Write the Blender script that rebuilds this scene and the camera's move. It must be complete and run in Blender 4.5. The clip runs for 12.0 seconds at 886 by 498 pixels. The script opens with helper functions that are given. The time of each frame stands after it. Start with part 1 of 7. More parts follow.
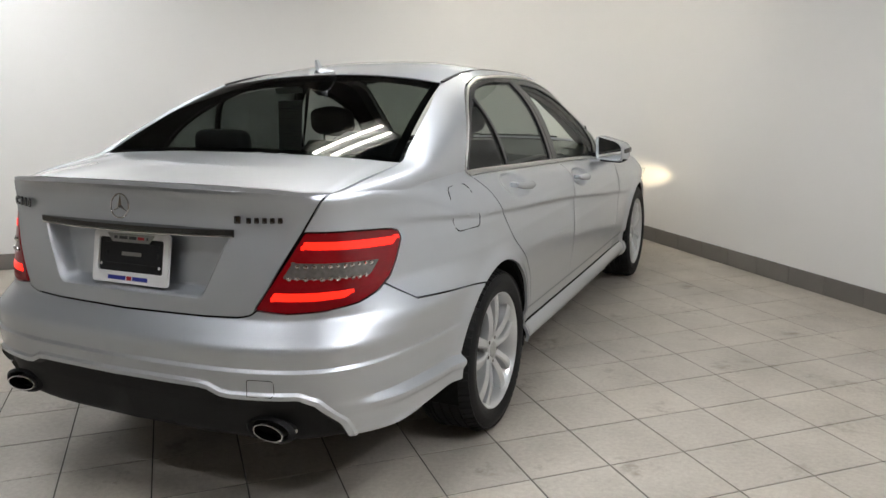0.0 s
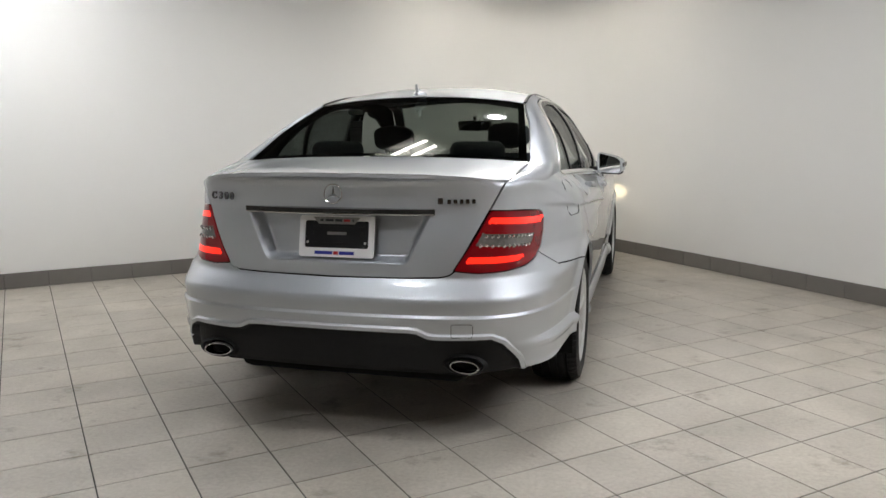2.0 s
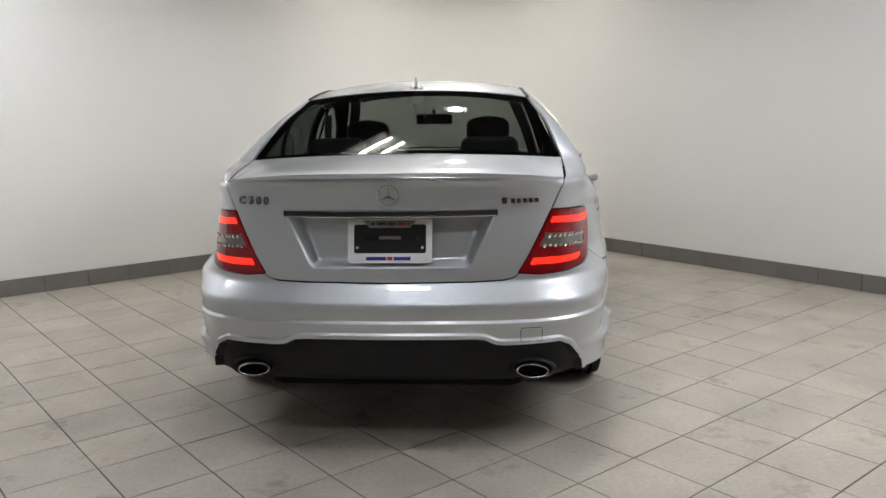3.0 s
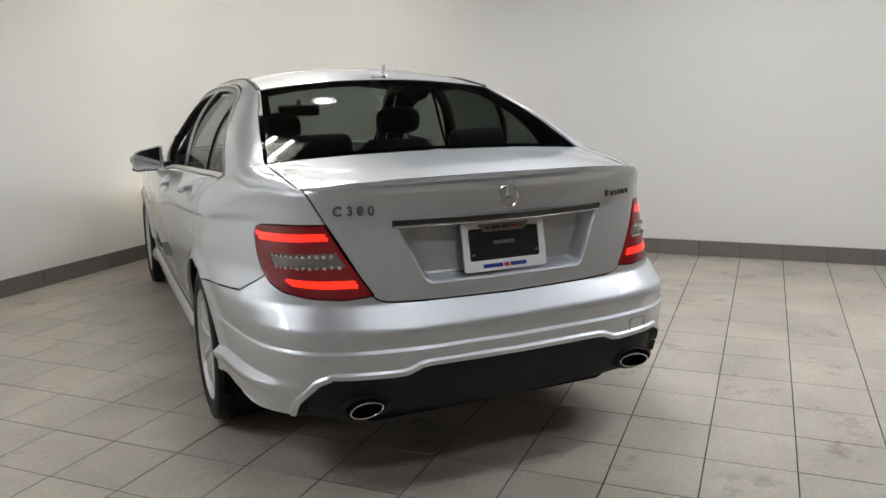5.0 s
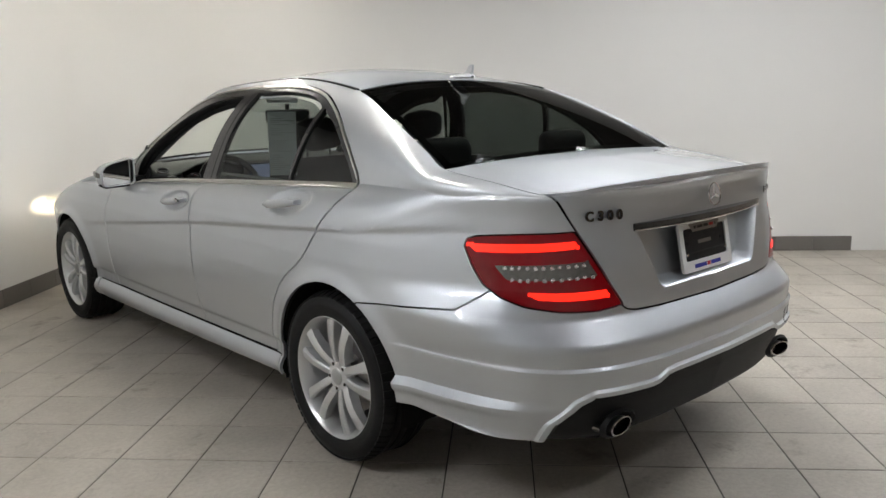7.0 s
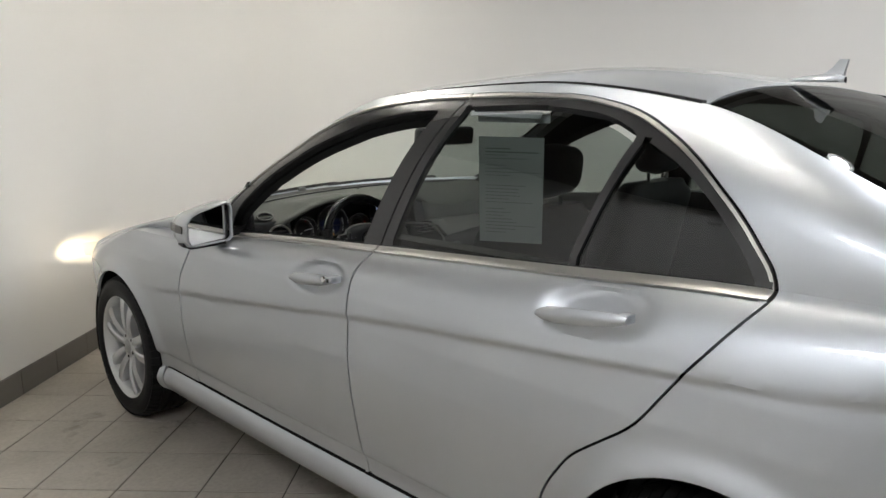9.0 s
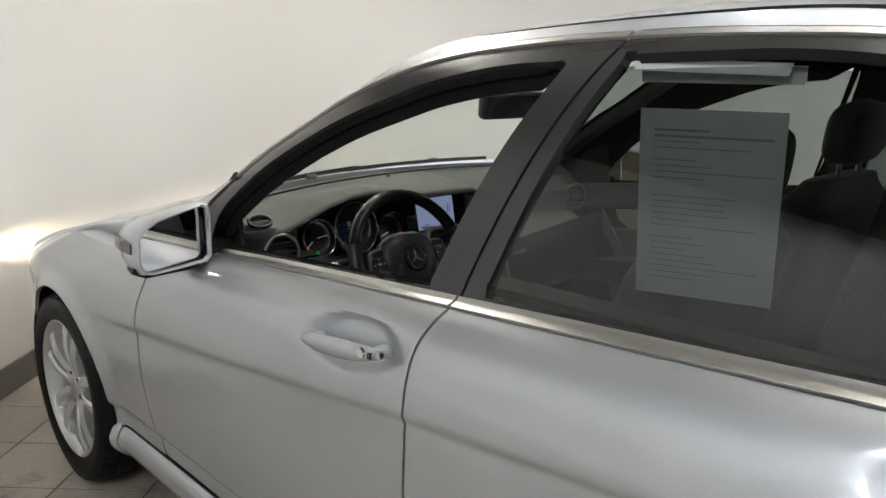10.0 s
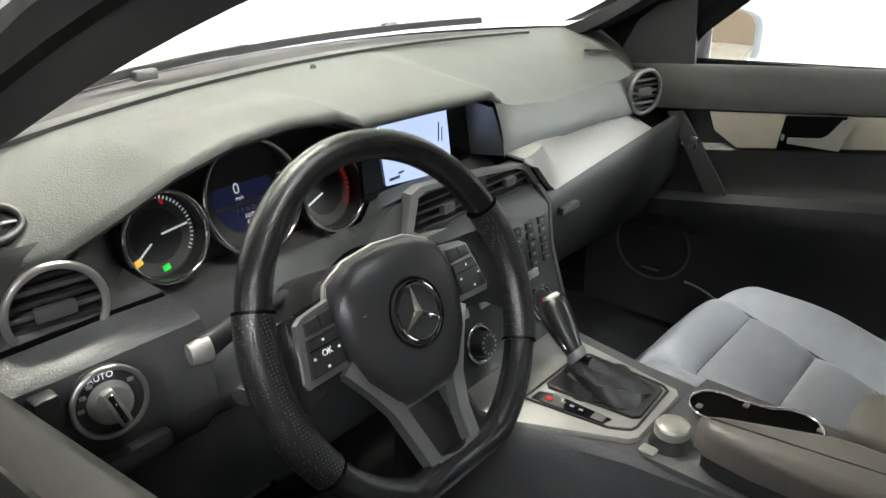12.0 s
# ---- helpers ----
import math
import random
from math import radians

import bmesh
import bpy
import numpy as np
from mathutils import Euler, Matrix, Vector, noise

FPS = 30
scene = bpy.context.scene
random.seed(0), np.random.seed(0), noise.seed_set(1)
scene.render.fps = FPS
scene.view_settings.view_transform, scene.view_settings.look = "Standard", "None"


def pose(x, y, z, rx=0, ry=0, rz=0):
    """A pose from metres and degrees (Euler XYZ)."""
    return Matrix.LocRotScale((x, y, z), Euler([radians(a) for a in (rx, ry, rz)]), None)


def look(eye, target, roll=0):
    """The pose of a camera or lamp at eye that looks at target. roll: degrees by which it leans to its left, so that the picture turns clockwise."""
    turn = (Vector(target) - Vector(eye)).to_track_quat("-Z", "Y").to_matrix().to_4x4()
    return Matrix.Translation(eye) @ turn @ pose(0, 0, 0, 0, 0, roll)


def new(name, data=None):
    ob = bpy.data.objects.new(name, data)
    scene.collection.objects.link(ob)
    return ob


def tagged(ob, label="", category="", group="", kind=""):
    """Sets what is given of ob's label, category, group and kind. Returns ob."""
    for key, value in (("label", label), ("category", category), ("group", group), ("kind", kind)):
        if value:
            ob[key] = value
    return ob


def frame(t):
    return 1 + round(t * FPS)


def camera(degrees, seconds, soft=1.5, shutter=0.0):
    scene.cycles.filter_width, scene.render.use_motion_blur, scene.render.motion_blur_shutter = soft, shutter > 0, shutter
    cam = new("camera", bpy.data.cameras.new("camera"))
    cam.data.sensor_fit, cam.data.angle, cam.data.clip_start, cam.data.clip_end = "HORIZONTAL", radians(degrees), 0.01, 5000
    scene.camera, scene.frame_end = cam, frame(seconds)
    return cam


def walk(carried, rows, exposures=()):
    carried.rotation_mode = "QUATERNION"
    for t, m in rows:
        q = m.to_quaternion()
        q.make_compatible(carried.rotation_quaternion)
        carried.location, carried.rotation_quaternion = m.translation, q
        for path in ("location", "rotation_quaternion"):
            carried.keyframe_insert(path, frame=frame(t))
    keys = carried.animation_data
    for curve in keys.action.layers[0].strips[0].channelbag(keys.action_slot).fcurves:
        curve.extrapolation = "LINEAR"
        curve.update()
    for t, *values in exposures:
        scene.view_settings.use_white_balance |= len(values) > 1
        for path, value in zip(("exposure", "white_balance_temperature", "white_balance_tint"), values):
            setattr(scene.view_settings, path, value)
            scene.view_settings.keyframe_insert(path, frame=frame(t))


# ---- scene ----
cam = camera(58.5, 12.0, soft=1.5)
PATH = [
    (0, (1.89, -2.76, 1.321), (1.081, -0.976, 0.917), -0.6),
    (0.5, (1.852, -3.127, 1.299), (1.079, -1.317, 0.944), -0.8),
    (1, (1.762, -3.446, 1.288), (1.037, -1.61, 0.966), -0.7),
    (1.5, (1.519, -3.724, 1.284), (0.873, -1.856, 0.979), -0.5),
    (2, (1.194, -3.797, 1.236), (0.68, -1.89, 0.922), -0.4),
    (2.5, (0.809, -3.793, 1.28), (0.454, -1.854, 0.937), -0.6),
    (3, (0.382, -3.797, 1.267), (0.252, -1.831, 0.925), -0.8),
    (3.2, (0.225, -3.776, 1.251), (0.185, -1.806, 0.908), -1.0),
    (4.8, (-1.109, -3.332, 1.293), (-0.375, -1.513, 0.901), -1.0),
    (5, (-1.269, -3.247, 1.307), (-0.456, -1.461, 0.92), -1.1),
    (5.5, (-1.678, -3.059, 1.301), (-0.678, -1.368, 0.925), -1.1),
    (6, (-2.014, -2.838, 1.287), (-0.87, -1.239, 0.919), -1.2),
    (6.5, (-2.277, -2.575, 1.302), (-1.024, -1.061, 0.93), -1.2),
    (6.7, (-2.381, -2.463, 1.297), (-1.082, -0.989, 0.923), -1.0),
    (8.3, (-2.425, -1.285, 1.333), (-1.069, 0.137, 0.961), -1.2),
    (8.5, (-2.343, -1.085, 1.346), (-0.991, 0.345, 0.992), -0.9),
    (9, (-2.104, -0.649, 1.346), (-0.768, 0.793, 0.981), -1.0),
    (9.5, (-1.868, -0.229, 1.328), (-0.542, 1.216, 0.932), -0.9),
    (10, (-1.623, 0.179, 1.314), (-0.288, 1.599, 0.869), -0.4),
    (10.5, (-1.366, 0.555, 1.287), (-0.004, 1.922, 0.761), -0.1),
    (11, (-1.164, 0.878, 1.26), (0.23, 2.157, 0.613), 0.2),
    (11.5, (-0.984, 1.074, 1.223), (0.424, 2.289, 0.488), 0.0),
    (12, (-0.866, 1.17, 1.217), (0.547, 2.335, 0.413), -0.0),
]
EXPOSURES = [(0.0, 0.0), (9.0, 0.0), (10.0, 0.2), (10.5, 0.45), (11.0, 0.8), (11.5, 1.45), (12.0, 2.05)]
walk(cam, [(t, look(eye, target, roll)) for t, eye, target, roll in PATH], EXPOSURES)

# ---- light: fluorescent fittings on the ceiling of a closed garage, two added as fill ----
world = bpy.data.worlds.new("world")
scene.world = world
world.use_nodes = True
world.node_tree.nodes["Background"].inputs[0].default_value = (0.02, 0.02, 0.022, 1)
world.node_tree.nodes["Background"].inputs[1].default_value = 0.3

TILE_TURN, TILE = radians(43.25), 0.307
CEILING = 2.65


def lattice(u, v):
    """World place of a crossing of the floor joints."""
    a, b = (u - 0.1505) * TILE, (v - 0.4035) * TILE
    c, s = math.cos(TILE_TURN), math.sin(TILE_TURN)
    return a * c - b * s, a * s + b * c


# ---- materials ----
def material(name, colour, rough=0.5, metal=0.0, coat=0.0, noise_scale=0.0, spread=0.0, bump=0.0, bump_scale=200.0, rough_spread=0.0, emission=None, strength=0.0, random=0.0, fine=0.0):
    m = bpy.data.materials.new(name)
    m.use_nodes = True
    nt = m.node_tree
    b = nt.nodes["Principled BSDF"]
    b.inputs["Base Color"].default_value = (*colour, 1)
    b.inputs["Roughness"].default_value = rough
    b.inputs["Metallic"].default_value = metal
    b.inputs["Coat Weight"].default_value = coat
    b.inputs["Coat Roughness"].default_value = 0.03
    tex = nt.nodes.new("ShaderNodeTexCoord")
    last = None
    if spread or random:
        mix = nt.nodes.new("ShaderNodeMix")
        mix.data_type = "RGBA"
        mix.inputs[6].default_value = (*[c * (1 - spread) for c in colour], 1)
        mix.inputs[7].default_value = (*[min(1, c * (1 + spread)) for c in colour], 1)
        if spread:
            n = nt.nodes.new("ShaderNodeTexNoise")
            n.inputs["Scale"].default_value = noise_scale
            n.inputs["Detail"].default_value = 5
            nt.links.new(tex.outputs["Object"], n.inputs["Vector"])
            nt.links.new(n.outputs["Fac"], mix.inputs[0])
            if rough_spread:
                r = nt.nodes.new("ShaderNodeMapRange")
                r.inputs[3].default_value = max(0.02, rough - rough_spread)
                r.inputs[4].default_value = rough + rough_spread
                nt.links.new(n.outputs["Fac"], r.inputs[0])
                nt.links.new(r.outputs[0], b.inputs["Roughness"])
        out = mix.outputs[2]
        if random:
            info = nt.nodes.new("ShaderNodeObjectInfo")
            v = nt.nodes.new("ShaderNodeMapRange")
            v.inputs[3].default_value, v.inputs[4].default_value = 1 - random, 1 + random
            nt.links.new(info.outputs["Random"], v.inputs[0])
            mul = nt.nodes.new("ShaderNodeVectorMath")
            mul.operation = "SCALE"
            nt.links.new(out, mul.inputs[0])
            nt.links.new(v.outputs[0], mul.inputs["Scale"])
            out = mul.outputs[0]
        nt.links.new(out, b.inputs["Base Color"])
    if bump:
        n2 = nt.nodes.new("ShaderNodeTexNoise")
        n2.inputs["Scale"].default_value = bump_scale
        n2.inputs["Detail"].default_value = 3
        bp = nt.nodes.new("ShaderNodeBump")
        bp.inputs["Strength"].default_value = bump
        bp.inputs["Distance"].default_value = 0.002
        nt.links.new(tex.outputs["Object"], n2.inputs["Vector"])
        nt.links.new(n2.outputs["Fac"], bp.inputs["Height"])
        nt.links.new(bp.outputs[0], b.inputs["Normal"])
    if emission:
        b.inputs["Emission Color"].default_value = (*emission, 1)
        b.inputs["Emission Strength"].default_value = strength
    return m


def glass_material(name, tint, rough=0.0, base=0.045):
    """Thin car glass: tinted see-through with a mirror gloss on top."""
    m = bpy.data.materials.new(name)
    m.use_nodes = True
    nt = m.node_tree
    nt.nodes.remove(nt.nodes["Principled BSDF"])
    out = nt.nodes["Material Output"]
    tr = nt.nodes.new("ShaderNodeBsdfTransparent")
    tr.inputs[0].default_value = (*tint, 1)
    gl = nt.nodes.new("ShaderNodeBsdfGlossy")
    gl.inputs["Roughness"].default_value = rough
    lw = nt.nodes.new("ShaderNodeLayerWeight")
    lw.inputs[0].default_value = 0.5
    pw = nt.nodes.new("ShaderNodeMath")
    pw.operation = "POWER"
    pw.inputs[1].default_value = 7.0
    fr = nt.nodes.new("ShaderNodeMath")
    fr.operation = "MULTIPLY_ADD"
    fr.inputs[1].default_value, fr.inputs[2].default_value = 0.60, base
    nt.links.new(lw.outputs["Facing"], pw.inputs[0])
    nt.links.new(pw.outputs[0], fr.inputs[0])
    mix = nt.nodes.new("ShaderNodeMixShader")
    nt.links.new(fr.outputs[0], mix.inputs[0])
    nt.links.new(tr.outputs[0], mix.inputs[1])
    nt.links.new(gl.outputs[0], mix.inputs[2])
    nt.links.new(mix.outputs[0], out.inputs[0])
    return m


WALL = material("wall_paint", (0.80, 0.79, 0.765), 0.62, noise_scale=0.7, spread=0.03, bump=0.12, bump_scale=160)
# ceiling out of view: its lack of light is put into the dark colour
CEIL = material("unlit_ceiling", (0.11, 0.10, 0.09), 0.8, noise_scale=1.5, spread=0.03)
BACKWALL = material("back_wall_paint", (0.20, 0.15, 0.105), 0.7, noise_scale=1.2, spread=0.15)
BASETILE = material("baseboard_tile", (0.155, 0.142, 0.128), 0.45, noise_scale=9, spread=0.14, bump=0.15, bump_scale=120, random=0.06)
GROUT = material("grout", (0.050, 0.045, 0.040), 0.9, noise_scale=25, spread=0.3)
PAINT = material("silver_paint", (0.575, 0.602, 0.638), 0.50, metal=0.92, coat=1.0, noise_scale=900, spread=0.05, bump=0.0)
CHROME = material("chrome", (0.82, 0.82, 0.83), 0.07, metal=1.0)
DARKCHROME = material("dark_chrome", (0.16, 0.16, 0.165), 0.08, metal=1.0)
RIMSILVER = material("rim_silver", (0.66, 0.67, 0.68), 0.30, metal=0.65, coat=0.6, noise_scale=60, spread=0.03)
RUBBER = material("tyre_rubber", (0.009, 0.009, 0.0095), 0.58, noise_scale=30, spread=0.25, bump=0.25, bump_scale=350)
RUBBER.node_tree.nodes["Principled BSDF"].inputs["Specular IOR Level"].default_value = 0.22
BLACKPLASTIC = material("black_plastic", (0.016, 0.016, 0.017), 0.55, noise_scale=40, spread=0.15, bump=0.25, bump_scale=900)
BLACKPLASTIC.node_tree.nodes["Principled BSDF"].inputs["Specular IOR Level"].default_value = 0.2
GLOSSBLACK = material("gloss_black", (0.008, 0.008, 0.009), 0.08, coat=0.5)
PILLAR = material("pillar_film", (0.034, 0.034, 0.035), 0.24, noise_scale=5, spread=0.1)
PILLAR.node_tree.nodes["Principled BSDF"].inputs["Specular IOR Level"].default_value = 0.6
# black without gloss: gaps and studs, and the shade painted into hollows
SHUT = material("gap_and_shade_black", (0.004, 0.004, 0.004), 0.9)
SHUT.node_tree.nodes["Principled BSDF"].inputs["Specular IOR Level"].default_value = 0.0
UNDER = material("underbody", (0.009, 0.009, 0.009), 0.9, noise_scale=8, spread=0.3)
UNDER.node_tree.nodes["Principled BSDF"].inputs["Specular IOR Level"].default_value = 0.1
TINTED = glass_material("tinted_glass", (0.15, 0.168, 0.155))
SIDETINT = glass_material("side_tint", (0.34, 0.37, 0.355), base=0.065)
CLEAR = glass_material("clear_glass", (0.90, 0.94, 0.90))
LAMPCLEAR = glass_material("lamp_glass", (0.9, 0.92, 0.92))
MIRRORGLASS = material("mirror_glass", (0.85, 0.86, 0.86), 0.01, metal=1.0)
REDLENS = material("red_lens", (0.13, 0.001, 0.004), 0.16, coat=0.0, noise_scale=14, spread=0.3, emission=(0.8, 0.002, 0.010), strength=0.05)
REDBAR = material("lit_red_bar", (0.25, 0.002, 0.002), 0.3, emission=(1.0, 0.016, 0.006), strength=2.2)
LEDCLEAR = material("reverse_lamp", (0.22, 0.21, 0.20), 0.16, metal=0.6, noise_scale=80, spread=0.4, bump=0.3, bump_scale=200)
TRIMCHROME = material("trim_metal", (0.66, 0.65, 0.62), 0.33, metal=0.9, noise_scale=20, spread=0.03)
STEEL = material("brake_steel", (0.30, 0.29, 0.28), 0.35, metal=1.0, noise_scale=60, spread=0.2)
WHITEPLASTIC = material("white_plastic", (0.82, 0.82, 0.82), 0.35)
BLUEINK = material("blue_print", (0.02, 0.03, 0.30), 0.5)
REDINK = material("red_print", (0.5, 0.02, 0.03), 0.5)
PAPER = material("paper", (0.80, 0.83, 0.84), 0.7, noise_scale=4, spread=0.03)
PALEPRINT = material("pale_print", (0.40, 0.42, 0.43), 0.7)
INK = material("black_print", (0.05, 0.05, 0.055), 0.7)
TUBE = material("fluorescent_tube", (1, 1, 1), 0.4, emission=(0.95, 0.97, 1.0), strength=92.0)
OLDTUBE = material("weak_tube", (1, 1, 1), 0.4, emission=(1.0, 0.95, 0.86), strength=56.0)
DISC = material("lit_disc", (1, 1, 1), 0.4, emission=(0.95, 0.97, 1.0), strength=80.0)
FITTING = material("lamp_fitting", (0.45, 0.45, 0.44), 0.4)
HEADLED = material("headlamp_glow", (1, 1, 1), 0.3, emission=(1.0, 0.86, 0.62), strength=20.0)

tile_m = bpy.data.materials.new("floor_tile")
tile_m.use_nodes = True


def floor_tile_nodes(m):
    nt = m.node_tree
    b = nt.nodes["Principled BSDF"]
    geo = nt.nodes.new("ShaderNodeNewGeometry")
    info = nt.nodes.new("ShaderNodeObjectInfo")

    def noise_at(scale, detail, rough=0.55):
        n = nt.nodes.new("ShaderNodeTexNoise")
        n.inputs["Scale"].default_value, n.inputs["Detail"].default_value, n.inputs["Roughness"].default_value = scale, detail, rough
        nt.links.new(geo.outputs["Position"], n.inputs["Vector"])
        return n.outputs["Fac"]

    def ramp(fac, *stops):
        r = nt.nodes.new("ShaderNodeValToRGB")
        while len(r.color_ramp.elements) < len(stops):
            r.color_ramp.elements.new(0.5)
        for e, (p, c) in zip(r.color_ramp.elements, stops):
            e.position, e.color = p, (*c, 1)
        nt.links.new(fac, r.inputs[0])
        return r.outputs[0]

    def mul(a, c):
        x = nt.nodes.new("ShaderNodeMix")
        x.data_type, x.blend_type = "RGBA", "MULTIPLY"
        x.inputs[0].default_value = 1
        nt.links.new(a, x.inputs[6])
        nt.links.new(c, x.inputs[7])
        return x.outputs[2]

    base = ramp(noise_at(55, 6, 0.7), (0.3, (0.44, 0.402, 0.352)), (0.7, (0.57, 0.53, 0.472)))
    cloud = ramp(noise_at(2.2, 4), (0.33, (0.80, 0.79, 0.77)), (0.65, (1.05, 1.04, 1.03)))
    stain = ramp(noise_at(3.3, 6, 0.7), (0.30, (0.58, 0.54, 0.50)), (0.42, (1, 1, 1)))
    speck = ramp(noise_at(420, 2), (0.30, (0.72, 0.70, 0.68)), (0.40, (1, 1, 1)))
    per = ramp(info.outputs["Random"], (0.0, (0.93, 0.93, 0.93)), (1.0, (1.05, 1.045, 1.03)))
    c = mul(mul(mul(mul(base, cloud), stain), speck), per)
    nt.links.new(c, b.inputs["Base Color"])
    rr = nt.nodes.new("ShaderNodeMapRange")
    rr.inputs[3].default_value, rr.inputs[4].default_value = 0.34, 0.62
    nt.links.new(noise_at(9, 5), rr.inputs[0])
    nt.links.new(rr.outputs[0], b.inputs["Roughness"])
    bp = nt.nodes.new("ShaderNodeBump")
    bp.inputs["Strength"].default_value, bp.inputs["Distance"].default_value = 0.18, 0.002
    nt.links.new(noise_at(130, 4), bp.inputs["Height"])
    nt.links.new(bp.outputs[0], b.inputs["Normal"])


floor_tile_nodes(tile_m)


# ---- mesh tools ----
def mesh_of(name, verts, faces, mats, smooth=None, face_mats=None):
    me = bpy.data.meshes.new(name)
    me.from_pydata([tuple(v) for v in verts], [], faces)
    for m in (mats if isinstance(mats, (list, tuple)) else [mats]):
        me.materials.append(m)
    if face_mats is not None:
        me.polygons.foreach_set("material_index", face_mats)
    if smooth is not None:
        me.polygons.foreach_set("use_smooth", [True] * len(me.polygons))
        me.set_sharp_from_angle(angle=radians(smooth))
    me.update()
    return me


def bm_mesh(name, bm, mats, smooth=None):
    me = bpy.data.meshes.new(name)
    bm.normal_update()
    bm.to_mesh(me)
    bm.free()
    for m in (mats if isinstance(mats, (list, tuple)) else [mats]):
        me.materials.append(m)
    if smooth is not None:
        me.polygons.foreach_set("use_smooth", [True] * len(me.polygons))
        me.set_sharp_from_angle(angle=radians(smooth))
    return me


def part(name, bm, mat, parent, label="", smooth=35, m=None):
    """Links a bmesh (or a mesh) as one mesh object under a thing or a part."""
    me = bm if isinstance(bm, bpy.types.Mesh) else bm_mesh(name, bm, mat, smooth)
    ob = new(name, me)
    ob.parent = parent
    if m is not None:
        ob.matrix_basis = m
    return tagged(ob, label)


def thing(name, at, label, category, group="", kind=""):
    e = new(name)
    e.empty_display_size = 0.1
    e.matrix_basis = at
    return tagged(e, label, category, group, kind)


def box(bm, lo, hi, m=None, bevel=0.0, segs=2):
    lo, hi = Vector(lo), Vector(hi)
    b2 = bmesh.new()
    bmesh.ops.create_cube(b2, size=1)
    bmesh.ops.scale(b2, vec=hi - lo, verts=b2.verts)
    bmesh.ops.translate(b2, vec=(hi + lo) / 2, verts=b2.verts)
    if bevel:
        bmesh.ops.bevel(b2, geom=b2.edges[:], offset=bevel, segments=segs, profile=0.5, affect="EDGES")
    join(bm, b2, m)
    return bm


def join(bm, other, m=None):
    if m is not None:
        bmesh.ops.transform(other, matrix=m, verts=other.verts)
    me = bpy.data.meshes.new("tmp")
    other.to_mesh(me)
    other.free()
    bm.from_mesh(me)
    bpy.data.meshes.remove(me)
    return bm


def boxed(lo, hi, bevel=0.0, m=None, segs=2):
    return box(bmesh.new(), lo, hi, m, bevel, segs)


def lathe(profile, steps=48, m=None, close=False):
    """Turns a profile of (radius, height) round the z axis."""
    bm = bmesh.new()
    rings = []
    for r, h in profile:
        rings.append([bm.verts.new((r * math.cos(2 * math.pi * k / steps), r * math.sin(2 * math.pi * k / steps), h)) for k in range(steps)])
    if close:
        rings.append(rings[0])
    for a, b in zip(rings, rings[1:]):
        for k in range(steps):
            j = (k + 1) % steps
            bm.faces.new((a[k], a[j], b[j], b[k]))
    bmesh.ops.remove_doubles(bm, verts=bm.verts, dist=1e-6)
    bmesh.ops.recalc_face_normals(bm, faces=bm.faces)
    if m is not None:
        bmesh.ops.transform(bm, matrix=m, verts=bm.verts)
    return bm


def sweep(points, section, closed=False, up=(0, 0, 1), caps=True):
    """Sweeps a closed 2D section along points; section x goes sideways, y along up."""
    bm = bmesh.new()
    pts = [Vector(p) for p in points]
    n = len(pts)
    rings = []
    for i, p in enumerate(pts):
        a = pts[(i - 1) % n] if closed or i else pts[0]
        b = pts[(i + 1) % n] if closed or i < n - 1 else pts[-1]
        t = (b - a).normalized()
        side = t.cross(Vector(up)).normalized()
        upv = side.cross(t)
        sec = section(i / max(1, n - 1)) if callable(section) else section
        rings.append([bm.verts.new(p + side * x + upv * y) for x, y in sec])
    if closed:
        rings.append(rings[0])
    k = len(rings[0])
    for a, b in zip(rings, rings[1:]):
        for j in range(k):
            bm.faces.new((a[j], a[(j + 1) % k], b[(j + 1) % k], b[j]))
    if caps and not closed:
        bm.faces.new(rings[0][::-1])
        bm.faces.new(rings[-1])
    bmesh.ops.recalc_face_normals(bm, faces=bm.faces)
    return bm


def circle2(r, n=10, sx=1.0, sy=1.0):
    return [(r * sx * math.cos(2 * math.pi * k / n), r * sy * math.sin(2 * math.pi * k / n)) for k in range(n)]


def rounded_rect(w, h, r, n=5):
    pts = []
    for cx, cy, a0 in ((w / 2 - r, h / 2 - r, 0), (-w / 2 + r, h / 2 - r, 90), (-w / 2 + r, -h / 2 + r, 180), (w / 2 - r, -h / 2 + r, 270)):
        for k in range(n + 1):
            a = radians(a0 + 90 * k / n)
            pts.append((cx + r * math.cos(a), cy + r * math.sin(a)))
    return pts


def prism(outline, lo, hi, bevel=0.0, m=None, segs=2):
    """A plate: the outline (x, y) from z = lo to hi."""
    bm = bmesh.new()
    a = [bm.verts.new((x, y, lo)) for x, y in outline]
    b = [bm.verts.new((x, y, hi)) for x, y in outline]
    bm.faces.new(a[::-1])
    top = bm.faces.new(b)
    n = len(a)
    for k in range(n):
        bm.faces.new((a[k], a[(k + 1) % n], b[(k + 1) % n], b[k]))
    bmesh.ops.recalc_face_normals(bm, faces=bm.faces)
    if bevel:
        bmesh.ops.bevel(bm, geom=list(top.edges), offset=bevel, segments=segs, profile=0.5, affect="EDGES")
    if m is not None:
        bmesh.ops.transform(bm, matrix=m, verts=bm.verts)
    return bm


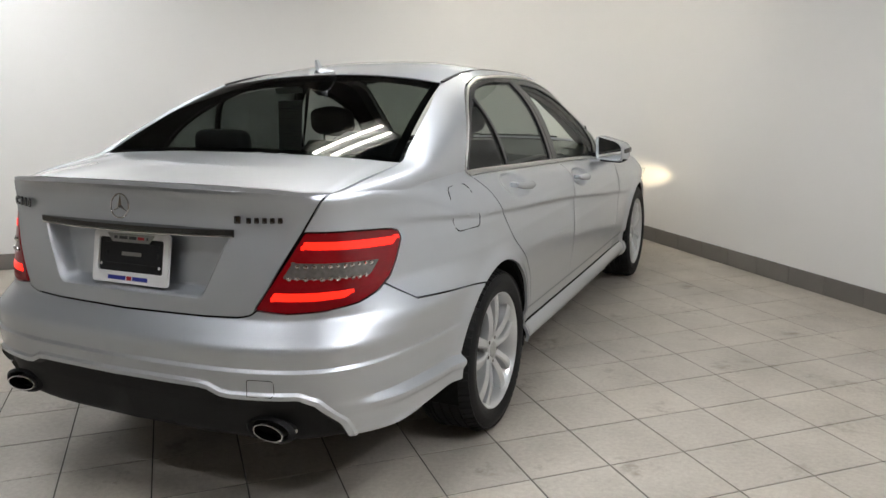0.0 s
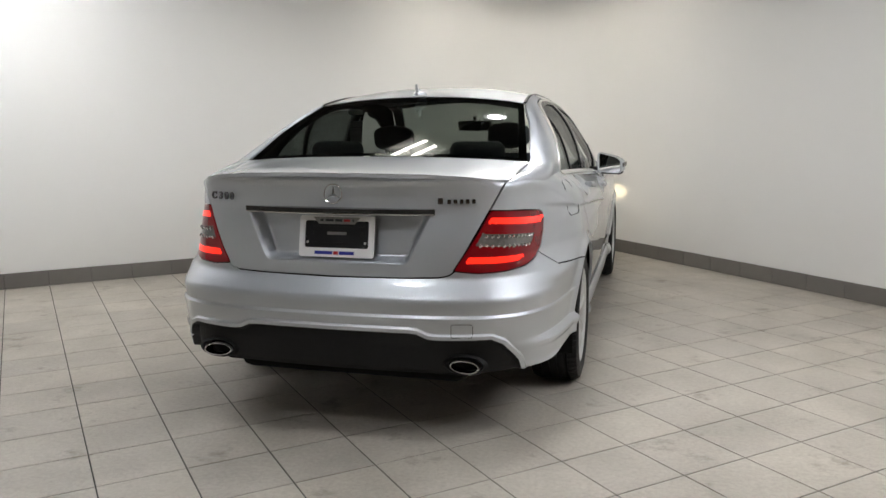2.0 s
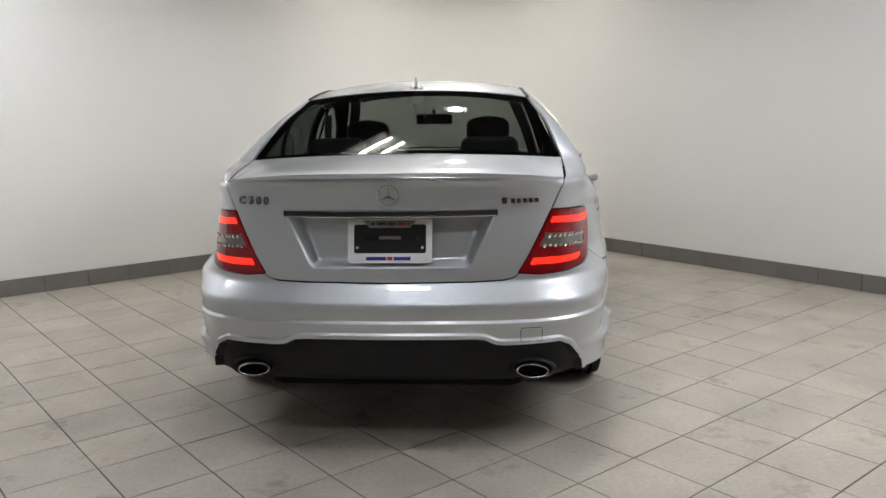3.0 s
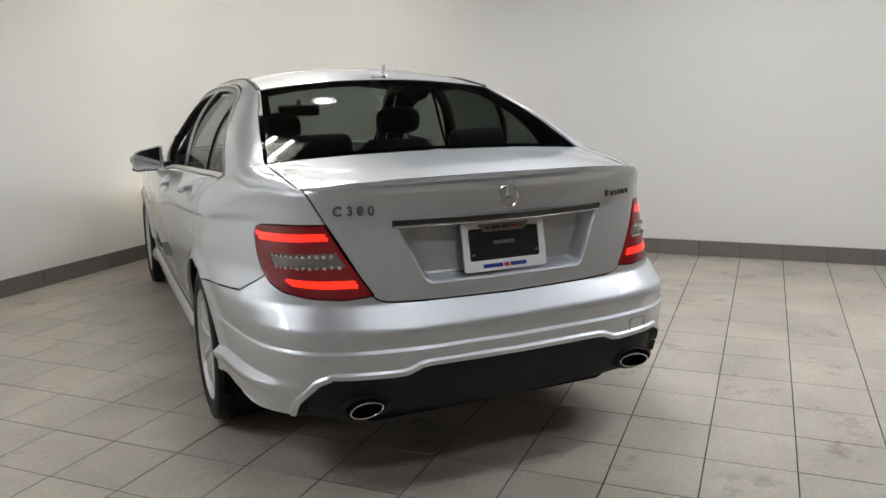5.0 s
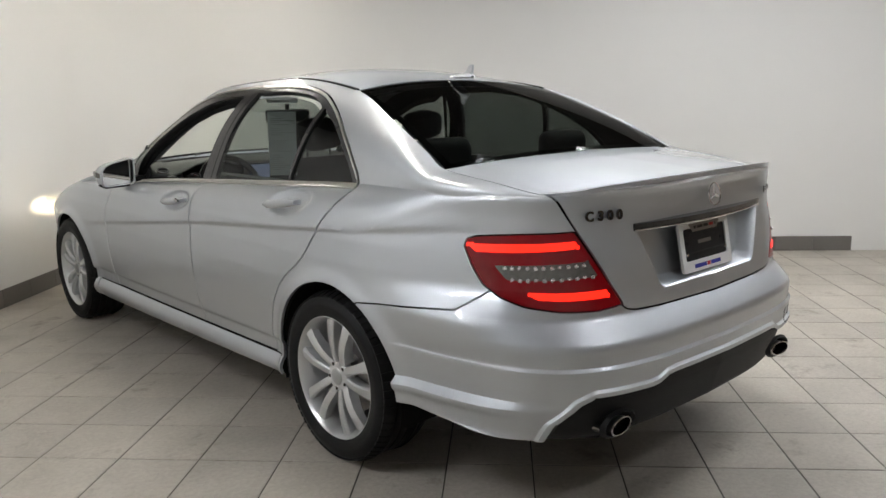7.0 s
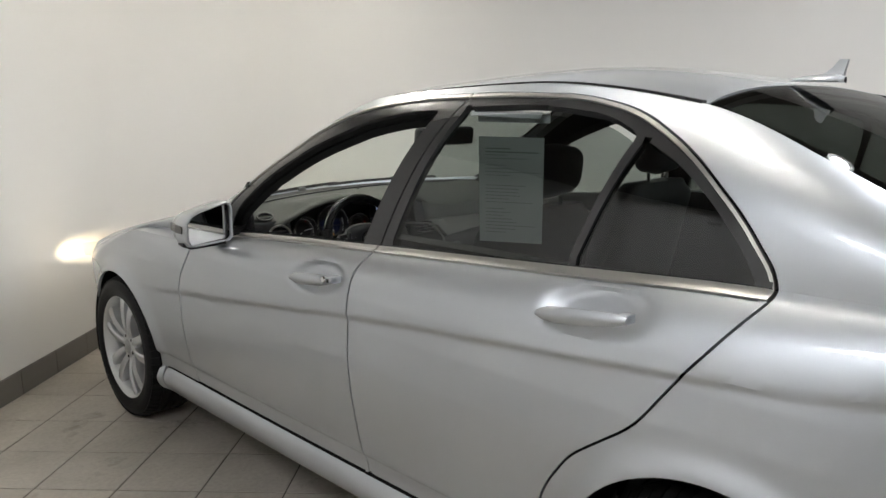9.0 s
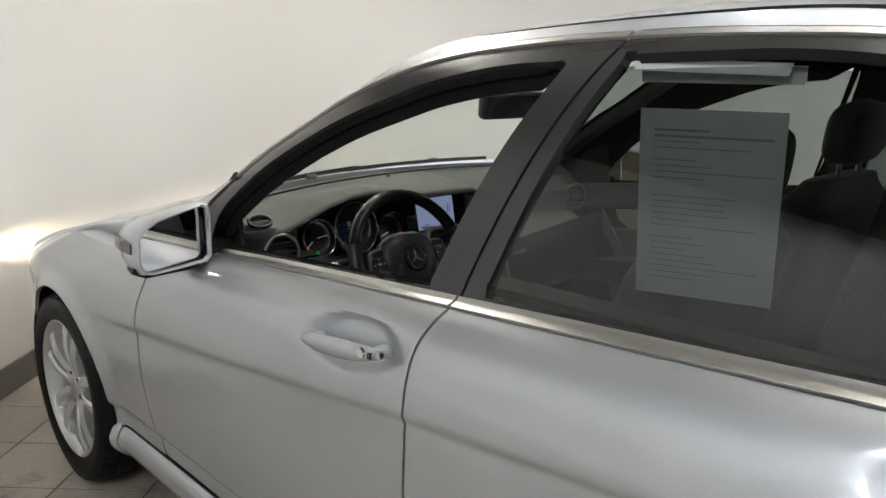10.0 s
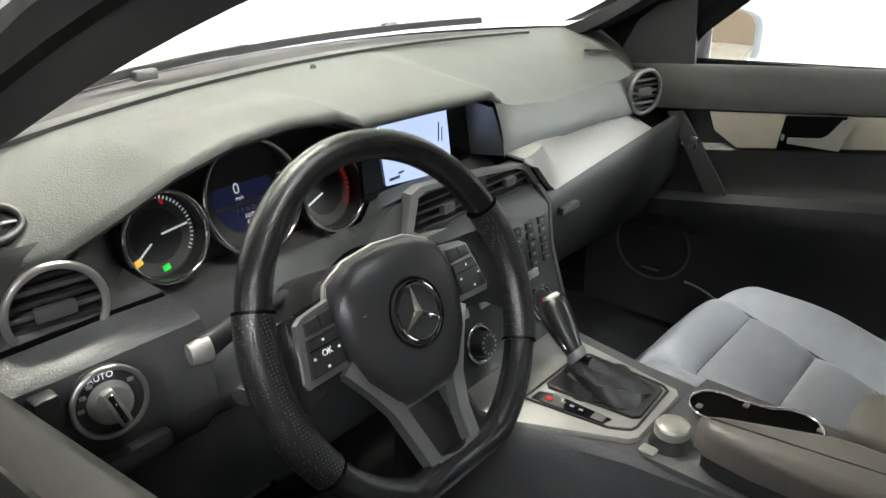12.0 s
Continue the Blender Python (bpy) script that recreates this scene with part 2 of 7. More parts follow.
def letters(name, text, size, depth, m, mat, parent, label="", spacing=1.0, fat=0.0):
    cu = bpy.data.curves.new(name, "FONT")
    cu.body, cu.size, cu.extrude, cu.align_x, cu.align_y, cu.space_character = text, size, depth, "CENTER", "CENTER", spacing
    cu.offset = fat
    tmp = bpy.data.objects.new(name, cu)
    scene.collection.objects.link(tmp)
    me = bpy.data.meshes.new_from_object(tmp.evaluated_get(bpy.context.evaluated_depsgraph_get()))
    bpy.data.objects.remove(tmp)
    bpy.data.curves.remove(cu)
    me.materials.clear()
    me.materials.append(mat)
    ob = new(name, me)
    ob.parent = parent
    ob.matrix_basis = m
    return tagged(ob, label)


def loft(rows, closed=False):
    """A sheet through rows of points."""
    bm = bmesh.new()
    vs = [[bm.verts.new(p) for p in r] for r in rows]
    for a, b in zip(vs, vs[1:]):
        m = len(a)
        for k in range(m if closed else m - 1):
            bm.faces.new((a[k], a[(k + 1) % m], b[(k + 1) % m], b[k]))
    return bm


def thick(bm, d):
    """Gives a sheet thickness."""
    bm.normal_update()
    bmesh.ops.solidify(bm, geom=bm.faces[:], thickness=d)
    return bm


def rows_of(xs, fn):
    return [[(float(x), float(y), float(z)) for y, z in fn(float(x))] for x in xs]


def hermite(xs, ys, x):
    """Smooth curve through the points, with no overshoot."""
    xs, ys, x = np.asarray(xs, float), np.asarray(ys, float), np.asarray(x, float)
    h, dl = np.diff(xs), np.diff(ys) / np.diff(xs)
    m = np.zeros(len(xs))
    m[0], m[-1] = dl[0], dl[-1]
    for i in range(1, len(xs) - 1):
        if dl[i - 1] * dl[i] > 0:
            w1, w2 = 2 * h[i] + h[i - 1], h[i] + 2 * h[i - 1]
            m[i] = (w1 + w2) / (w1 / dl[i - 1] + w2 / dl[i])
    k = np.clip(np.searchsorted(xs, x) - 1, 0, len(xs) - 2)
    t = np.clip((x - xs[k]) / h[k], 0, 1)
    return (1 + 2 * t) * (1 - t) ** 2 * ys[k] + t * (1 - t) ** 2 * h[k] * m[k] + t * t * (3 - 2 * t) * ys[k + 1] + t * t * (t - 1) * h[k] * m[k + 1]


def smooth01(a, b, x):
    t = np.clip((np.asarray(x, float) - a) / (b - a), 0, 1)
    return t * t * (3 - 2 * t)


def poly_distance(poly, px, py):
    """Signed distance of points to a closed outline: below zero inside."""
    poly = np.asarray(poly, float)
    px, py = np.asarray(px, float), np.asarray(py, float)
    best = np.full(px.shape, 1e9)
    inside = np.zeros(px.shape, bool)
    for (x0, y0), (x1, y1) in zip(poly, np.roll(poly, -1, axis=0)):
        dx, dy = x1 - x0, y1 - y0
        t = np.clip(((px - x0) * dx + (py - y0) * dy) / (dx * dx + dy * dy + 1e-12), 0, 1)
        best = np.minimum(best, np.hypot(px - x0 - t * dx, py - y0 - t * dy))
        cross = (y0 > py) != (y1 > py)
        with np.errstate(divide="ignore", invalid="ignore"):
            inside ^= cross & (px < (x1 - x0) * (py - y0) / (y1 - y0 + 1e-15) + x0)
    return np.where(inside, -best, best)


class Shell:
    """A surface as arrays, cut along the zero lines of fields."""

    def __init__(self, verts, faces):
        self.v, self.f = [tuple(p) for p in verts], [tuple(q) for q in faces]

    def cut(self, field, only=None):
        """Splits the faces along field = 0."""
        V = np.array(self.v)
        val = field(V)
        val[np.abs(val) < 1e-6] = 1e-6
        made = {}
        out = []
        sign = val > 0
        for q in self.f:
            s = [sign[k] for k in q]
            if all(s) or not any(s):
                out.append(q)
                continue
            ring = []
            n = len(q)
            for i in range(n):
                a, b = q[i], q[(i + 1) % n]
                ring.append(a)
                if sign[a] != sign[b]:
                    key = (a, b) if a < b else (b, a)
                    if key not in made:
                        t = val[key[0]] / (val[key[0]] - val[key[1]])
                        t = min(max(t, 0.0), 1.0)
                        made[key] = len(self.v)
                        pa, pb = self.v[key[0]], self.v[key[1]]
                        self.v.append(tuple(pa[c] + t * (pb[c] - pa[c]) for c in range(3)))
                    ring.append(-made[key] - 1)
            marks = [i for i, k in enumerate(ring) if k < 0]
            ring = [k if k >= 0 else -k - 1 for k in ring]
            if len(marks) == 2:
                i, j = marks
                out.append(tuple(ring[i:j + 1]))
                out.append(tuple(ring[j:] + ring[:i + 1]))
            else:
                out.append(tuple(ring))
        self.f = [q for q in out if len(q) > 2]

    def centres(self):
        V = np.array(self.v)
        return np.array([V[list(q)].mean(axis=0) for q in self.f])

    def pick(self, keep):
        """The faces that are kept, as a shell of their own."""
        faces = [q for q, k in zip(self.f, keep) if k]
        used = sorted({k for q in faces for k in q})
        to = {k: i for i, k in enumerate(used)}
        return Shell([self.v[k] for k in used], [tuple(to[k] for k in q) for q in faces])

    def mirrored(self):
        return Shell([(-x, y, z) for x, y, z in self.v], [q[::-1] for q in self.f])

    def joined(self, other):
        n = len(self.v)
        return Shell(self.v + other.v, self.f + [tuple(k + n for k in q) for q in other.f])

    def offset(self, d):
        """Moved along the normals."""
        bm = self.bm()
        bm.normal_update()
        for v in bm.verts:
            v.co += v.normal * d
        s = Shell([tuple(v.co) for v in bm.verts], [tuple(v.index for v in f.verts) for f in bm.faces])
        bm.free()
        return s

    def bm(self, weld=0.0):
        bm = bmesh.new()
        vs = [bm.verts.new(p) for p in self.v]
        for q in self.f:
            try:
                bm.faces.new([vs[k] for k in q])
            except ValueError:
                pass
        bm.verts.index_update()
        if weld:
            bmesh.ops.remove_doubles(bm, verts=bm.verts, dist=weld)
        return bm

    def solid(self, name, mat, depth=0.012, smooth=32, weld=0.0008):
        """A panel: the surface with its edges turned inwards."""
        bm = self.bm(weld)
        bmesh.ops.delete(bm, geom=[v for v in bm.verts if not v.link_faces], context="VERTS")
        bm.normal_update()
        normals = {v: v.normal.copy() for v in bm.verts}
        if depth:
            edges = [e for e in bm.edges if len(e.link_faces) == 1]
            ext = bmesh.ops.extrude_edge_only(bm, edges=edges)
            for v in ext["geom"]:
                if isinstance(v, bmesh.types.BMVert):
                    near = [e.other_vert(v) for e in v.link_edges if e.other_vert(v) in normals]
                    if near:
                        v.co -= normals[near[0]] * depth
        return bm_mesh(name, bm, mat, smooth)
# ---- the room ----
U0, U1, V0, V1 = -17.0, 11.0, -17.0, 11.0


def turned(u, v, z=0.0):
    x, y = lattice(u, v)
    return Matrix.Translation((x, y, z)) @ Matrix.Rotation(TILE_TURN, 4, "Z")


L_ = TILE
room_m = turned(0, 0)
floor = tagged(new("floor", bm_mesh("floor", boxed((U0 * L_ - 0.3, V0 * L_ - 0.3, -0.20), (U1 * L_ + 0.3, V1 * L_ + 0.3, -0.0025)), GROUT)), "concrete slab with dark recessed joints between square beige tiles", "floor", kind="structure")
floor.matrix_basis = room_m
wall_right = tagged(new("wall_east", bm_mesh("wall_east", boxed((U1 * L_, V0 * L_ - 0.2, -0.05), (U1 * L_ + 0.2, V1 * L_ + 0.2, CEILING)), WALL)), "smooth white painted garage wall", "wall", kind="structure")
wall_left = tagged(new("wall_north", bm_mesh("wall_north", boxed((U0 * L_ - 0.2, V1 * L_, -0.05), (U1 * L_ + 0.0, V1 * L_ + 0.2, CEILING)), WALL)), "smooth white painted garage wall", "wall", kind="structure")
wall_west = tagged(new("wall_west", bm_mesh("wall_west", boxed((U0 * L_ - 0.2, V0 * L_, -0.05), (U0 * L_, V1 * L_, CEILING)), WALL)), "smooth white painted garage wall", "wall", kind="structure")
wall_south = tagged(new("wall_south", bm_mesh("wall_south", boxed((U0 * L_ - 0.2, V0 * L_ - 0.2, -0.05), (U1 * L_ + 0.0, V0 * L_, CEILING)), BACKWALL)), "brown wall seen small in the door mirror", "wall", kind="structure")
ceiling = tagged(new("ceiling", bm_mesh("ceiling", boxed((U0 * L_ - 0.2, V0 * L_ - 0.2, CEILING), (U1 * L_ + 0.2, V1 * L_ + 0.2, CEILING + 0.15)), CEIL)), "unseen ceiling above the lamps, lack of light put into its dark colour", "ceiling", kind="structure")
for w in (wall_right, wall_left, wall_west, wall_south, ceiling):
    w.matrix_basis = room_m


# the two white walls run into each other in a soft curve
COVE = 0.75
cove_pts = [(U1 * L_ - COVE + COVE * math.sin(a), V1 * L_ - COVE + COVE * math.cos(a)) for a in np.linspace(0, math.pi / 2, 25)]
cv_ = bmesh.new()
lo_ = [cv_.verts.new((x, y, 0.0)) for x, y in cove_pts]
hi_ = [cv_.verts.new((x, y, CEILING)) for x, y in cove_pts]
for k_ in range(24):
    cv_.faces.new((lo_[k_], lo_[k_ + 1], hi_[k_ + 1], hi_[k_]))
wall_corner = tagged(new("wall_corner", bm_mesh("wall_corner", cv_, WALL, 60)), "smooth white wall corner", "wall", kind="structure")
wall_corner.matrix_basis = room_m


def loft_pair(a, b, d):
    """A thin strip between two edges."""
    bm = bmesh.new()
    bm.faces.new([bm.verts.new(p) for p in (a[0], a[1], b[1], b[0])])
    bm.normal_update()
    bmesh.ops.solidify(bm, geom=bm.faces[:], thickness=d)
    return bm


def ceiling_light(x, y, turn, length, glow=TUBE, tubes=2, gap=0.13):
    t = thing("ceiling_light", pose(x, y, CEILING, 0, 0, turn), "long twin-tube fluorescent fitting under the ceiling; two of the set are added fill", "light", "fluorescent fittings")
    part("housing", boxed((-length / 2 - 0.03, -gap * 1.0, -0.06), (length / 2 + 0.03, gap * 1.0, 0.0), 0.006), FITTING, t)
    # wings added, unseen, to turn the light down off the wall tops
    for sy in (-1, 1):
        part("reflector", loft_pair([(-length / 2 - 0.03, sy * 0.125, -0.058), (-length / 2 - 0.03, sy * 0.185, -0.100)], [(length / 2 + 0.03, sy * 0.125, -0.058), (length / 2 + 0.03, sy * 0.185, -0.100)], 0.002), FITTING, t, "sloping unseen wing added to keep light off the wall tops")
    for k in range(tubes):
        yy = (k - (tubes - 1) / 2) * gap
        part("tube", lathe([(0.0, -length / 2), (0.018, -length / 2), (0.018, length / 2), (0.0, length / 2)], 12, pose(0, yy, -0.085, 0, 90, 0)), glow, t, "lit white tube")
    return t


# Unseen, added as fill: (3.2, -1.3) for the east wall, (0.1, 2.70) for the corner
LIGHTS = [(-0.45, 0.53, 47.0, 0.55, OLDTUBE), (0.75, -0.10, 43.25, 0.9, TUBE), (-2.8, 0.05, 43.25, 1.2, TUBE), (2.3, -1.1, 43.25, 0.9, TUBE), (3.2, -1.3, 43.25, 0.9, TUBE), (0.1, 2.70, 0.0, 0.9, OLDTUBE), (0.15, -2.7, 0.0, 0.4, TUBE), (-0.1, -1.55, 0.0, 0.3, TUBE)]
for x, y, a, ln, glow_ in LIGHTS:
    ceiling_light(x, y, a, ln, glow_)
# round lamp over the bonnet
for x, y in ((0.15, 1.32), (2.22, 0.37)):
    rl = thing("round_ceiling_lamp", pose(x, y, CEILING), "round white lamp under the ceiling", "light", "round lamps")
    part("shade", lathe([(0.0, 0.0), (0.05, 0.0), (0.09, -0.10), (0.095, -0.12)], 32), FITTING, rl)
    part("disc", lathe([(0.0, -0.115), (0.060, -0.115), (0.064, -0.11)], 32), DISC, rl, "lit white disc")
# ---- the car ----
# y runs forwards from the rear axle, x to the passenger side, z up from the floor
car = thing("car", pose(0, 0, 0), "silver four-door sedan with lit tail lamps and one open window", "car")
HUB_Z, WHEELBASE = 0.312, 2.76
# outline of the body at its widest, from the middle of the tail round to the nose
FOOT = [(0, -1.066), (0.30, -1.055), (0.52, -1.022), (0.67, -0.955), (0.775, -0.83), (0.838, -0.64), (0.870, -0.40), (0.876, -0.31), (0.884, -0.10), (0.886, 0.231), (0.886, 0.70),
        (0.886, 1.25), (0.884, 1.70), (0.880, 2.07), (0.878, 2.45), (0.872, 2.84), (0.835, 3.15), (0.70, 3.38), (0.40, 3.50), (0, 3.54)]
# the edge where the sides meet boot lid, rear screen, roof, windscreen and bonnet
RAIL = [(0, -0.992, 1.037), (0.30, -0.978, 1.034), (0.50, -0.925, 1.025), (0.61, -0.865, 1.014), (0.648, -0.79, 1.016), (0.664, -0.62, 1.040), (0.668, -0.40, 1.072), (0.655, -0.31, 1.119), (0.620, -0.09, 1.224), (0.550, 0.231, 1.338), (0.530, 0.70, 1.390),
        (0.548, 1.25, 1.368), (0.640, 1.70, 1.182), (0.718, 2.07, 0.985), (0.775, 2.45, 0.90), (0.812, 2.84, 0.815), (0.80, 3.12, 0.74), (0.66, 3.34, 0.69), (0.38, 3.45, 0.675), (0, 3.47, 0.67)]
SIDE_Z = [0.15, 0.20, 0.245, 0.27, 0.300, 0.315, 0.365, 0.380, 0.45, 0.55, 0.65, 0.75, 0.83, 0.90, 1.05]
SIDE_D = [0.09, 0.050, 0.020, 0.014, 0.026, 0.040, 0.037, 0.026, 0.017, 0.007, 0.002, 0.004, 0.013, 0.030, 0.09]
TAIL_Z = [0.15, 0.30, 0.40, 0.50, 0.518, 0.5235, 0.575, 0.590, 0.625, 0.655, 0.70, 0.80, 0.90, 0.955, 1.00, 1.05]
TAIL_D = [0.16, 0.045, 0.016, 0.004, 0.001, 0.010, 0.006, 0.012, 0.042, 0.070, 0.074, 0.088, 0.106, 0.109, 0.106, 0.095]
BELT_Y = [-1.2, -0.55, -0.40, -0.03, 0.40, 1.05, 1.60, 1.95, 2.45, 2.84, 3.5]
BELT_X = [0.70, 0.755, 0.762, 0.757, 0.766, 0.770, 0.768, 0.762, 0.80, 0.83, 0.70]
BELT_Z = [0.98, 0.995, 1.008, 1.004, 0.985, 0.952, 0.920, 0.893, 0.865, 0.79, 0.65]
CREASE_Y = [-1.2, -0.57, 0.0, 0.95, 1.93, 2.6, 3.6]
CREASE_Z = [0.93, 0.908, 0.860, 0.790, 0.690, 0.63, 0.60]
RECESS = [(-0.390, 0.912), (0.390, 0.912), (0.302, 0.726), (0.293, 0.714), (0.275, 0.706), (-0.275, 0.706), (-0.293, 0.714), (-0.302, 0.726)]
DIFFUSER = [(-0.74, 0.10), (-0.700, 0.345), (-0.655, 0.415), (-0.615, 0.436), (-0.42, 0.434), (-0.385, 0.438), (-0.345, 0.456), (-0.315, 0.460),
            (0.315, 0.460), (0.345, 0.456), (0.385, 0.438), (0.42, 0.434), (0.615, 0.436), (0.655, 0.415), (0.700, 0.345), (0.74, 0.10)]
ARCHES = [(-0.020, 0.315, 0.358), (2.745, 0.308, 0.350)]


# heights of the rows of the lower body, closer where there are folds
ZFIX = [0.17, 0.19, 0.205, 0.22, 0.235, 0.25, 0.262, 0.275, 0.288, 0.297, 0.303, 0.309, 0.315, 0.325, 0.34, 0.355, 0.364, 0.369, 0.374, 0.380, 0.388, 0.395, 0.402, 0.409, 0.416, 0.424, 0.434, 0.443, 0.449, 0.455, 0.460, 0.465, 0.471, 0.478, 0.488, 0.498, 0.508,
        0.5155, 0.519, 0.5225, 0.526, 0.530, 0.537, 0.547, 0.558, 0.569, 0.578, 0.585, 0.590, 0.595, 0.603, 0.613, 0.624, 0.635, 0.645, 0.653, 0.660, 0.668, 0.678, 0.690, 0.70]
FIX = len(ZFIX) - 1


def arch_field(y, z):
    d = np.full(np.shape(y), 9.0)
    for cy, cz, r in ARCHES:
        d = np.minimum(d, np.hypot(y - cy, (z - cz)) - r)
    return d


def side_point(q, row, rows_low, rows_high):
    """Points of the right half's side band: q along the outline, row from the sill to the rail."""
    keys = np.arange(len(FOOT))
    fx, fy = hermite(keys, [p[0] for p in FOOT], q), hermite(keys, [p[1] for p in FOOT], q)
    e = 1e-3
    tx = hermite(keys, [p[0] for p in FOOT], np.minimum(q + e, keys[-1])) - hermite(keys, [p[0] for p in FOOT], np.maximum(q - e, 0))
    ty = hermite(keys, [p[1] for p in FOOT], np.minimum(q + e, keys[-1])) - hermite(keys, [p[1] for p in FOOT], np.maximum(q - e, 0))
    ln = np.hypot(tx, ty)
    nx, ny = ty / ln, -tx / ln
    ex, ey, ez = (hermite(keys, [p[k] for p in RAIL], q) for k in range(3))
    nose = smooth01(2.5, 3.2, fy)
    low_side = smooth01(-0.93, -0.60, fy)
    up_side = smooth01(-0.72, -0.10, fy)
    top = (1 - up_side) * 1.0 + up_side * 0.86
    top = np.minimum(top, ez - 0.02 - 0.07 * nose)
    zf = np.interp(np.minimum(row, FIX), np.arange(FIX + 1), ZFIX)
    full = np.where(row <= FIX, zf, 0.70 + (np.maximum(top, 0.80) - 0.70) * np.clip((row - FIX) / (rows_low - FIX), 0, 1))
    z = np.where(top < 0.80, 0.17 + (full - 0.17) * (top - 0.17) / 0.63, full)
    w = low_side + (up_side - low_side) * smooth01(0.62, 0.74, z)
    d_side = np.interp(z, SIDE_Z, SIDE_D)
    d_side = (d_side + np.interp(z - 0.003, SIDE_Z, SIDE_D) + np.interp(z + 0.003, SIDE_Z, SIDE_D)) / 3
    d_tail = (np.interp(z, TAIL_Z, TAIL_D) + np.interp(z - 0.002, TAIL_Z, TAIL_D) + np.interp(z + 0.002, TAIL_Z, TAIL_D)) / 3
    d = (1 - w) * d_tail + w * d_side
    # fold line along the doors: full above, hollow just below
    cz = hermite(CREASE_Y, CREASE_Z, fy)
    fold = smooth01(-0.75, -0.3, fy) * (1 - smooth01(2.0, 2.6, fy))
    d = d + fold * (0.0085 * smooth01(0.001, -0.016, z - cz) * np.exp(-(np.minimum(z - cz + 0.02, 0) / 0.13) ** 2))
    d = d + low_side * (fy < -0.2) * 0.007 * smooth01(0.02, 0.09, arch_field(fy, z)) * smooth01(0.517, 0.524, z) * np.exp(-((z - 0.524) / 0.05) ** 2)
    # lower edge of the rear apron kicks out towards the wheel
    kick = smooth01(-0.95, -0.70, fy) * (fy < -0.2)
    d = d - kick * (0.030 * smooth01(0.418, 0.392, z) - 0.0)
    # wheel arch lips
    a = arch_field(fy, z)
    d = d - 0.016 * np.exp(-(np.maximum(a, 0) / 0.035) ** 2) * smooth01(-0.9, -0.4, fy)
    x0, y0 = fx - nx * d, fy - ny * d
    # upper part: shoulder, waist, glass, rail
    t = np.clip((row - rows_low) / rows_high, 0, 1)
    by = y0 + (ey - y0) * 0.35
    on = smooth01(-0.85, -0.45, fy) * (1 - smooth01(2.2, 2.9, fy))
    bx = on * hermite(BELT_Y, BELT_X, by) + (1 - on) * (x0 * 0.45 + ex * 0.55)
    bz = on * hermite(BELT_Y, BELT_Z, by) + (1 - on) * (top * 0.35 + ez * 0.65)
    bz = np.minimum(bz, ez - 0.004)
    half = 0.34
    ta, tb = np.clip(t / half, 0, 1), np.clip((t - half) / (1 - half), 0, 1)
    # shoulder: rises first, then leans in
    sx = x0 + (bx - x0) * (0.30 * ta + 0.70 * ta * ta)
    sz = top + (bz - top) * (1.35 * ta - 0.35 * ta * ta)
    sy = y0 + (by - y0) * ta
    # glass: straight with a light bulge, rolled over at the rail
    bulge = 0.030 * np.sin(np.pi * tb) * on
    gx = bx + (ex - bx) * (0.85 * tb + 0.15 * tb ** 3) + bulge
    gz = bz + (ez - bz) * (1.18 * tb - 0.18 * tb ** 3) + bulge * 0.3
    gy = by + (ey - by) * tb
    up = t > 0
    hi = t > half
    ox, oy, oz = np.where(hi, gx, np.where(up, sx, x0)), np.where(hi, gy, np.where(up, sy, y0)), np.where(hi, gz, np.where(up, sz, z))
    # hollows behind the door handles
    for hy, hz in ((0.280, 0.928), (1.225, 0.860)):
        ox = ox - 0.026 * np.exp(-(((oy - hy) / 0.120) ** 2 + ((oz - hz + 0.001 + 0.08 * (oy - hy)) / 0.041) ** 2) ** 3.5)
    return ox, oy, oz


def columns():
    """Places along the outline, closer together at the tail."""
    keys = np.arange(len(FOOT))
    fine = np.linspace(0, keys[-1], 4000)
    x, y = hermite(keys, [p[0] for p in FOOT], fine), hermite(keys, [p[1] for p in FOOT], fine)
    step = np.hypot(np.diff(x), np.diff(y))
    pitch = np.where(y[1:] < -0.5, 0.0125, np.where(y[1:] < 2.4, 0.018, 0.03))
    run = np.concatenate([[0], np.cumsum(step / pitch)])
    return np.interp(np.linspace(0, run[-1], int(run[-1])), run, fine)


LOW, HIGH = 86, 34
QS = columns()
Q, R = np.meshgrid(QS, np.arange(LOW + HIGH + 1), indexing="ij")
X, Y, Z = side_point(Q.ravel(), R.ravel().astype(float), LOW, HIGH)
NR = LOW + HIGH + 1
band = Shell(zip(X.tolist(), Y.tolist(), Z.tolist()), [(i * NR + j, (i + 1) * NR + j, (i + 1) * NR + j + 1, i * NR + j + 1) for i in range(len(QS) - 1) for j in range(NR - 1)])


def angle_of(V):
    """Way round the rear corner, in half metres per radian."""
    return np.arctan2(V[:, 0] - 0.30, -(V[:, 1] + 0.40)) * 0.5


LAMP = [(0.2785, 0.909), (0.1455, 0.684), (0.225, 0.675), (0.325, 0.679), (0.41, 0.692), (0.48, 0.716), (0.53, 0.746), (0.565, 0.795), (0.598, 0.855), (0.590, 0.876), (0.56, 0.887), (0.425, 0.900)]
LID = [(-0.1, 1.2), (0.72, 1.2), (0.648, 1.03), (0.640, 1.005), (0.592, 0.909), (0.474, 0.684), (0.455, 0.668), (0.42, 0.660), (0.30, 0.656), (-0.1, 0.652)]
APRON_TOP = [(-2, 0.1), (-2, 0.75), (-0.69, 0.735), (-0.60, 0.668), (-0.54, 0.663), (-0.19, 0.632), (-0.19, 0.1)]
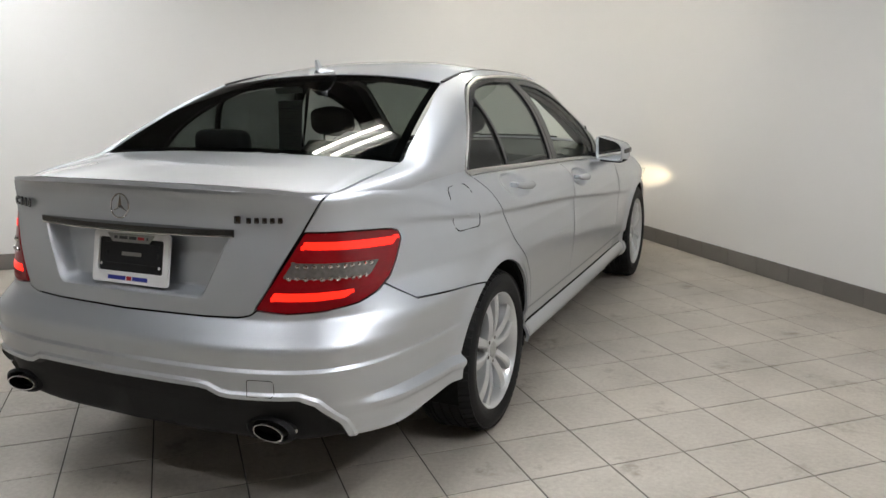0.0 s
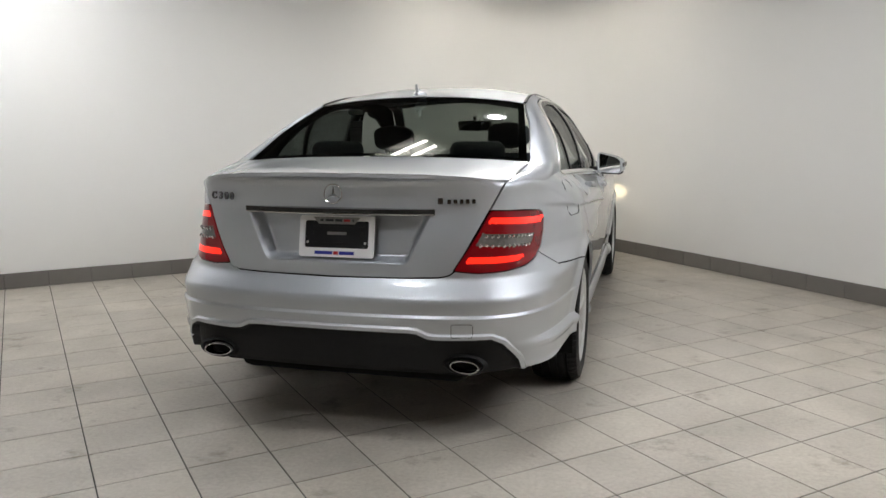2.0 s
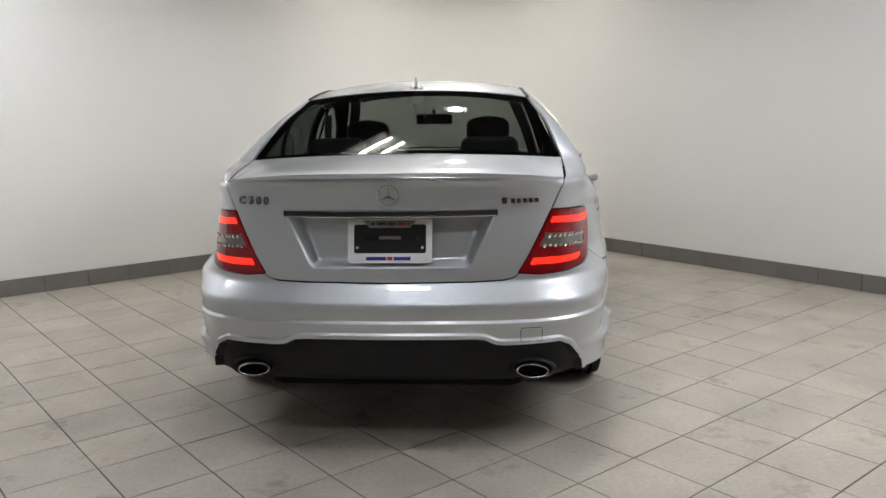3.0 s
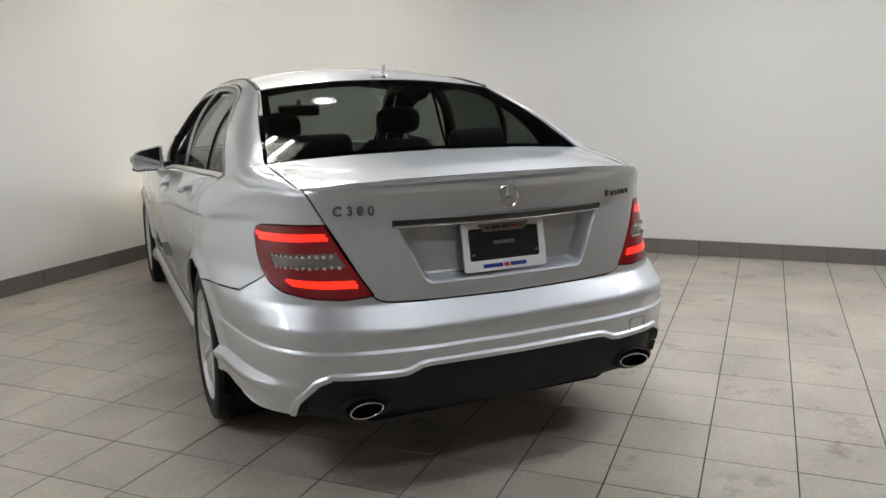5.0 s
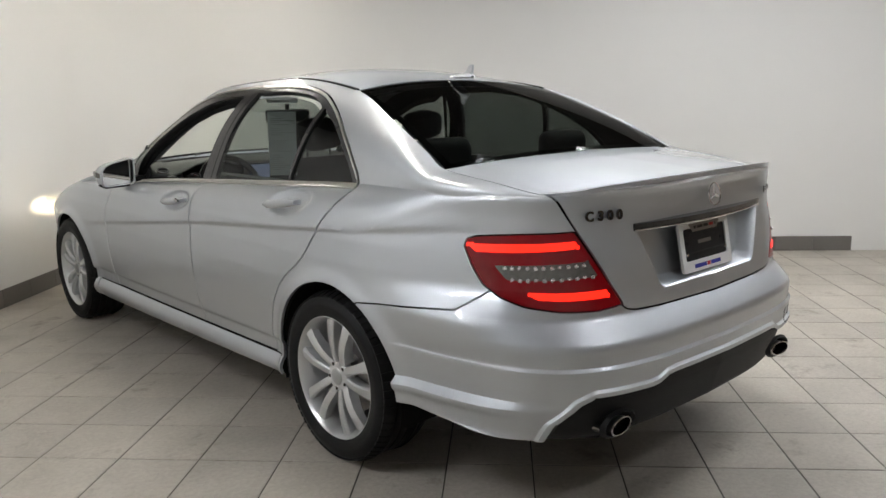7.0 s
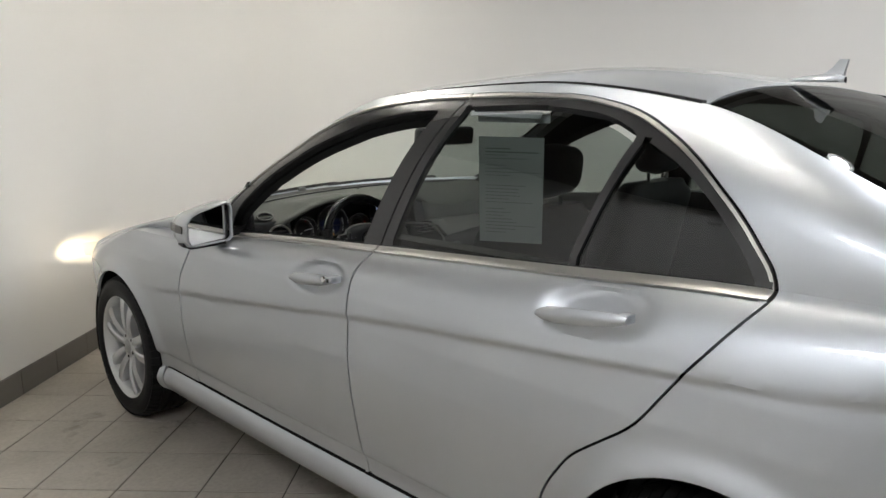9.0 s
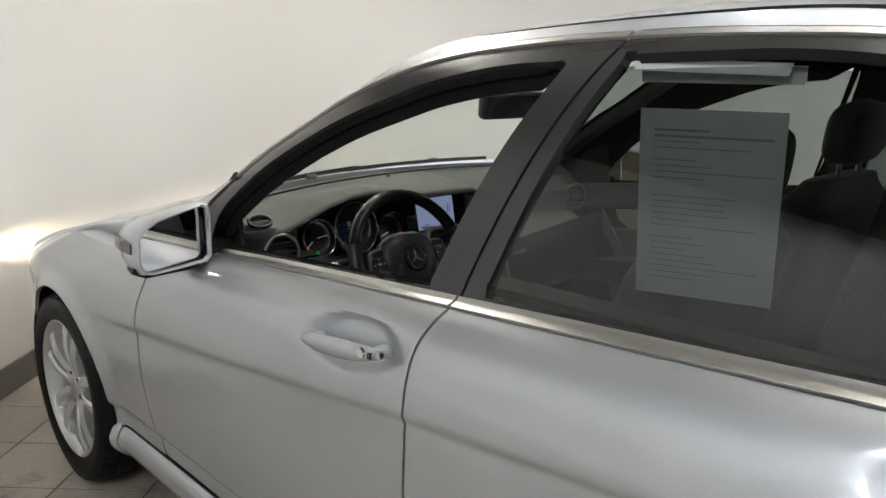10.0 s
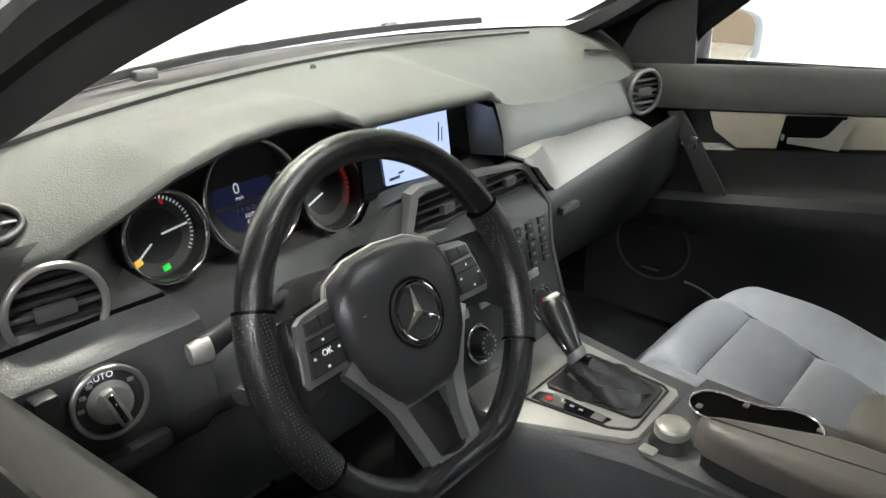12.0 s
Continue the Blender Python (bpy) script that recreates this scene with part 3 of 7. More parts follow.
WAIST_F = [(1.985, 0.902), (1.93, 1.0), (1.745, 1.150), (1.52, 1.270), (1.27, 1.342), (1.05, 1.362), (0.875, 1.366), (0.905, 1.30), (1.046, 0.962)]
WAIST_R = [(1.046, 0.962), (0.905, 1.30), (0.875, 1.366), (0.75, 1.367), (0.50, 1.357), (0.33, 1.322), (0.165, 1.243), (0.022, 1.130), (-0.048, 1.045), (-0.060, 1.002)]
DOOR_F = [(2.09, 0.318), (2.125, 0.44), (2.142, 0.588), (2.12, 0.716), (2.03, 0.84)] + WAIST_F + [(1.062, 0.88), (1.068, 0.797), (1.070, 0.66), (1.045, 0.41), (1.030, 0.318)]
DOOR_R = [(1.030, 0.318), (1.045, 0.41), (1.070, 0.66), (1.068, 0.797), (1.062, 0.88)] + WAIST_R + [(0.02, 0.90), (0.07, 0.84), (0.150, 0.731), (0.235, 0.672), (0.300, 0.625), (0.370, 0.53), (0.402, 0.44), (0.415, 0.39), (0.405, 0.318)]
GLASS_F = [(1.90, 0.912), (1.845, 1.00), (1.70, 1.115), (1.50, 1.215), (1.25, 1.295), (1.10, 1.320), (0.96, 1.325), (1.125, 0.958)]
GLASS_R = [(1.000, 0.966), (0.862, 1.333), (0.60, 1.338), (0.40, 1.312), (0.305, 1.272), (0.405, 0.995)]
GLASS_Q = [(0.385, 0.997), (0.285, 1.262), (0.185, 1.218), (0.085, 1.145), (0.012, 1.068), (-0.018, 1.013)]
FRAME = [(1.985, 0.902), (1.93, 1.0), (1.745, 1.150), (1.52, 1.270), (1.27, 1.342), (1.05, 1.362), (0.75, 1.367), (0.50, 1.357), (0.33, 1.322), (0.165, 1.243), (0.022, 1.130), (-0.048, 1.045), (-0.060, 1.002), (0.40, 0.978), (1.05, 0.948), (1.60, 0.912)]
STRIP_R, STRIP_OUT, STRIP_DOWN = 0.0135, 0.008, 0.006


def eased(poly, limit=60, reach=0.42):
    """Rounds the blunt corners of an outline."""
    out = []
    n = len(poly)
    for i in range(n):
        a, b, c = (np.array(poly[(i + k) % n], float) for k in (-1, 0, 1))
        p, q = a - b, c - b
        lp, lq = np.linalg.norm(p), np.linalg.norm(q)
        turn = 180 - math.degrees(math.acos(np.clip(p @ q / (lp * lq), -1, 1)))
        r = min(lp, lq) * reach if turn < limit else min(0.010, 0.3 * min(lp, lq))
        s, e = b + p / lp * r, b + q / lq * r
        for t in np.linspace(0, 1, 6):
            out.append(tuple((1 - t) ** 2 * s + 2 * t * (1 - t) * b + t * t * e))
    return out


FRAME, GLASS_F, GLASS_R, GLASS_Q, DOOR_F, DOOR_R = (eased(k) for k in (FRAME, GLASS_F, GLASS_R, GLASS_Q, DOOR_F, DOOR_R))


def on_side(poly, y_min=-0.9):
    return lambda V: np.where(V[:, 1] > y_min, poly_distance(poly, V[:, 1], V[:, 2]), 1.0)


def lamp_field(V):
    return np.where(V[:, 1] < -0.45, poly_distance(LAMP, angle_of(V), V[:, 2]), 1.0)


def lid_field(V):
    return np.where(V[:, 1] < -0.72, poly_distance(LID, V[:, 0], V[:, 2]), 1.0)


def apron_field(V):
    a = poly_distance(APRON_TOP, V[:, 1], V[:, 2])
    return np.where(V[:, 1] < 0.5, a, 1.0)


def diffuser_field(V):
    return np.where(V[:, 1] < -0.5, poly_distance(DIFFUSER, V[:, 0], V[:, 2]), 1.0)


def recess_field(V):
    return np.where(V[:, 1] < -0.7, poly_distance(RECESS, V[:, 0], V[:, 2]), 1.0)


def strip_field(V):
    """Bright strip that follows the waist line."""
    y = V[:, 1]
    d = np.hypot(V[:, 0] - hermite(BELT_Y, BELT_X, y) - STRIP_OUT, V[:, 2] - hermite(BELT_Y, BELT_Z, y) + STRIP_DOWN) - STRIP_R
    return np.where((y > -0.1) & (y < 2.1), d, 1.0)


def lower_edge(V):
    """Lower edge of sills and apron."""
    y = V[:, 1]
    edge = np.interp(y, [-1.2, -0.95, -0.75, -0.44, -0.30, 0.30, 2.3, 2.4, 3.1, 3.6], [0.285, 0.285, 0.300, 0.330, 0.330, 0.245, 0.205, 0.22, 0.20, 0.19])
    return edge - V[:, 2]


def wheel_field(V):
    return np.where(V[:, 0] > 0.5, arch_field(V[:, 1], V[:, 2]), 1.0)


SILL = [(2.36, 0.10), (2.36, 0.314), (0.36, 0.314), (0.36, 0.10)]
NOSE = [(2.745, 0.60), (3.05, 0.66), (3.9, 0.62), (3.9, 0.0), (2.745, 0.0)]
BAR_TOP = [(0.277, 0.882), (0.270, 0.861), (0.36, 0.853), (0.46, 0.845), (0.556, 0.840), (0.585, 0.862), (0.48, 0.868), (0.37, 0.875)]
BAR_LOW = [(0.196, 0.736), (0.188, 0.713), (0.28, 0.711), (0.375, 0.713), (0.411, 0.733), (0.30, 0.734)]
REVERSE = [(0.2456, 0.823), (0.218, 0.777), (0.34, 0.770), (0.458, 0.765), (0.495, 0.805), (0.37, 0.814)]
GAP = 0.0028
FIELDS = dict(lamp=lamp_field, lid=lid_field, apron=apron_field, diffuser=diffuser_field, edge=lower_edge, wheel=wheel_field, sill=on_side(SILL), door_f=on_side(DOOR_F), door_r=on_side(DOOR_R),
              glass_f=on_side(GLASS_F), glass_r=on_side(GLASS_R), glass_q=on_side(GLASS_Q), frame=on_side(FRAME), strip=strip_field, nose=on_side(NOSE),
              bar_top=lambda V: np.where(V[:, 1] < -0.45, poly_distance(BAR_TOP, angle_of(V), V[:, 2]), 1.0),
              bar_low=lambda V: np.where(V[:, 1] < -0.45, poly_distance(BAR_LOW, angle_of(V), V[:, 2]), 1.0),
              reverse=lambda V: np.where(V[:, 1] < -0.45, poly_distance(REVERSE, angle_of(V), V[:, 2]), 1.0))
for key in ("edge", "wheel", "frame", "strip", "glass_f", "glass_r", "glass_q", "bar_top", "bar_low", "reverse", "diffuser"):
    band.cut(FIELDS[key])
band.cut(lambda V: FIELDS["frame"](V) + 0.010)
band.cut(lambda V: strip_field(V) - 0.0022)
for lev in (0.022, 0.018, 0.014, -0.006, -0.012):
    band.cut(lambda V: diffuser_field(V) - lev)
for lev in (0.0, -0.005, -0.010, -0.016, -0.022, -0.030):
    band.cut(lambda V: recess_field(V) - lev)
for key in ("lid", "lamp", "apron", "door_f", "door_r", "sill", "nose"):
    f = FIELDS[key]
    band.cut(lambda V: f(V) - GAP)
    band.cut(lambda V: f(V) + GAP)
CEN = band.centres()
F = {k: f(CEN) for k, f in FIELDS.items()}
left_over = (F["edge"] < 0) & (F["wheel"] > 0)
gap_any = np.zeros(len(CEN), bool)
clear_of_lamp = F["lamp"] > 0
gap_where = dict(lid=clear_of_lamp, lamp=F["lamp"] < 9, apron=clear_of_lamp & (F["lid"] > 0), door_f=F["sill"] > 0, door_r=F["sill"] > 0, sill=F["sill"] < 9, nose=(F["door_f"] > 0) & (F["sill"] > 0))
for key, where in gap_where.items():
    gap_any |= (np.abs(F[key]) < GAP) & where
gap_any |= (F["strip"] > 0) & (F["strip"] < 0.0022) & (F["frame"] > 0) & (CEN[:, 1] > -0.03) & (CEN[:, 1] < 1.93)
glass_any = (F["glass_f"] < 0) | (F["glass_r"] < 0) | (F["glass_q"] < 0)
in_lamp, in_lid, in_apron = F["lamp"] < 0, (F["lid"] < 0) & (F["lamp"] > 0), (F["apron"] < 0) & (F["lamp"] > 0) & (F["lid"] > 0)
in_sill = (F["sill"] < 0)
in_df, in_dr = (F["door_f"] < 0) & ~in_sill, (F["door_r"] < 0) & ~in_sill
in_nose = (F["nose"] < 0) & ~in_df & ~in_sill
body = left_over & ~gap_any
trim = ((F["strip"] < 0) & (CEN[:, 1] > -0.058) & (CEN[:, 1] < 1.95)) | ((F["frame"] < 0) & (F["frame"] > -0.010) & (CEN[:, 2] > hermite(BELT_Y, BELT_Z, CEN[:, 1]) + 0.012))
frame_black = (F["frame"] < 0) & ~glass_any & ~trim
bars = (F["bar_top"] < 0) | (F["bar_low"] < 0)
rev = F["reverse"] < 0
panels = dict(
    lamp=body & in_lamp & ~bars & ~rev, bar_top=body & in_lamp & (F["bar_top"] < 0), bar_low=body & in_lamp & (F["bar_low"] < 0), reverse=body & in_lamp & rev,
    lid=body & in_lid, apron=body & in_apron & (F["diffuser"] > 0), diffuser=left_over & in_apron & (F["diffuser"] < 0),
    sill=body & in_sill, nose=body & in_nose,
    door_f=body & in_df & ~glass_any & ~frame_black & ~trim, door_r=body & in_dr & ~glass_any & ~frame_black & ~trim,
    frame_f=left_over & in_df & frame_black & ~gap_any, frame_r=left_over & in_dr & frame_black & ~gap_any,
    trim_f=body & in_df & trim & ~glass_any, trim_r=body & in_dr & trim & ~glass_any,
    glass_f=F["glass_f"] < 0, glass_r=F["glass_r"] < 0, glass_q=F["glass_q"] < 0)
taken = np.zeros(len(CEN), bool)
for k in panels.values():
    taken |= k
panels["fender_r"] = body & ~taken & (CEN[:, 1] < 1.5)
panels["fender_f"] = body & ~taken & (CEN[:, 1] >= 1.5)
lining = band.pick(left_over & ~glass_any & (F["diffuser"] > 0) & (recess_field(CEN) > 0.012)).offset(-0.016)
# raised lip above the diffuser and hollow behind the plate
BV = np.array(band.v)
dd, rc = diffuser_field(BV), recess_field(BV)
push = np.where(dd > -1e-4, 0.010 * smooth01(0.022, 0.014, dd), -0.018 * smooth01(0.0, -0.012, dd)) - 0.060 * smooth01(0.0, -0.026, rc)
tail_x = np.linspace(0, 0.80, 60)
tail_y = np.interp(tail_x, [p[0] for p in FOOT[:6]], [p[1] for p in FOOT[:6]])
slope = np.interp(BV[:, 0], tail_x, np.gradient(tail_y, tail_x))
BV[:, 0] += push * slope / np.hypot(slope, 1)
BV[:, 1] -= push / np.hypot(slope, 1)
band.v = [tuple(p) for p in BV.tolist()]
P = {k: band.pick(v) for k, v in panels.items()}
# dark lining just inside the panels, seen only through the shut gaps



def both(shell):
    return shell.joined(shell.mirrored())


def sided(name, key, mat, label="", depth=0.012, parent=None, smooth=32):
    """The right panel and its mirror image on the left."""
    return (part(name, P[key].solid(name, mat, depth, smooth), mat, parent or car, label), part(name, P[key].mirrored().solid(name, mat, depth, smooth), mat, parent or car, label))


rear_fenders = sided("rear_fender", "fender_r", PAINT)
front_fenders = sided("front_fender", "fender_f", PAINT)
front_doors = sided("front_door", "door_f", PAINT)
rear_doors = sided("rear_door", "door_r", PAINT)
sills = sided("side_skirt", "sill", PAINT)
lid = part("boot_lid", both(P["lid"]).solid("boot_lid", PAINT), PAINT, car)
apron = part("rear_bumper", both(P["apron"]).solid("rear_bumper", PAINT, 0.014), PAINT, car)
part("diffuser", both(P["diffuser"]).solid("diffuser", BLACKPLASTIC, 0.003), BLACKPLASTIC, apron, "matt black lower apron")
part("front_bumper", both(P["nose"]).solid("front_bumper", PAINT), PAINT, car)
part("inner_body", both(lining).solid("inner_body", UNDER, 0), UNDER, car, "dark seams and inner body")
for k, sgn in ((0, 1), (1, -1)):
    mk = lambda key: (P[key] if sgn > 0 else P[key].mirrored())
    part("window_frame", mk("frame_f").solid("window_frame", PILLAR, 0.02), PILLAR, front_doors[k], "gloss black pillar cover")
    part("window_frame", mk("frame_r").solid("window_frame", PILLAR, 0.02), PILLAR, rear_doors[k], "gloss black pillar cover")
    part("waist_trim", mk("trim_f").offset(0.005).solid("waist_trim", TRIMCHROME, 0.012), TRIMCHROME, front_doors[k], "bright metal strip")
    part("waist_trim", mk("trim_r").offset(0.005).solid("waist_trim", TRIMCHROME, 0.012), TRIMCHROME, rear_doors[k], "bright metal strip")
    part("window_pane", mk("glass_r").offset(-0.006).solid("window_pane", SIDETINT, 0), SIDETINT, rear_doors[k], "dark tinted glass", m=pose(-0.009, 0, -0.018) if sgn < 0 else None)
    part("quarter_pane", mk("glass_q").offset(-0.006).solid("quarter_pane", SIDETINT, 0), SIDETINT, rear_doors[k], "dark tinted glass")
    lamp = part("tail_lamp", mk("lamp").solid("tail_lamp", REDLENS, 0.03), REDLENS, car, "red tail lamp with lit bars")
    part("light_bar", mk("bar_top").offset(0.001).solid("light_bar", REDBAR, 0.01), REDBAR, lamp, "glowing red bar")
    part("light_bar", mk("bar_low").offset(0.001).solid("light_bar", REDBAR, 0.01), REDBAR, lamp, "glowing red bar")
    part("reverse_lamp", mk("reverse").offset(-0.002).solid("reverse_lamp", LEDCLEAR, 0.01), LEDCLEAR, lamp, "clear reversing lamp strip")
part("window_pane", P["glass_f"].offset(-0.006).solid("window_pane", CLEAR, 0), CLEAR, front_doors[0], "clear glass")


# ---- top of the car: lid, rear screen, roof, windscreen, bonnet ----
def rail_at(y):
    k = np.arange(len(RAIL))
    fine = np.linspace(3.6, len(RAIL) - 1.4, 1500)
    yy = hermite(k, [p[1] for p in RAIL], fine)
    return np.interp(y, yy, hermite(k, [p[0] for p in RAIL], fine)), np.interp(y, yy, hermite(k, [p[2] for p in RAIL], fine))


def top_sheet(y0, y1, crown, ny=40, nx=36, inset=0.003, bow=(0.0, 0.0), lift=0.0, power=2.4, arc=None):
    """A sheet across the car between the rails; bow bends its ends in plan."""
    V, Fc = [], []
    for i in range(ny + 1):
        t = i / ny
        for j in range(nx + 1):
            u = -1 + 2 * j / nx
            y = y0 + (y1 - y0) * t + (bow[0] * (1 - t) + bow[1] * t) * (1 - u * u)
            yr = y0 + (y1 - y0) * t
            xr, zr = rail_at(yr)
            if arc is not None:
                (xa, za), (xb, zb) = rail_at(y0), rail_at(y1)
                xr, zr = xa + (xb - xa) * t, za + (zb - za) * (t * (1 + arc) - arc * t * t)
            xr = xr - inset
            c = crown(t) if callable(crown) else crown
            V.append((xr * u, y, zr + c * (1 - abs(u) ** power) + lift))
    n = nx + 1
    for i in range(ny):
        for j in range(nx):
            Fc.append((i * n + j, i * n + j + 1, (i + 1) * n + j + 1, (i + 1) * n + j))
    return Shell(V, Fc)


SCREEN_LOW, SCREEN_TOP, HEAD, COWL = -0.395, 0.205, 1.215, 2.06
rear_screen = top_sheet(SCREEN_LOW, SCREEN_TOP, lambda t: 0.022 + 0.018 * t, 30, 36, 0.012, bow=(-0.01, 0.045), power=2.0, arc=0.24)
part("rear_screen", rear_screen.solid("rear_screen", TINTED, 0), TINTED, car, "dark tinted sloping rear glass")
roof_sheet = top_sheet(SCREEN_TOP + 0.004, HEAD, lambda t: 0.040 + 0.010 * math.sin(math.pi * t), 44, 40, 0.012, bow=(0.055, 0.06))
part("roof", roof_sheet.solid("roof", PAINT, 0.01), PAINT, car)
windscreen = top_sheet(HEAD + 0.004, COWL, lambda t: 0.046 - 0.040 * t ** 2, 36, 36, 0.05, bow=(0.06, 0.16))
part("windscreen", windscreen.solid("windscreen", CLEAR, 0), CLEAR, car, "clear laminated glass")


def deck_sheet():
    """Top of the boot lid, from the screen to the spoiler edge."""
    V, Fc, ny, nx = [], [], 40, 72
    keys = np.arange(len(RAIL))
    for j in range(nx + 1):
        u = -1 + 2 * j / nx
        for i in range(ny + 1):
            t = i / ny
            xr, zr = rail_at(-0.785)
            xf, zf = rail_at(SCREEN_LOW - 0.008)
            # rear edge follows the rail round the tail
            q = 4.0 * min(1.0, abs(u))
            rx, ry, rz = (float(hermite(keys, [p[k] for p in RAIL], q)) for k in range(3))
            q2 = 4.0
            xs, ys = xf * u, SCREEN_LOW - 0.008
            x = math.copysign(rx, u) * t + xs * (1 - t) if abs(u) > 1e-6 else 0.0
            y = ry * t + ys * (1 - t)
            z = rz * t + zf * (1 - t) + (0.018 * (1 - t) + 0.012 * t) * (1 - abs(u) ** 2.2) * (1 - t ** 6)
            # edge follows the shut line along the quarter panel
            if abs(u) > 0.86:
                xe, ze = rail_at(max(y, -0.785))
                k = (abs(u) - 0.86) / 0.14
                z = z * (1 - k) + (ze if y > -0.785 else rz) * k
            lift = 0.014 * math.exp(-((1 - t) / 0.05) ** 2) * (1 - abs(u) ** 5)
            V.append((x * 0.994, y, z + lift))
    n = ny + 1
    for j in range(nx):
        for i in range(ny):
            Fc.append((j * n + i, j * n + i + 1, (j + 1) * n + i + 1, (j + 1) * n + i))
    return Shell(V, Fc)


part("lid_top", deck_sheet().solid("lid_top", PAINT, 0.012), PAINT, lid)


def bonnet_sheet():
    V, Fc, ny, nx = [], [], 40, 40
    for i in range(ny + 1):
        t = i / ny
        y = COWL + 0.03 + (3.40 - COWL - 0.03) * t
        xr, zr = rail_at(min(y, 3.12))
        xr = (xr - 0.003) * (1 - 0.75 * smooth01(3.10, 3.45, y))
        for j in range(nx + 1):
            u = -1 + 2 * j / nx
            V.append((float(xr) * u, y + (0.21 * (1 - t) + 0.05 * t) * (1 - u * u), float(zr) - 0.07 * float(smooth01(3.1, 3.45, y)) + (0.012 * (1 - t) + 0.09 * t * (1 - t)) * (1 - abs(u) ** 2.3) ))
    n = nx + 1
    for i in range(ny):
        for j in range(nx):
            Fc.append((i * n + j, i * n + j + 1, (i + 1) * n + j + 1, (i + 1) * n + j))
    return Shell(V, Fc)


part("bonnet", bonnet_sheet().solid("bonnet", PAINT, 0.012), PAINT, car)
# ---- wheels ----
def tyre_mesh():
    """Road tyre with four grooves and cut shoulders."""
    prof = [(0.222, -0.098), (0.232, -0.106), (0.258, -0.112), (0.285, -0.108), (0.300, -0.098), (0.3085, -0.082)]
    for x in (-0.055, -0.018, 0.018, 0.055):
        prof += [(0.3115, x - 0.0045), (0.305, x - 0.0035), (0.305, x + 0.0035), (0.3115, x + 0.0045)]
    prof += [(0.3085, 0.082), (0.300, 0.098), (0.290, 0.106), (0.276, 0.1105), (0.268, 0.113), (0.262, 0.1115), (0.245, 0.111), (0.236, 0.1065), (0.229, 0.104), (0.222, 0.098)]
    bm = lathe(prof, 96, pose(0, 0, 0, 0, 90, 0))
    return bm_mesh("tyre", bm, RUBBER, 40)


def tread_mesh():
    """Cut blocks along both shoulders of the tyre."""
    bm = bmesh.new()
    for side in (-1, 1):
        for k in range(64):
            a = 2 * math.pi * k / 64
            m = Matrix.Rotation(a, 4, "X") @ Matrix.Translation((side * 0.086, 0, 0.3065)) @ Matrix.Rotation(side * 0.35, 4, "Y")
            box(bm, (-0.024, -0.0118, -0.004), (0.018, 0.0118, 0.0035), m)
    return bm_mesh("tyre_tread", bm, RUBBER, 40)


def spoke(bm, a, side):
    """One arm of a twin spoke, from the hub out to the rim flange."""
    rings = []
    n = 12
    for i in range(n + 1):
        t = i / n
        r = 0.040 + (0.214 - 0.040) * t
        off = side * (0.0175 + 0.034 * t ** 1.1)
        w = 0.0150 + 0.0015 * t + 0.0075 * t ** 3
        x = 0.078 + 0.013 * math.sin(math.pi * t) * 1.0 + 0.010 * t
        deep = 0.052 - 0.02 * t
        sec = [(off - w, x - deep), (off - w, x - 0.006), (off - side * w * 0.35 - w * 0.30, x - 0.001 + 0.003 * t), (off - side * w * 0.35 + w * 0.30, x + 0.001), (off + w, x - 0.006), (off + w, x - deep)]
        rot = Matrix.Rotation(a, 3, "X")
        rings.append([bm.verts.new(rot @ Vector((h, y, r))) for y, h in sec])
    for p, q in zip(rings, rings[1:]):
        for j in range(6):
            bm.faces.new((p[j], p[(j + 1) % 6], q[(j + 1) % 6], q[j]))
    bm.faces.new(rings[0][::-1])
    bm.faces.new(rings[-1])


def rim_mesh():
    bm = lathe([(0.205, -0.09), (0.225, -0.098), (0.225, -0.090), (0.212, -0.06), (0.205, 0.03), (0.208, 0.060), (0.216, 0.085), (0.2275, 0.097), (0.2285, 0.102), (0.2255, 0.1035), (0.221, 0.0995), (0.211, 0.083), (0.201, 0.055), (0.198, 0.02), (0.198, -0.09)], 72, pose(0, 0, 0, 0, 90, 0))
    for k in range(5):
        a = 2 * math.pi * k / 5
        spoke(bm, a, -1)
        spoke(bm, a, 1)
    join(bm, lathe([(0.0, 0.03), (0.066, 0.03), (0.064, 0.068), (0.054, 0.079), (0.036, 0.082), (0.0, 0.082)], 40, pose(0, 0, 0, 0, 90, 0)))
    bmesh.ops.recalc_face_normals(bm, faces=bm.faces)
    return bm_mesh("rim", bm, RIMSILVER, 38)


def cap_mesh():
    return bm_mesh("hub_cap", lathe([(0.0, 0.088), (0.026, 0.087), (0.032, 0.083), (0.033, 0.078)], 32, pose(0, 0, 0, 0, 90, 0)), material("hub_cap_grey", (0.42, 0.43, 0.43), 0.35, metal=0.6), 40)


def disc_mesh():
    bm = lathe([(0.05, -0.01), (0.148, -0.01), (0.148, 0.012), (0.075, 0.012), (0.07, 0.05), (0.05, 0.05)], 48, pose(0, 0, 0, 0, 90, 0), close=True)
    return bm_mesh("brake_disc", bm, STEEL, 40)


TYRE_ME, TREAD_ME, RIM_ME, CAP_ME, DISC_ME = tyre_mesh(), tread_mesh(), rim_mesh(), cap_mesh(), disc_mesh()
NUT_ME = bm_mesh("wheel_bolt", lathe([(0.0, 0.081), (0.0075, 0.081), (0.0085, 0.072), (0.0085, 0.05), (0.0, 0.05)], 6, pose(0, 0, 0, 0, 90, 0)), GLOSSBLACK)
CALIPER_ME = bm_mesh("brake_caliper", boxed((-0.03, 0.07, -0.075), (0.045, 0.165, 0.075), 0.015), STEEL, 40)
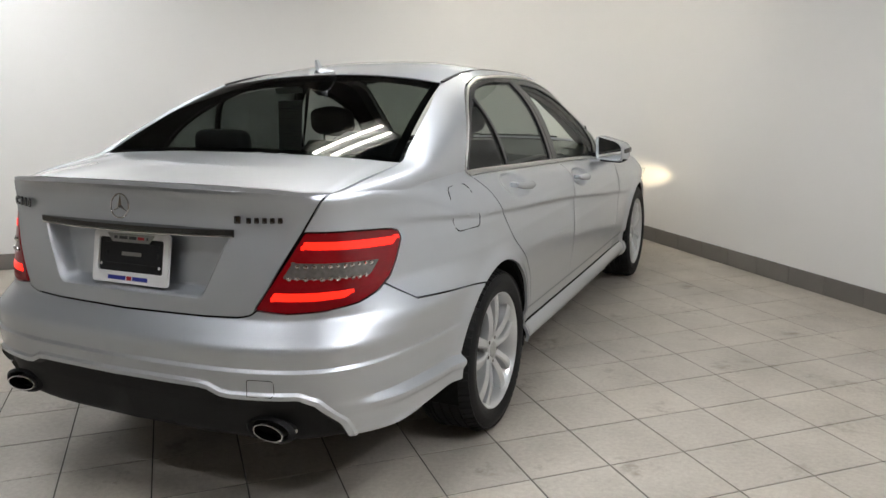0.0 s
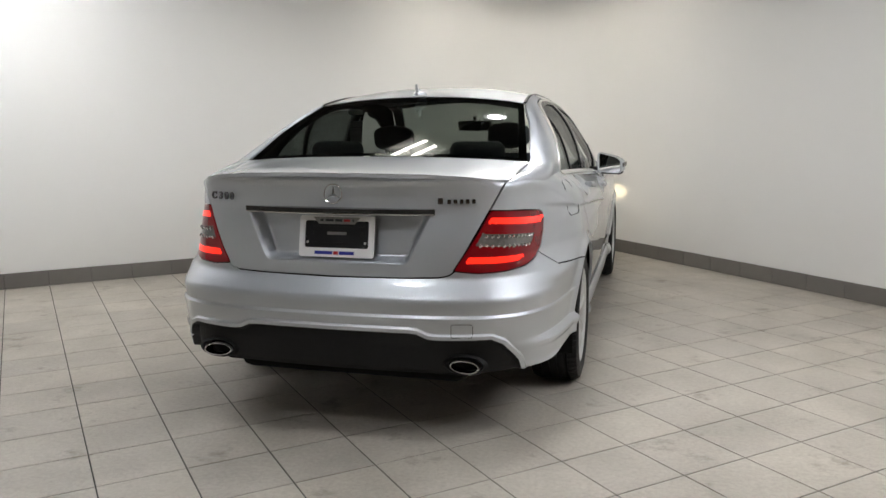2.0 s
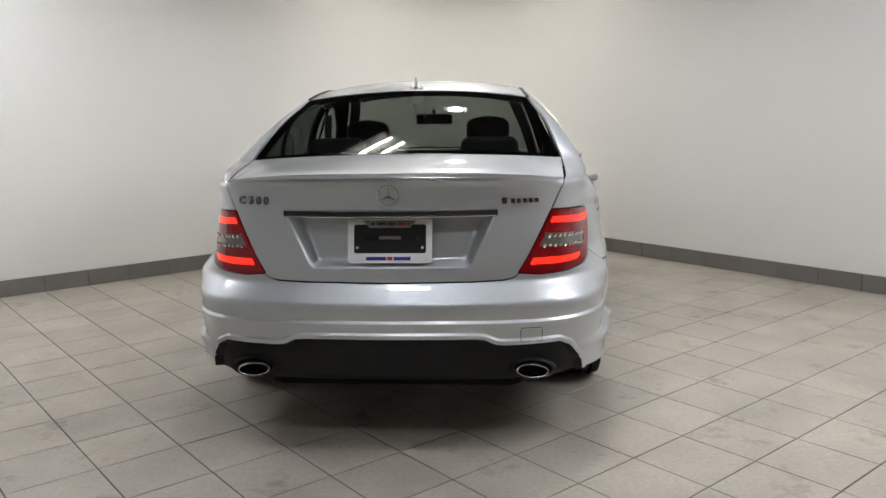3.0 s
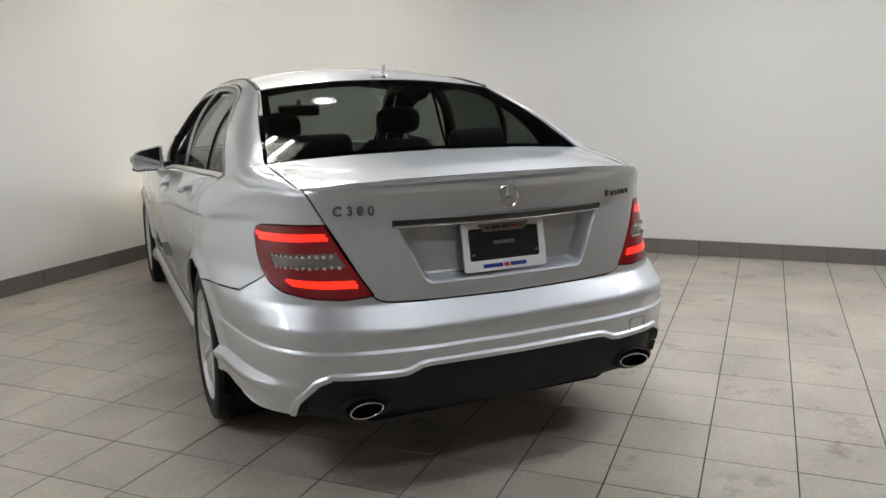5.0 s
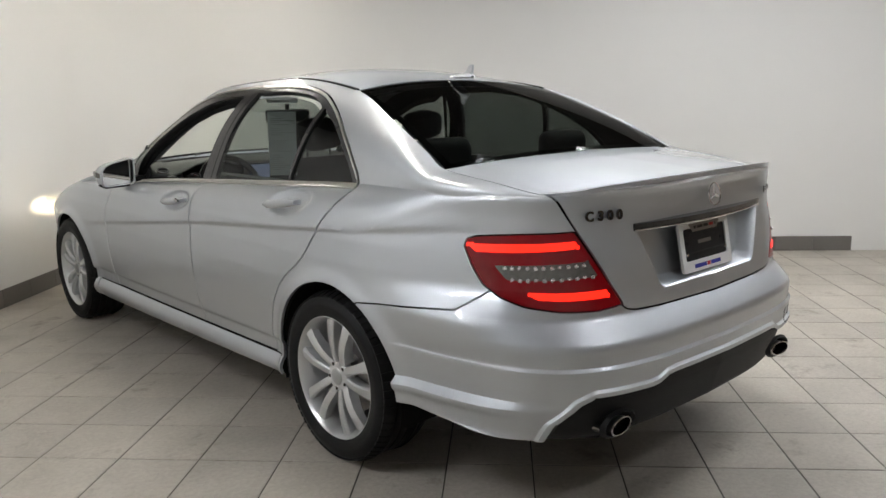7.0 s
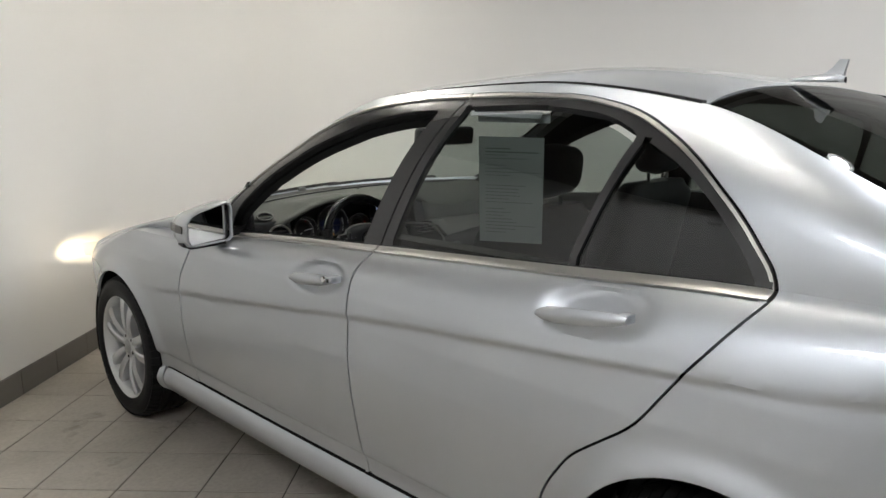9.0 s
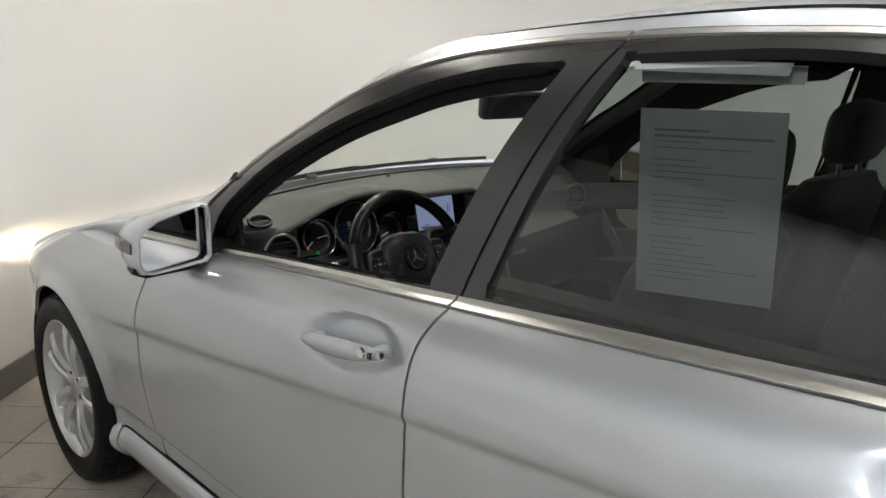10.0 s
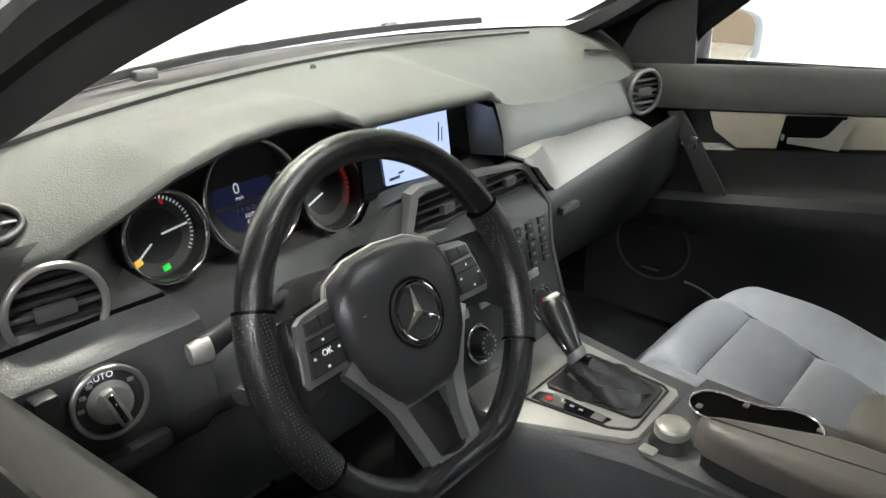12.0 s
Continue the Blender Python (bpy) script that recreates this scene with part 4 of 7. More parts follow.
VALVE_ME = bm_mesh("valve", lathe([(0.0, 0.0), (0.004, 0.0), (0.0035, 0.03), (0.0, 0.032)], 8, pose(0.06, 0, 0.2, 0, 60, 0)), BLACKPLASTIC)
for cy in (0.0, WHEELBASE):
    for s in (1, -1):
        w = new("wheel")
        w.parent = car
        w.matrix_basis = pose(0.766 * s, cy, HUB_Z, 0, 0, 0 if s > 0 else 180)
        tagged(w, "silver twin-spoke alloy wheel with black tyre")
        spin = pose(0, 0, 0, {(0.0, 1): 6, (0.0, -1): -8, (WHEELBASE, 1): 20, (WHEELBASE, -1): -10}[(cy, s)])
        for nm, me in (("tyre", TYRE_ME), ("rim", RIM_ME), ("hub_cap", CAP_ME), ("valve", VALVE_ME)):
            part(nm, me, None, w, m=spin)
        tagged(part("tyre_tread", TREAD_ME, None, w, m=spin), "black cut rubber tread", kind="stuff")
        part("brake_disc", DISC_ME, None, w)
        part("brake_caliper", CALIPER_ME, None, w)
        for k in range(5):
            part("wheel_bolt", NUT_ME, None, w, m=spin @ Matrix.Rotation(2 * math.pi * (k + 0.5) / 5, 4, "X") @ Matrix.Translation((0, 0, 0.047)))


def wheel_house(cy, cz, r, s):
    """Dark arched liner over a wheel."""
    bm = bmesh.new()
    n = 28
    inner, outer, cap = [], [], []
    for k in range(n + 1):
        a = math.pi * (-0.08 + 1.16 * k / n)
        y, z = cy + (r + 0.006) * math.cos(a), cz + (r + 0.006) * math.sin(a)
        outer.append(bm.verts.new((s * 0.862, y, z)))
        inner.append(bm.verts.new((s * 0.56, y, z)))
        cap.append(bm.verts.new((s * 0.555, cy + 0.02 * math.cos(a), cz)))
    for k in range(n):
        bm.faces.new((outer[k], outer[k + 1], inner[k + 1], inner[k]))
        bm.faces.new((inner[k], inner[k + 1], cap[k + 1], cap[k]))
    return bm


for cy, cz, r in ARCHES:
    for s in (1, -1):
        part("wheel_liner", wheel_house(cy, cz, r, s), UNDER, car, "black plastic wheel arch liner", smooth=40)
part("underbody", boxed((-0.80, 0.40, 0.19), (0.80, 2.32, 0.27), 0.02), UNDER, car, "dark floor pan")
part("rear_floor", boxed((-0.54, -0.93, 0.26), (0.54, 0.42, 0.34), 0.03), UNDER, car, "dark floor pan")
part("rear_silencer", boxed((-0.50, -0.88, 0.21), (0.50, -0.52, 0.32), 0.05), UNDER, car, "dark exhaust box")
part("front_floor", boxed((-0.54, 2.28, 0.20), (0.54, 3.35, 0.30), 0.03), UNDER, car, "dark floor pan")


# ---- surface lookup, for trims that lie on the panels ----
BV = np.array(band.v)


def on_flank(y, z):
    k = np.argmin((BV[:, 1] - y) ** 2 + (BV[:, 2] - z) ** 2 + np.where(BV[:, 0] < 0.5, 1.0, 0))
    return float(BV[k, 0])


def on_tail(x, z):
    k = np.argmin((BV[:, 0] - abs(x)) ** 2 + (BV[:, 2] - z) ** 2 + np.where(BV[:, 1] > -0.4, 1.0, 0))
    return float(BV[k, 1])


def window_seal(outline, s):
    """Black rubber channel round the inside of a front door window."""
    n = len(outline)
    my, mz = (sum(p[k] for p in outline) / n for k in (0, 1))
    rows = [[], [], [], []]
    for i, (y, z) in enumerate(outline):
        (ya, za), (yb, zb) = outline[i - 2], outline[(i + 2) % n]
        d = Vector((za - zb, yb - ya)).normalized()
        if d.x * (my - y) + d.y * (mz - z) < 0:
            d = -d
        low = z < 0.958 - 0.0594 * (y - 1.125) + 0.015
        pillar = abs(z - (1.325 - 2.224 * (y - 0.96))) < 0.05 and y < 1.16
        w = 0.004 if low else 0.012 if pillar else 0.046
        x = on_flank(y, z)
        for row, f, dx in zip(rows, (0.0, 0.45, 0.50, 1.0), (0.006, 0.010, 0.020, 0.024)):
            row.append((s * (x - dx * (0.5 if low else 1.0)), y + d.x * w * f, z + d.y * w * f))
    return loft(rows, closed=True)


for k, s in ((0, 1), (1, -1)):
    part("window_seal", window_seal(GLASS_F, s), UNDER, front_doors[k], "black rubber window channel", smooth=50)
# fuel flap on the passenger side, tow eye cover in the bumper
flap = [(-0.235 + y, 0.905 + z) for y, z in rounded_rect(0.165, 0.150, 0.030, 6)]
part("fuel_flap_seam", sweep([(on_flank(y, z) + 0.0006, y, z) for y, z in flap], circle2(0.0016, 5), closed=True, up=(1, 0, 0)), SHUT, rear_fenders[0], "thin seam round the fuel flap")
cover = [(0.515 + x, 0.470 + z) for x, z in rounded_rect(0.078, 0.05, 0.008, 3)]
part("tow_cover_seam", sweep([(x, on_tail(x, z) - 0.0006, z) for x, z in cover], circle2(0.0012, 5), closed=True, up=(0, 1, 0)), SHUT, apron, "thin seam round the tow eye cover")
# rubber strips in the roof channels
for s in (1, -1):
    pts = []
    for k in range(41):
        y = 0.215 + (1.24 - 0.215) * k / 40
        xr, zr = rail_at(y)
        pts.append((s * (float(xr) - 0.006), y, float(zr) + 0.004))
    part("roof_strip", sweep(pts, lambda t: [(-0.009 + 0.004 * t, -0.006), (0.009 - 0.004 * t, -0.006), (0.008 - 0.004 * t, 0.001 - 0.003 * t), (-0.008 + 0.004 * t, 0.001 - 0.003 * t)]), BLACKPLASTIC, car, "black roof channel strip")

# rear screen: black printed border
rs = top_sheet(SCREEN_LOW, SCREEN_TOP, lambda t: 0.022 + 0.018 * t, 30, 36, 0.012, bow=(-0.01, 0.045), lift=-0.003, power=2.0, arc=0.24)
fr = [(abs(-1 + 2 * (k % 36 + 0.5) / 36) > 0.945) or (k // 36 in (0,)) or (k // 36 in (29,)) for k in range(30 * 36)]
part("screen_border", Shell(rs.v, rs.f).pick(fr).solid("screen_border", GLOSSBLACK, 0), GLOSSBLACK, car, "black printed glass border")
ws = top_sheet(HEAD + 0.004, COWL, lambda t: 0.046 - 0.040 * t ** 2, 36, 36, 0.05, bow=(0.06, 0.16), lift=-0.004)
fw = [(abs(-1 + 2 * (k % 36 + 0.5) / 36) > 0.965) or (k // 36 < 8) for k in range(36 * 36)]
part("screen_border", Shell(ws.v, ws.f).pick(fw).solid("screen_border", GLOSSBLACK, 0), GLOSSBLACK, car, "black printed glass border")

# ---- tail: emblem, badges, handle strip, plate ----
strip_pts = [(x, -0.972 + 0.27 * x * x, 0.905) for x in np.linspace(-0.392, 0.392, 33)]
handle = part("lid_handle_strip", sweep(strip_pts, [(-0.016, -0.010), (0.012, -0.012), (0.014, 0.010), (-0.014, 0.013)]), GLOSSBLACK, lid, "glossy black bar above the plate")
part("chrome_edge", sweep([(x, y - 0.013, 0.8955) for x, y, z in strip_pts], circle2(0.0032, 6)), CHROME, handle, "bright lower edge")
EMBLEM = pose(0, -0.983, 0.972, 82, 0, 0)


def ring_mark(r, tube_r, depth):
    bm = bmesh.new()
    join(bm, sweep([(r * math.cos(a), r * math.sin(a), 0) for a in np.linspace(0, 2 * math.pi, 41)[:-1]], circle2(tube_r, 8), closed=True))
    for k in range(3):
        a = math.pi / 2 + k * 2 * math.pi / 3
        d, n = Vector((math.cos(a), math.sin(a), 0)), Vector((-math.sin(a), math.cos(a), 0))
        w = r * 0.17
        base = [bm.verts.new(n * w), bm.verts.new(-n * w)]
        tip, top, back = bm.verts.new(d * r), bm.verts.new((0, 0, depth)), bm.verts.new(d * (-w * 0.6))
        bm.faces.new((base[1], tip, top))
        bm.faces.new((tip, base[0], top))
        bm.faces.new((base[0], back, top))
        bm.faces.new((back, base[1], top))
    return bm


part("emblem", ring_mark(0.0365, 0.0028, 0.008), CHROME, lid, "chrome ring with three arms", m=EMBLEM, smooth=30)
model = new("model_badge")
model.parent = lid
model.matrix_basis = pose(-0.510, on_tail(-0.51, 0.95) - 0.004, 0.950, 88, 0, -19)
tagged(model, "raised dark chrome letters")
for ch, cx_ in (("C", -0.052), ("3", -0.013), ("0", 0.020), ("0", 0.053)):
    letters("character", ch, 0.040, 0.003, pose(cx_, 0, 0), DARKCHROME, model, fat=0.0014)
# badge of six raised chrome shapes on the other side
badge = new("drive_badge")
badge.parent = lid
badge.matrix_basis = pose(0.483, on_tail(0.483, 0.945) - 0.006, 0.945, 88, 0, 20)
tagged(badge, "row of small chrome shapes")
for k in range(6):
    h = 0.023 if k == 0 else 0.017
    w = 0.020 if k == 0 else 0.0145
    x = -0.070 + (0 if k == 0 else 0.010) + k * 0.0232
    part("badge_shape", prism(rounded_rect(w, h, 0.003, 2), 0, 0.004, 0.001, pose(x, (h - 0.017) / 2, 0)), DARKCHROME, badge)

PLATE = pose(0, -0.952, 0.802, 101 - 22, 0, 0)
plate = new("plate_frame")
plate.parent = lid
plate.matrix_basis = PLATE
tagged(plate, "white plastic plate frame round an empty black holder")


def ring_plate(w, h, r, iw, ih, ir, dy, lo, hi):
    """A rounded frame with a rounded hole."""
    bm = bmesh.new()
    o, i = rounded_rect(w, h, r, 5), [(x, y + dy) for x, y in rounded_rect(iw, ih, ir, 5)]
    n = len(o)
    ring = [[bm.verts.new((x, y, z)) for x, y in p] for p, z in ((o, lo), (o, hi), (i, hi), (i, lo))]
    for a, b in zip(ring, ring[1:] + ring[:1]):
        for k in range(n):
            bm.faces.new((a[k], a[(k + 1) % n], b[(k + 1) % n], b[k]))
    bmesh.ops.recalc_face_normals(bm, faces=bm.faces)
    return bm


part("frame", ring_plate(0.310, 0.162, 0.012, 0.266, 0.106, 0.008, 0.008, 0, 0.010), WHITEPLASTIC, plate, "white frame")
part("holder", prism(rounded_rect(0.27, 0.112, 0.006, 3), 0.001, 0.004, m=pose(0, 0.006, 0)), BLACKPLASTIC, plate, "black empty holder")
part("holder_rib", prism(rounded_rect(0.225, 0.006, 0.002, 2), 0.004, 0.008, m=pose(0, 0.042, 0)), BLACKPLASTIC, plate)
part("holder_rib", prism(rounded_rect(0.225, 0.006, 0.002, 2), 0.004, 0.008, m=pose(0, -0.022, 0)), BLACKPLASTIC, plate)
part("name_tab", prism(rounded_rect(0.080, 0.012, 0.002, 2), 0.004, 0.006, m=pose(0, 0.012, 0)), STEEL, plate, "small bright metal tab")
for sx in (-1, 1):
    part("screw", lathe([(0.0, 0.008), (0.006, 0.008), (0.007, 0.004)], 14, pose(sx * 0.104, 0.012, 0)), BLACKPLASTIC, plate)
    part("screw", lathe([(0.0, 0.010), (0.005, 0.010), (0.006, 0.004)], 12, pose(sx * 0.120, -0.024, 0)), CHROME, plate)
part("top_tab", prism([(-0.098, 0.075), (-0.075, 0.048), (0.075, 0.048), (0.098, 0.075)], 0.0095, 0.0115), STEEL, plate, "grey tab with dark and red print")
for x, w, mat in ((-0.062, 0.013, INK), (-0.030, 0.034, INK), (0.008, 0.030, INK), (0.042, 0.026, REDINK), (0.068, 0.006, INK)):
    part("print_bar", boxed((x - w / 2, 0.058, 0.0115), (x + w / 2, 0.067, 0.0121)), mat, plate)
for x, w, mat in ((-0.051, 0.074, BLUEINK), (0.0, 0.020, REDINK), (0.045, 0.062, BLUEINK)):
    part("print_bar", boxed((x - w / 2, -0.071, 0.010), (x + w / 2, -0.058, 0.0106)), mat, plate)

# exhaust tips
for s in (1, -1):
    tip = new("exhaust_tip")
    tip.parent = apron
    tip.matrix_basis = pose(s * 0.520, -1.000, 0.326, 90 - 4, 0, -s * 6)
    tagged(tip, "oval chrome tail pipe")
    oval = [(0.056 * math.cos(a), 0.0235 * math.sin(a)) for a in np.linspace(0, 2 * math.pi, 49)[:-1]]
    part("tip_rim", sweep([(x, y, 0.0) for x, y in oval], circle2(0.0026, 8), closed=True), CHROME, tip, "bright rolled rim", smooth=60)
    part("tip_sleeve", loft([[(x * k, y * k, z) for x, y in oval] for k, z in ((1.02, 0.0), (1.03, -0.03), (1.0, -0.10))], closed=True), STEEL, tip, "polished outer sleeve", smooth=60)
    # the dark inside of the pipe is put into the bore's colour
    part("tip_bore", loft([[(x * k, y * k, z) for x, y in oval] for k, z in ((0.97, 0.001), (0.90, -0.04), (0.86, -0.12), (0.02, -0.121))], closed=True), SHUT, tip, "bore with the shade inside the pipe put into black", smooth=60)
    hood = lathe([(0.075, 0.0), (0.062, -0.012), (0.055, -0.005), (0.052, 0.05)], 30)
    bmesh.ops.scale(hood, vec=(1.20, 0.56, 1), verts=hood.verts)
    part("pipe_surround", hood, BLACKPLASTIC, apron, "black surround", m=pose(s * 0.520, -0.985, 0.332, -90, 0, 0))

# aerial: low boat-shaped foot with a thin swept blade at its rear end
fin = bmesh.new()
foot_rows = []
for y, w, h in ((0.070, 0.002, 0.003), (0.055, 0.012, 0.006), (0.030, 0.019, 0.010), (0.0, 0.022, 0.014), (-0.030, 0.021, 0.017), (-0.048, 0.016, 0.016), (-0.056, 0.006, 0.010)):
    foot_rows.append([fin.verts.new((w * math.cos(a), y, h * math.sin(a) if a <= math.pi else -0.004)) for a in np.linspace(0, 2 * math.pi, 17)[:-1]])
for p_, q_ in zip(foot_rows, foot_rows[1:]):
    for k in range(16):
        fin.faces.new((p_[k], p_[(k + 1) % 16], q_[(k + 1) % 16], q_[k]))
blade_rows = []
for h, ya, yb, w in ((0.008, -0.052, 0.004, 0.0065), (0.020, -0.053, -0.014, 0.0050), (0.032, -0.055, -0.026, 0.0040), (0.050, -0.058, -0.038, 0.0030)):
    blade_rows.append([fin.verts.new(p) for p in ((-w, ya, h), (w, ya, h), (w, (ya + yb) / 2, h), (w * 0.2, yb, h), (-w * 0.2, yb, h), (-w, (ya + yb) / 2, h))])
for p_, q_ in zip(blade_rows, blade_rows[1:]):
    for k in range(6):
        fin.faces.new((p_[k], p_[(k + 1) % 6], q_[(k + 1) % 6], q_[k]))
fin.faces.new(blade_rows[-1])
bmesh.ops.recalc_face_normals(fin, faces=fin.faces)
bmesh.ops.scale(fin, vec=(1.5, 1.1, 1.05), verts=fin.verts)
part("aerial", fin, PAINT, car, "silver fin aerial", m=pose(0, 0.200, 1.384, 3, 0, 0), smooth=40)

# LEDs in the reversing strip
for s in (1, -1):
    for row, zr in ((0, 0.7775), (1, 0.8115)):
        for k in range(11):
            a = (0.236 + 0.0205 * k + (0.022 if row else 0)) / 0.5
            z0 = zr - 0.0012 * k
            d = 0.30
            for d in np.linspace(0.75, 0.30, 200):
                x, y = 0.30 + d * math.sin(a), -0.40 - d * math.cos(a)
                if abs(x - 0.0) < 9 and y > on_tail(x, z0) - 0.001:
                    break
            part("diode", bm_mesh("diode", lathe([(0.0, 0.0055), (0.0030, 0.0045), (0.0048, 0.001), (0.0066, 0.002), (0.0072, -0.003)], 12), CHROME, 40) if (s > 0 and row == 0 and k == 0) else bpy.data.meshes["diode"], None, [o for o in car.children if o.name.startswith("tail_lamp")][0 if s > 0 else 1], m=pose(s * x, y, z0, 90, 0, s * math.degrees(a)))


# ---- door handles and mirrors ----
def door_handle(y0, y1, z0, z1, s, parent, key):
    h = new("door_handle")
    h.parent = parent
    tagged(h, "silver bow handle")
    n = 16
    rings = []
    bm = bmesh.new()
    for i in range(n + 1):
        t = i / n
        y = y0 + (y1 - y0) * t
        z = z0 + (z1 - z0) * t
        x = 0.873 + 0.015 * math.sin(math.pi * min(1, max(0, t * 0.92 + 0.04))) ** 0.5 + 0.004
        w = 0.0145 * (0.55 + 0.45 * math.sin(math.pi * (0.10 + 0.85 * (1 - t)) ** 1.0)) if t > 0.0 else 0.008
        w = (0.010 + 0.0075 * math.sin(math.pi * (0.25 + 0.60 * (1 - t)))) * (1 - 0.55 * abs(2 * t - 1) ** 6)
        d = 0.010
        rings.append([bm.verts.new((s * (x + d * math.cos(a)), y, z + w * math.sin(a))) for a in np.linspace(0, 2 * math.pi, 11)[:-1]])
    for p, q in zip(rings, rings[1:]):
        for j in range(10):
            bm.faces.new((p[j], p[(j + 1) % 10], q[(j + 1) % 10], q[j]))
    bm.faces.new(rings[0])
    bm.faces.new(rings[-1][::-1])
    bmesh.ops.recalc_face_normals(bm, faces=bm.faces)
    part("grip", bm, PAINT, h, smooth=50)
    for yy, zz in ((y0 + 0.012, z0), (y1 - 0.016, z1)):
        part("foot", boxed((min(s * 0.855, s * 0.886), yy - 0.012, zz - 0.010), (max(s * 0.855, s * 0.886), yy + 0.012, zz + 0.010), 0.004), PAINT, h)
    if key:
        part("key_cylinder", lathe([(0.0, 0.004), (0.008, 0.004), (0.010, 0.0)], 20, pose(s * 0.8955, y0 + 0.030, z0 + 0.001, 0, 90 * s, 0)), CHROME, h, "chrome key cylinder")
        part("sensor", boxed((min(s * 0.885, s * 0.8965), y0 + 0.008, z0 - 0.005), (max(s * 0.885, s * 0.8965), y0 + 0.017, z0 + 0.005), 0.001), GLOSSBLACK, h, "small black sensor")
    return h


for k, s in ((0, 1), (1, -1)):
    door_handle(0.165, 0.385, 0.938, 0.915, s, rear_doors[k], False)
    door_handle(1.115, 1.330, 0.868, 0.848, s, front_doors[k], s < 0)

MIRROR_OUT = [(0.985, 0.908), (0.984, 0.968), (0.965, 0.990), (0.935, 1.004), (0.828, 1.028), (0.811, 1.022), (0.808, 1.000), (0.811, 0.905), (0.824, 0.893), (0.955, 0.886), (0.975, 0.890)]


def door_mirror(s, parent):
    mr = new("door_mirror")
    mr.parent = parent
    if s > 0:
        mr.matrix_basis = Matrix.Translation((0.86, 1.86, 0)) @ Matrix.Rotation(radians(-16), 4, "Z") @ Matrix.Translation((-0.86, -1.86, 0))
    tagged(mr, "silver door mirror with clear indicator")
    cx, cz = 0.905, 0.955
    n = len(MIRROR_OUT)

    def loop(bm, k, y, shift=0.0):
        return [bm.verts.new((s * (cx + (x - cx) * k + shift), y + (x - cx) * -0.05, cz + (z - cz) * k)) for x, z in MIRROR_OUT]
    bm = bmesh.new()
    rings = [loop(bm, k, y) for k, y in ((0.90, 1.806), (0.905, 1.796), (0.965, 1.794), (1.0, 1.802), (1.015, 1.825), (0.985, 1.870), (0.86, 1.915), (0.60, 1.945), (0.25, 1.955))]
    for a, b in zip(rings, rings[1:]):
        for j in range(n):
            bm.faces.new((a[j], a[(j + 1) % n], b[(j + 1) % n], b[j]))
    bm.faces.new(rings[-1])
    bmesh.ops.recalc_face_normals(bm, faces=bm.faces)
    part("housing", bm, PAINT, mr, smooth=45)
    g = bmesh.new()
    tilt = -0.08 if s < 0 else 0.0
    g.faces.new([g.verts.new((s * (cx + (x - cx) * 0.90), (1.811 if s < 0 else 1.805) + (x - cx) * (tilt - 0.05), cz + (z - cz) * 0.90)) for x, z in MIRROR_OUT])
    if s < 0:
        bmesh.ops.reverse_faces(g, faces=g.faces)
    part("glass", g, MIRRORGLASS, mr, "mirror glass")
    part("backing", prism([(s * (cx + (x - cx) * 0.905), cz + (z - cz) * 0.905) for x, z in MIRROR_OUT], -1.840, -1.834, m=pose(0, 0, 0, 90, 0, 0)), BLACKPLASTIC, mr)
    ind = sweep([(s * (0.986 + 0.004 * math.sin(t)), 1.818 + 0.075 * t / 3, 0.945 + 0.003 * t) for t in np.linspace(0, 3, 8)], [(-0.004, -0.012), (0.004, -0.012), (0.004, 0.012), (-0.004, 0.012)])
    part("indicator", ind, LEDCLEAR, mr, "clear indicator lens")
    part("foot", sweep([(s * 0.745, 1.865, 0.918), (s * 0.79, 1.86, 0.916), (s * 0.85, 1.85, 0.905), (s * 0.90, 1.85, 0.90)], [(-0.03, -0.012), (0.03, -0.012), (0.03, 0.012), (-0.03, 0.012)]), BLACKPLASTIC, mr, "black mirror foot", smooth=40)
    part("lower_shell", sweep([(s * 0.84, 1.83, 0.890), (s * 0.96, 1.84, 0.885), (s * 0.982, 1.845, 0.897)], [(-0.03, -0.006), (0.03, -0.006), (0.03, 0.008), (-0.03, 0.008)]), BLACKPLASTIC, mr, "black lower shell", smooth=40)
    return mr


door_mirror(1, front_doors[0])
door_mirror(-1, front_doors[1])

# ---- front: headlamps, grille; their light falls on the walls ahead ----
for s in (1, -1):
    hl = part("headlamp", prism([(0.60, 0.60), (0.80, 0.64), (0.82, 0.70), (0.66, 0.70)], 0.0, 0.02, 0.004, m=Matrix(((s, 0, 0, 0), (0, 0, 1, 3.33), (0, 1, 0, 0), (0, 0, 0, 1)))), LAMPCLEAR, car, "clear headlamp")
    part("lamp_glow", lathe([(0.0, 0.0), (0.03, 0.0), (0.034, -0.02)], 20, pose(s * 0.70, 3.372, 0.66, -90, 0, 0)), HEADLED, hl, "lit lamp")
    lamp = bpy.data.lights.new("headlamp_beam", "SPOT")
    lamp.energy, lamp.color, lamp.spot_size, lamp.spot_blend, lamp.shadow_soft_size = 24, (1.0, 0.80, 0.50), radians(60), 1.0, 0.03
    lo = new("headlamp_beam", lamp)
    lo.matrix_basis = look((s * 0.66, 3.46, 0.64), (s * 0.64, 3.88, 0.585))
    lo.scale = (1.6, 0.36, 1)
    tagged(lo, "warm headlamp beam on the wall", "lamp")
part("grille", boxed((-0.36, 3.46, 0.40), (0.36, 3.52, 0.62), 0.02), BLACKPLASTIC, car, "dark front grille")
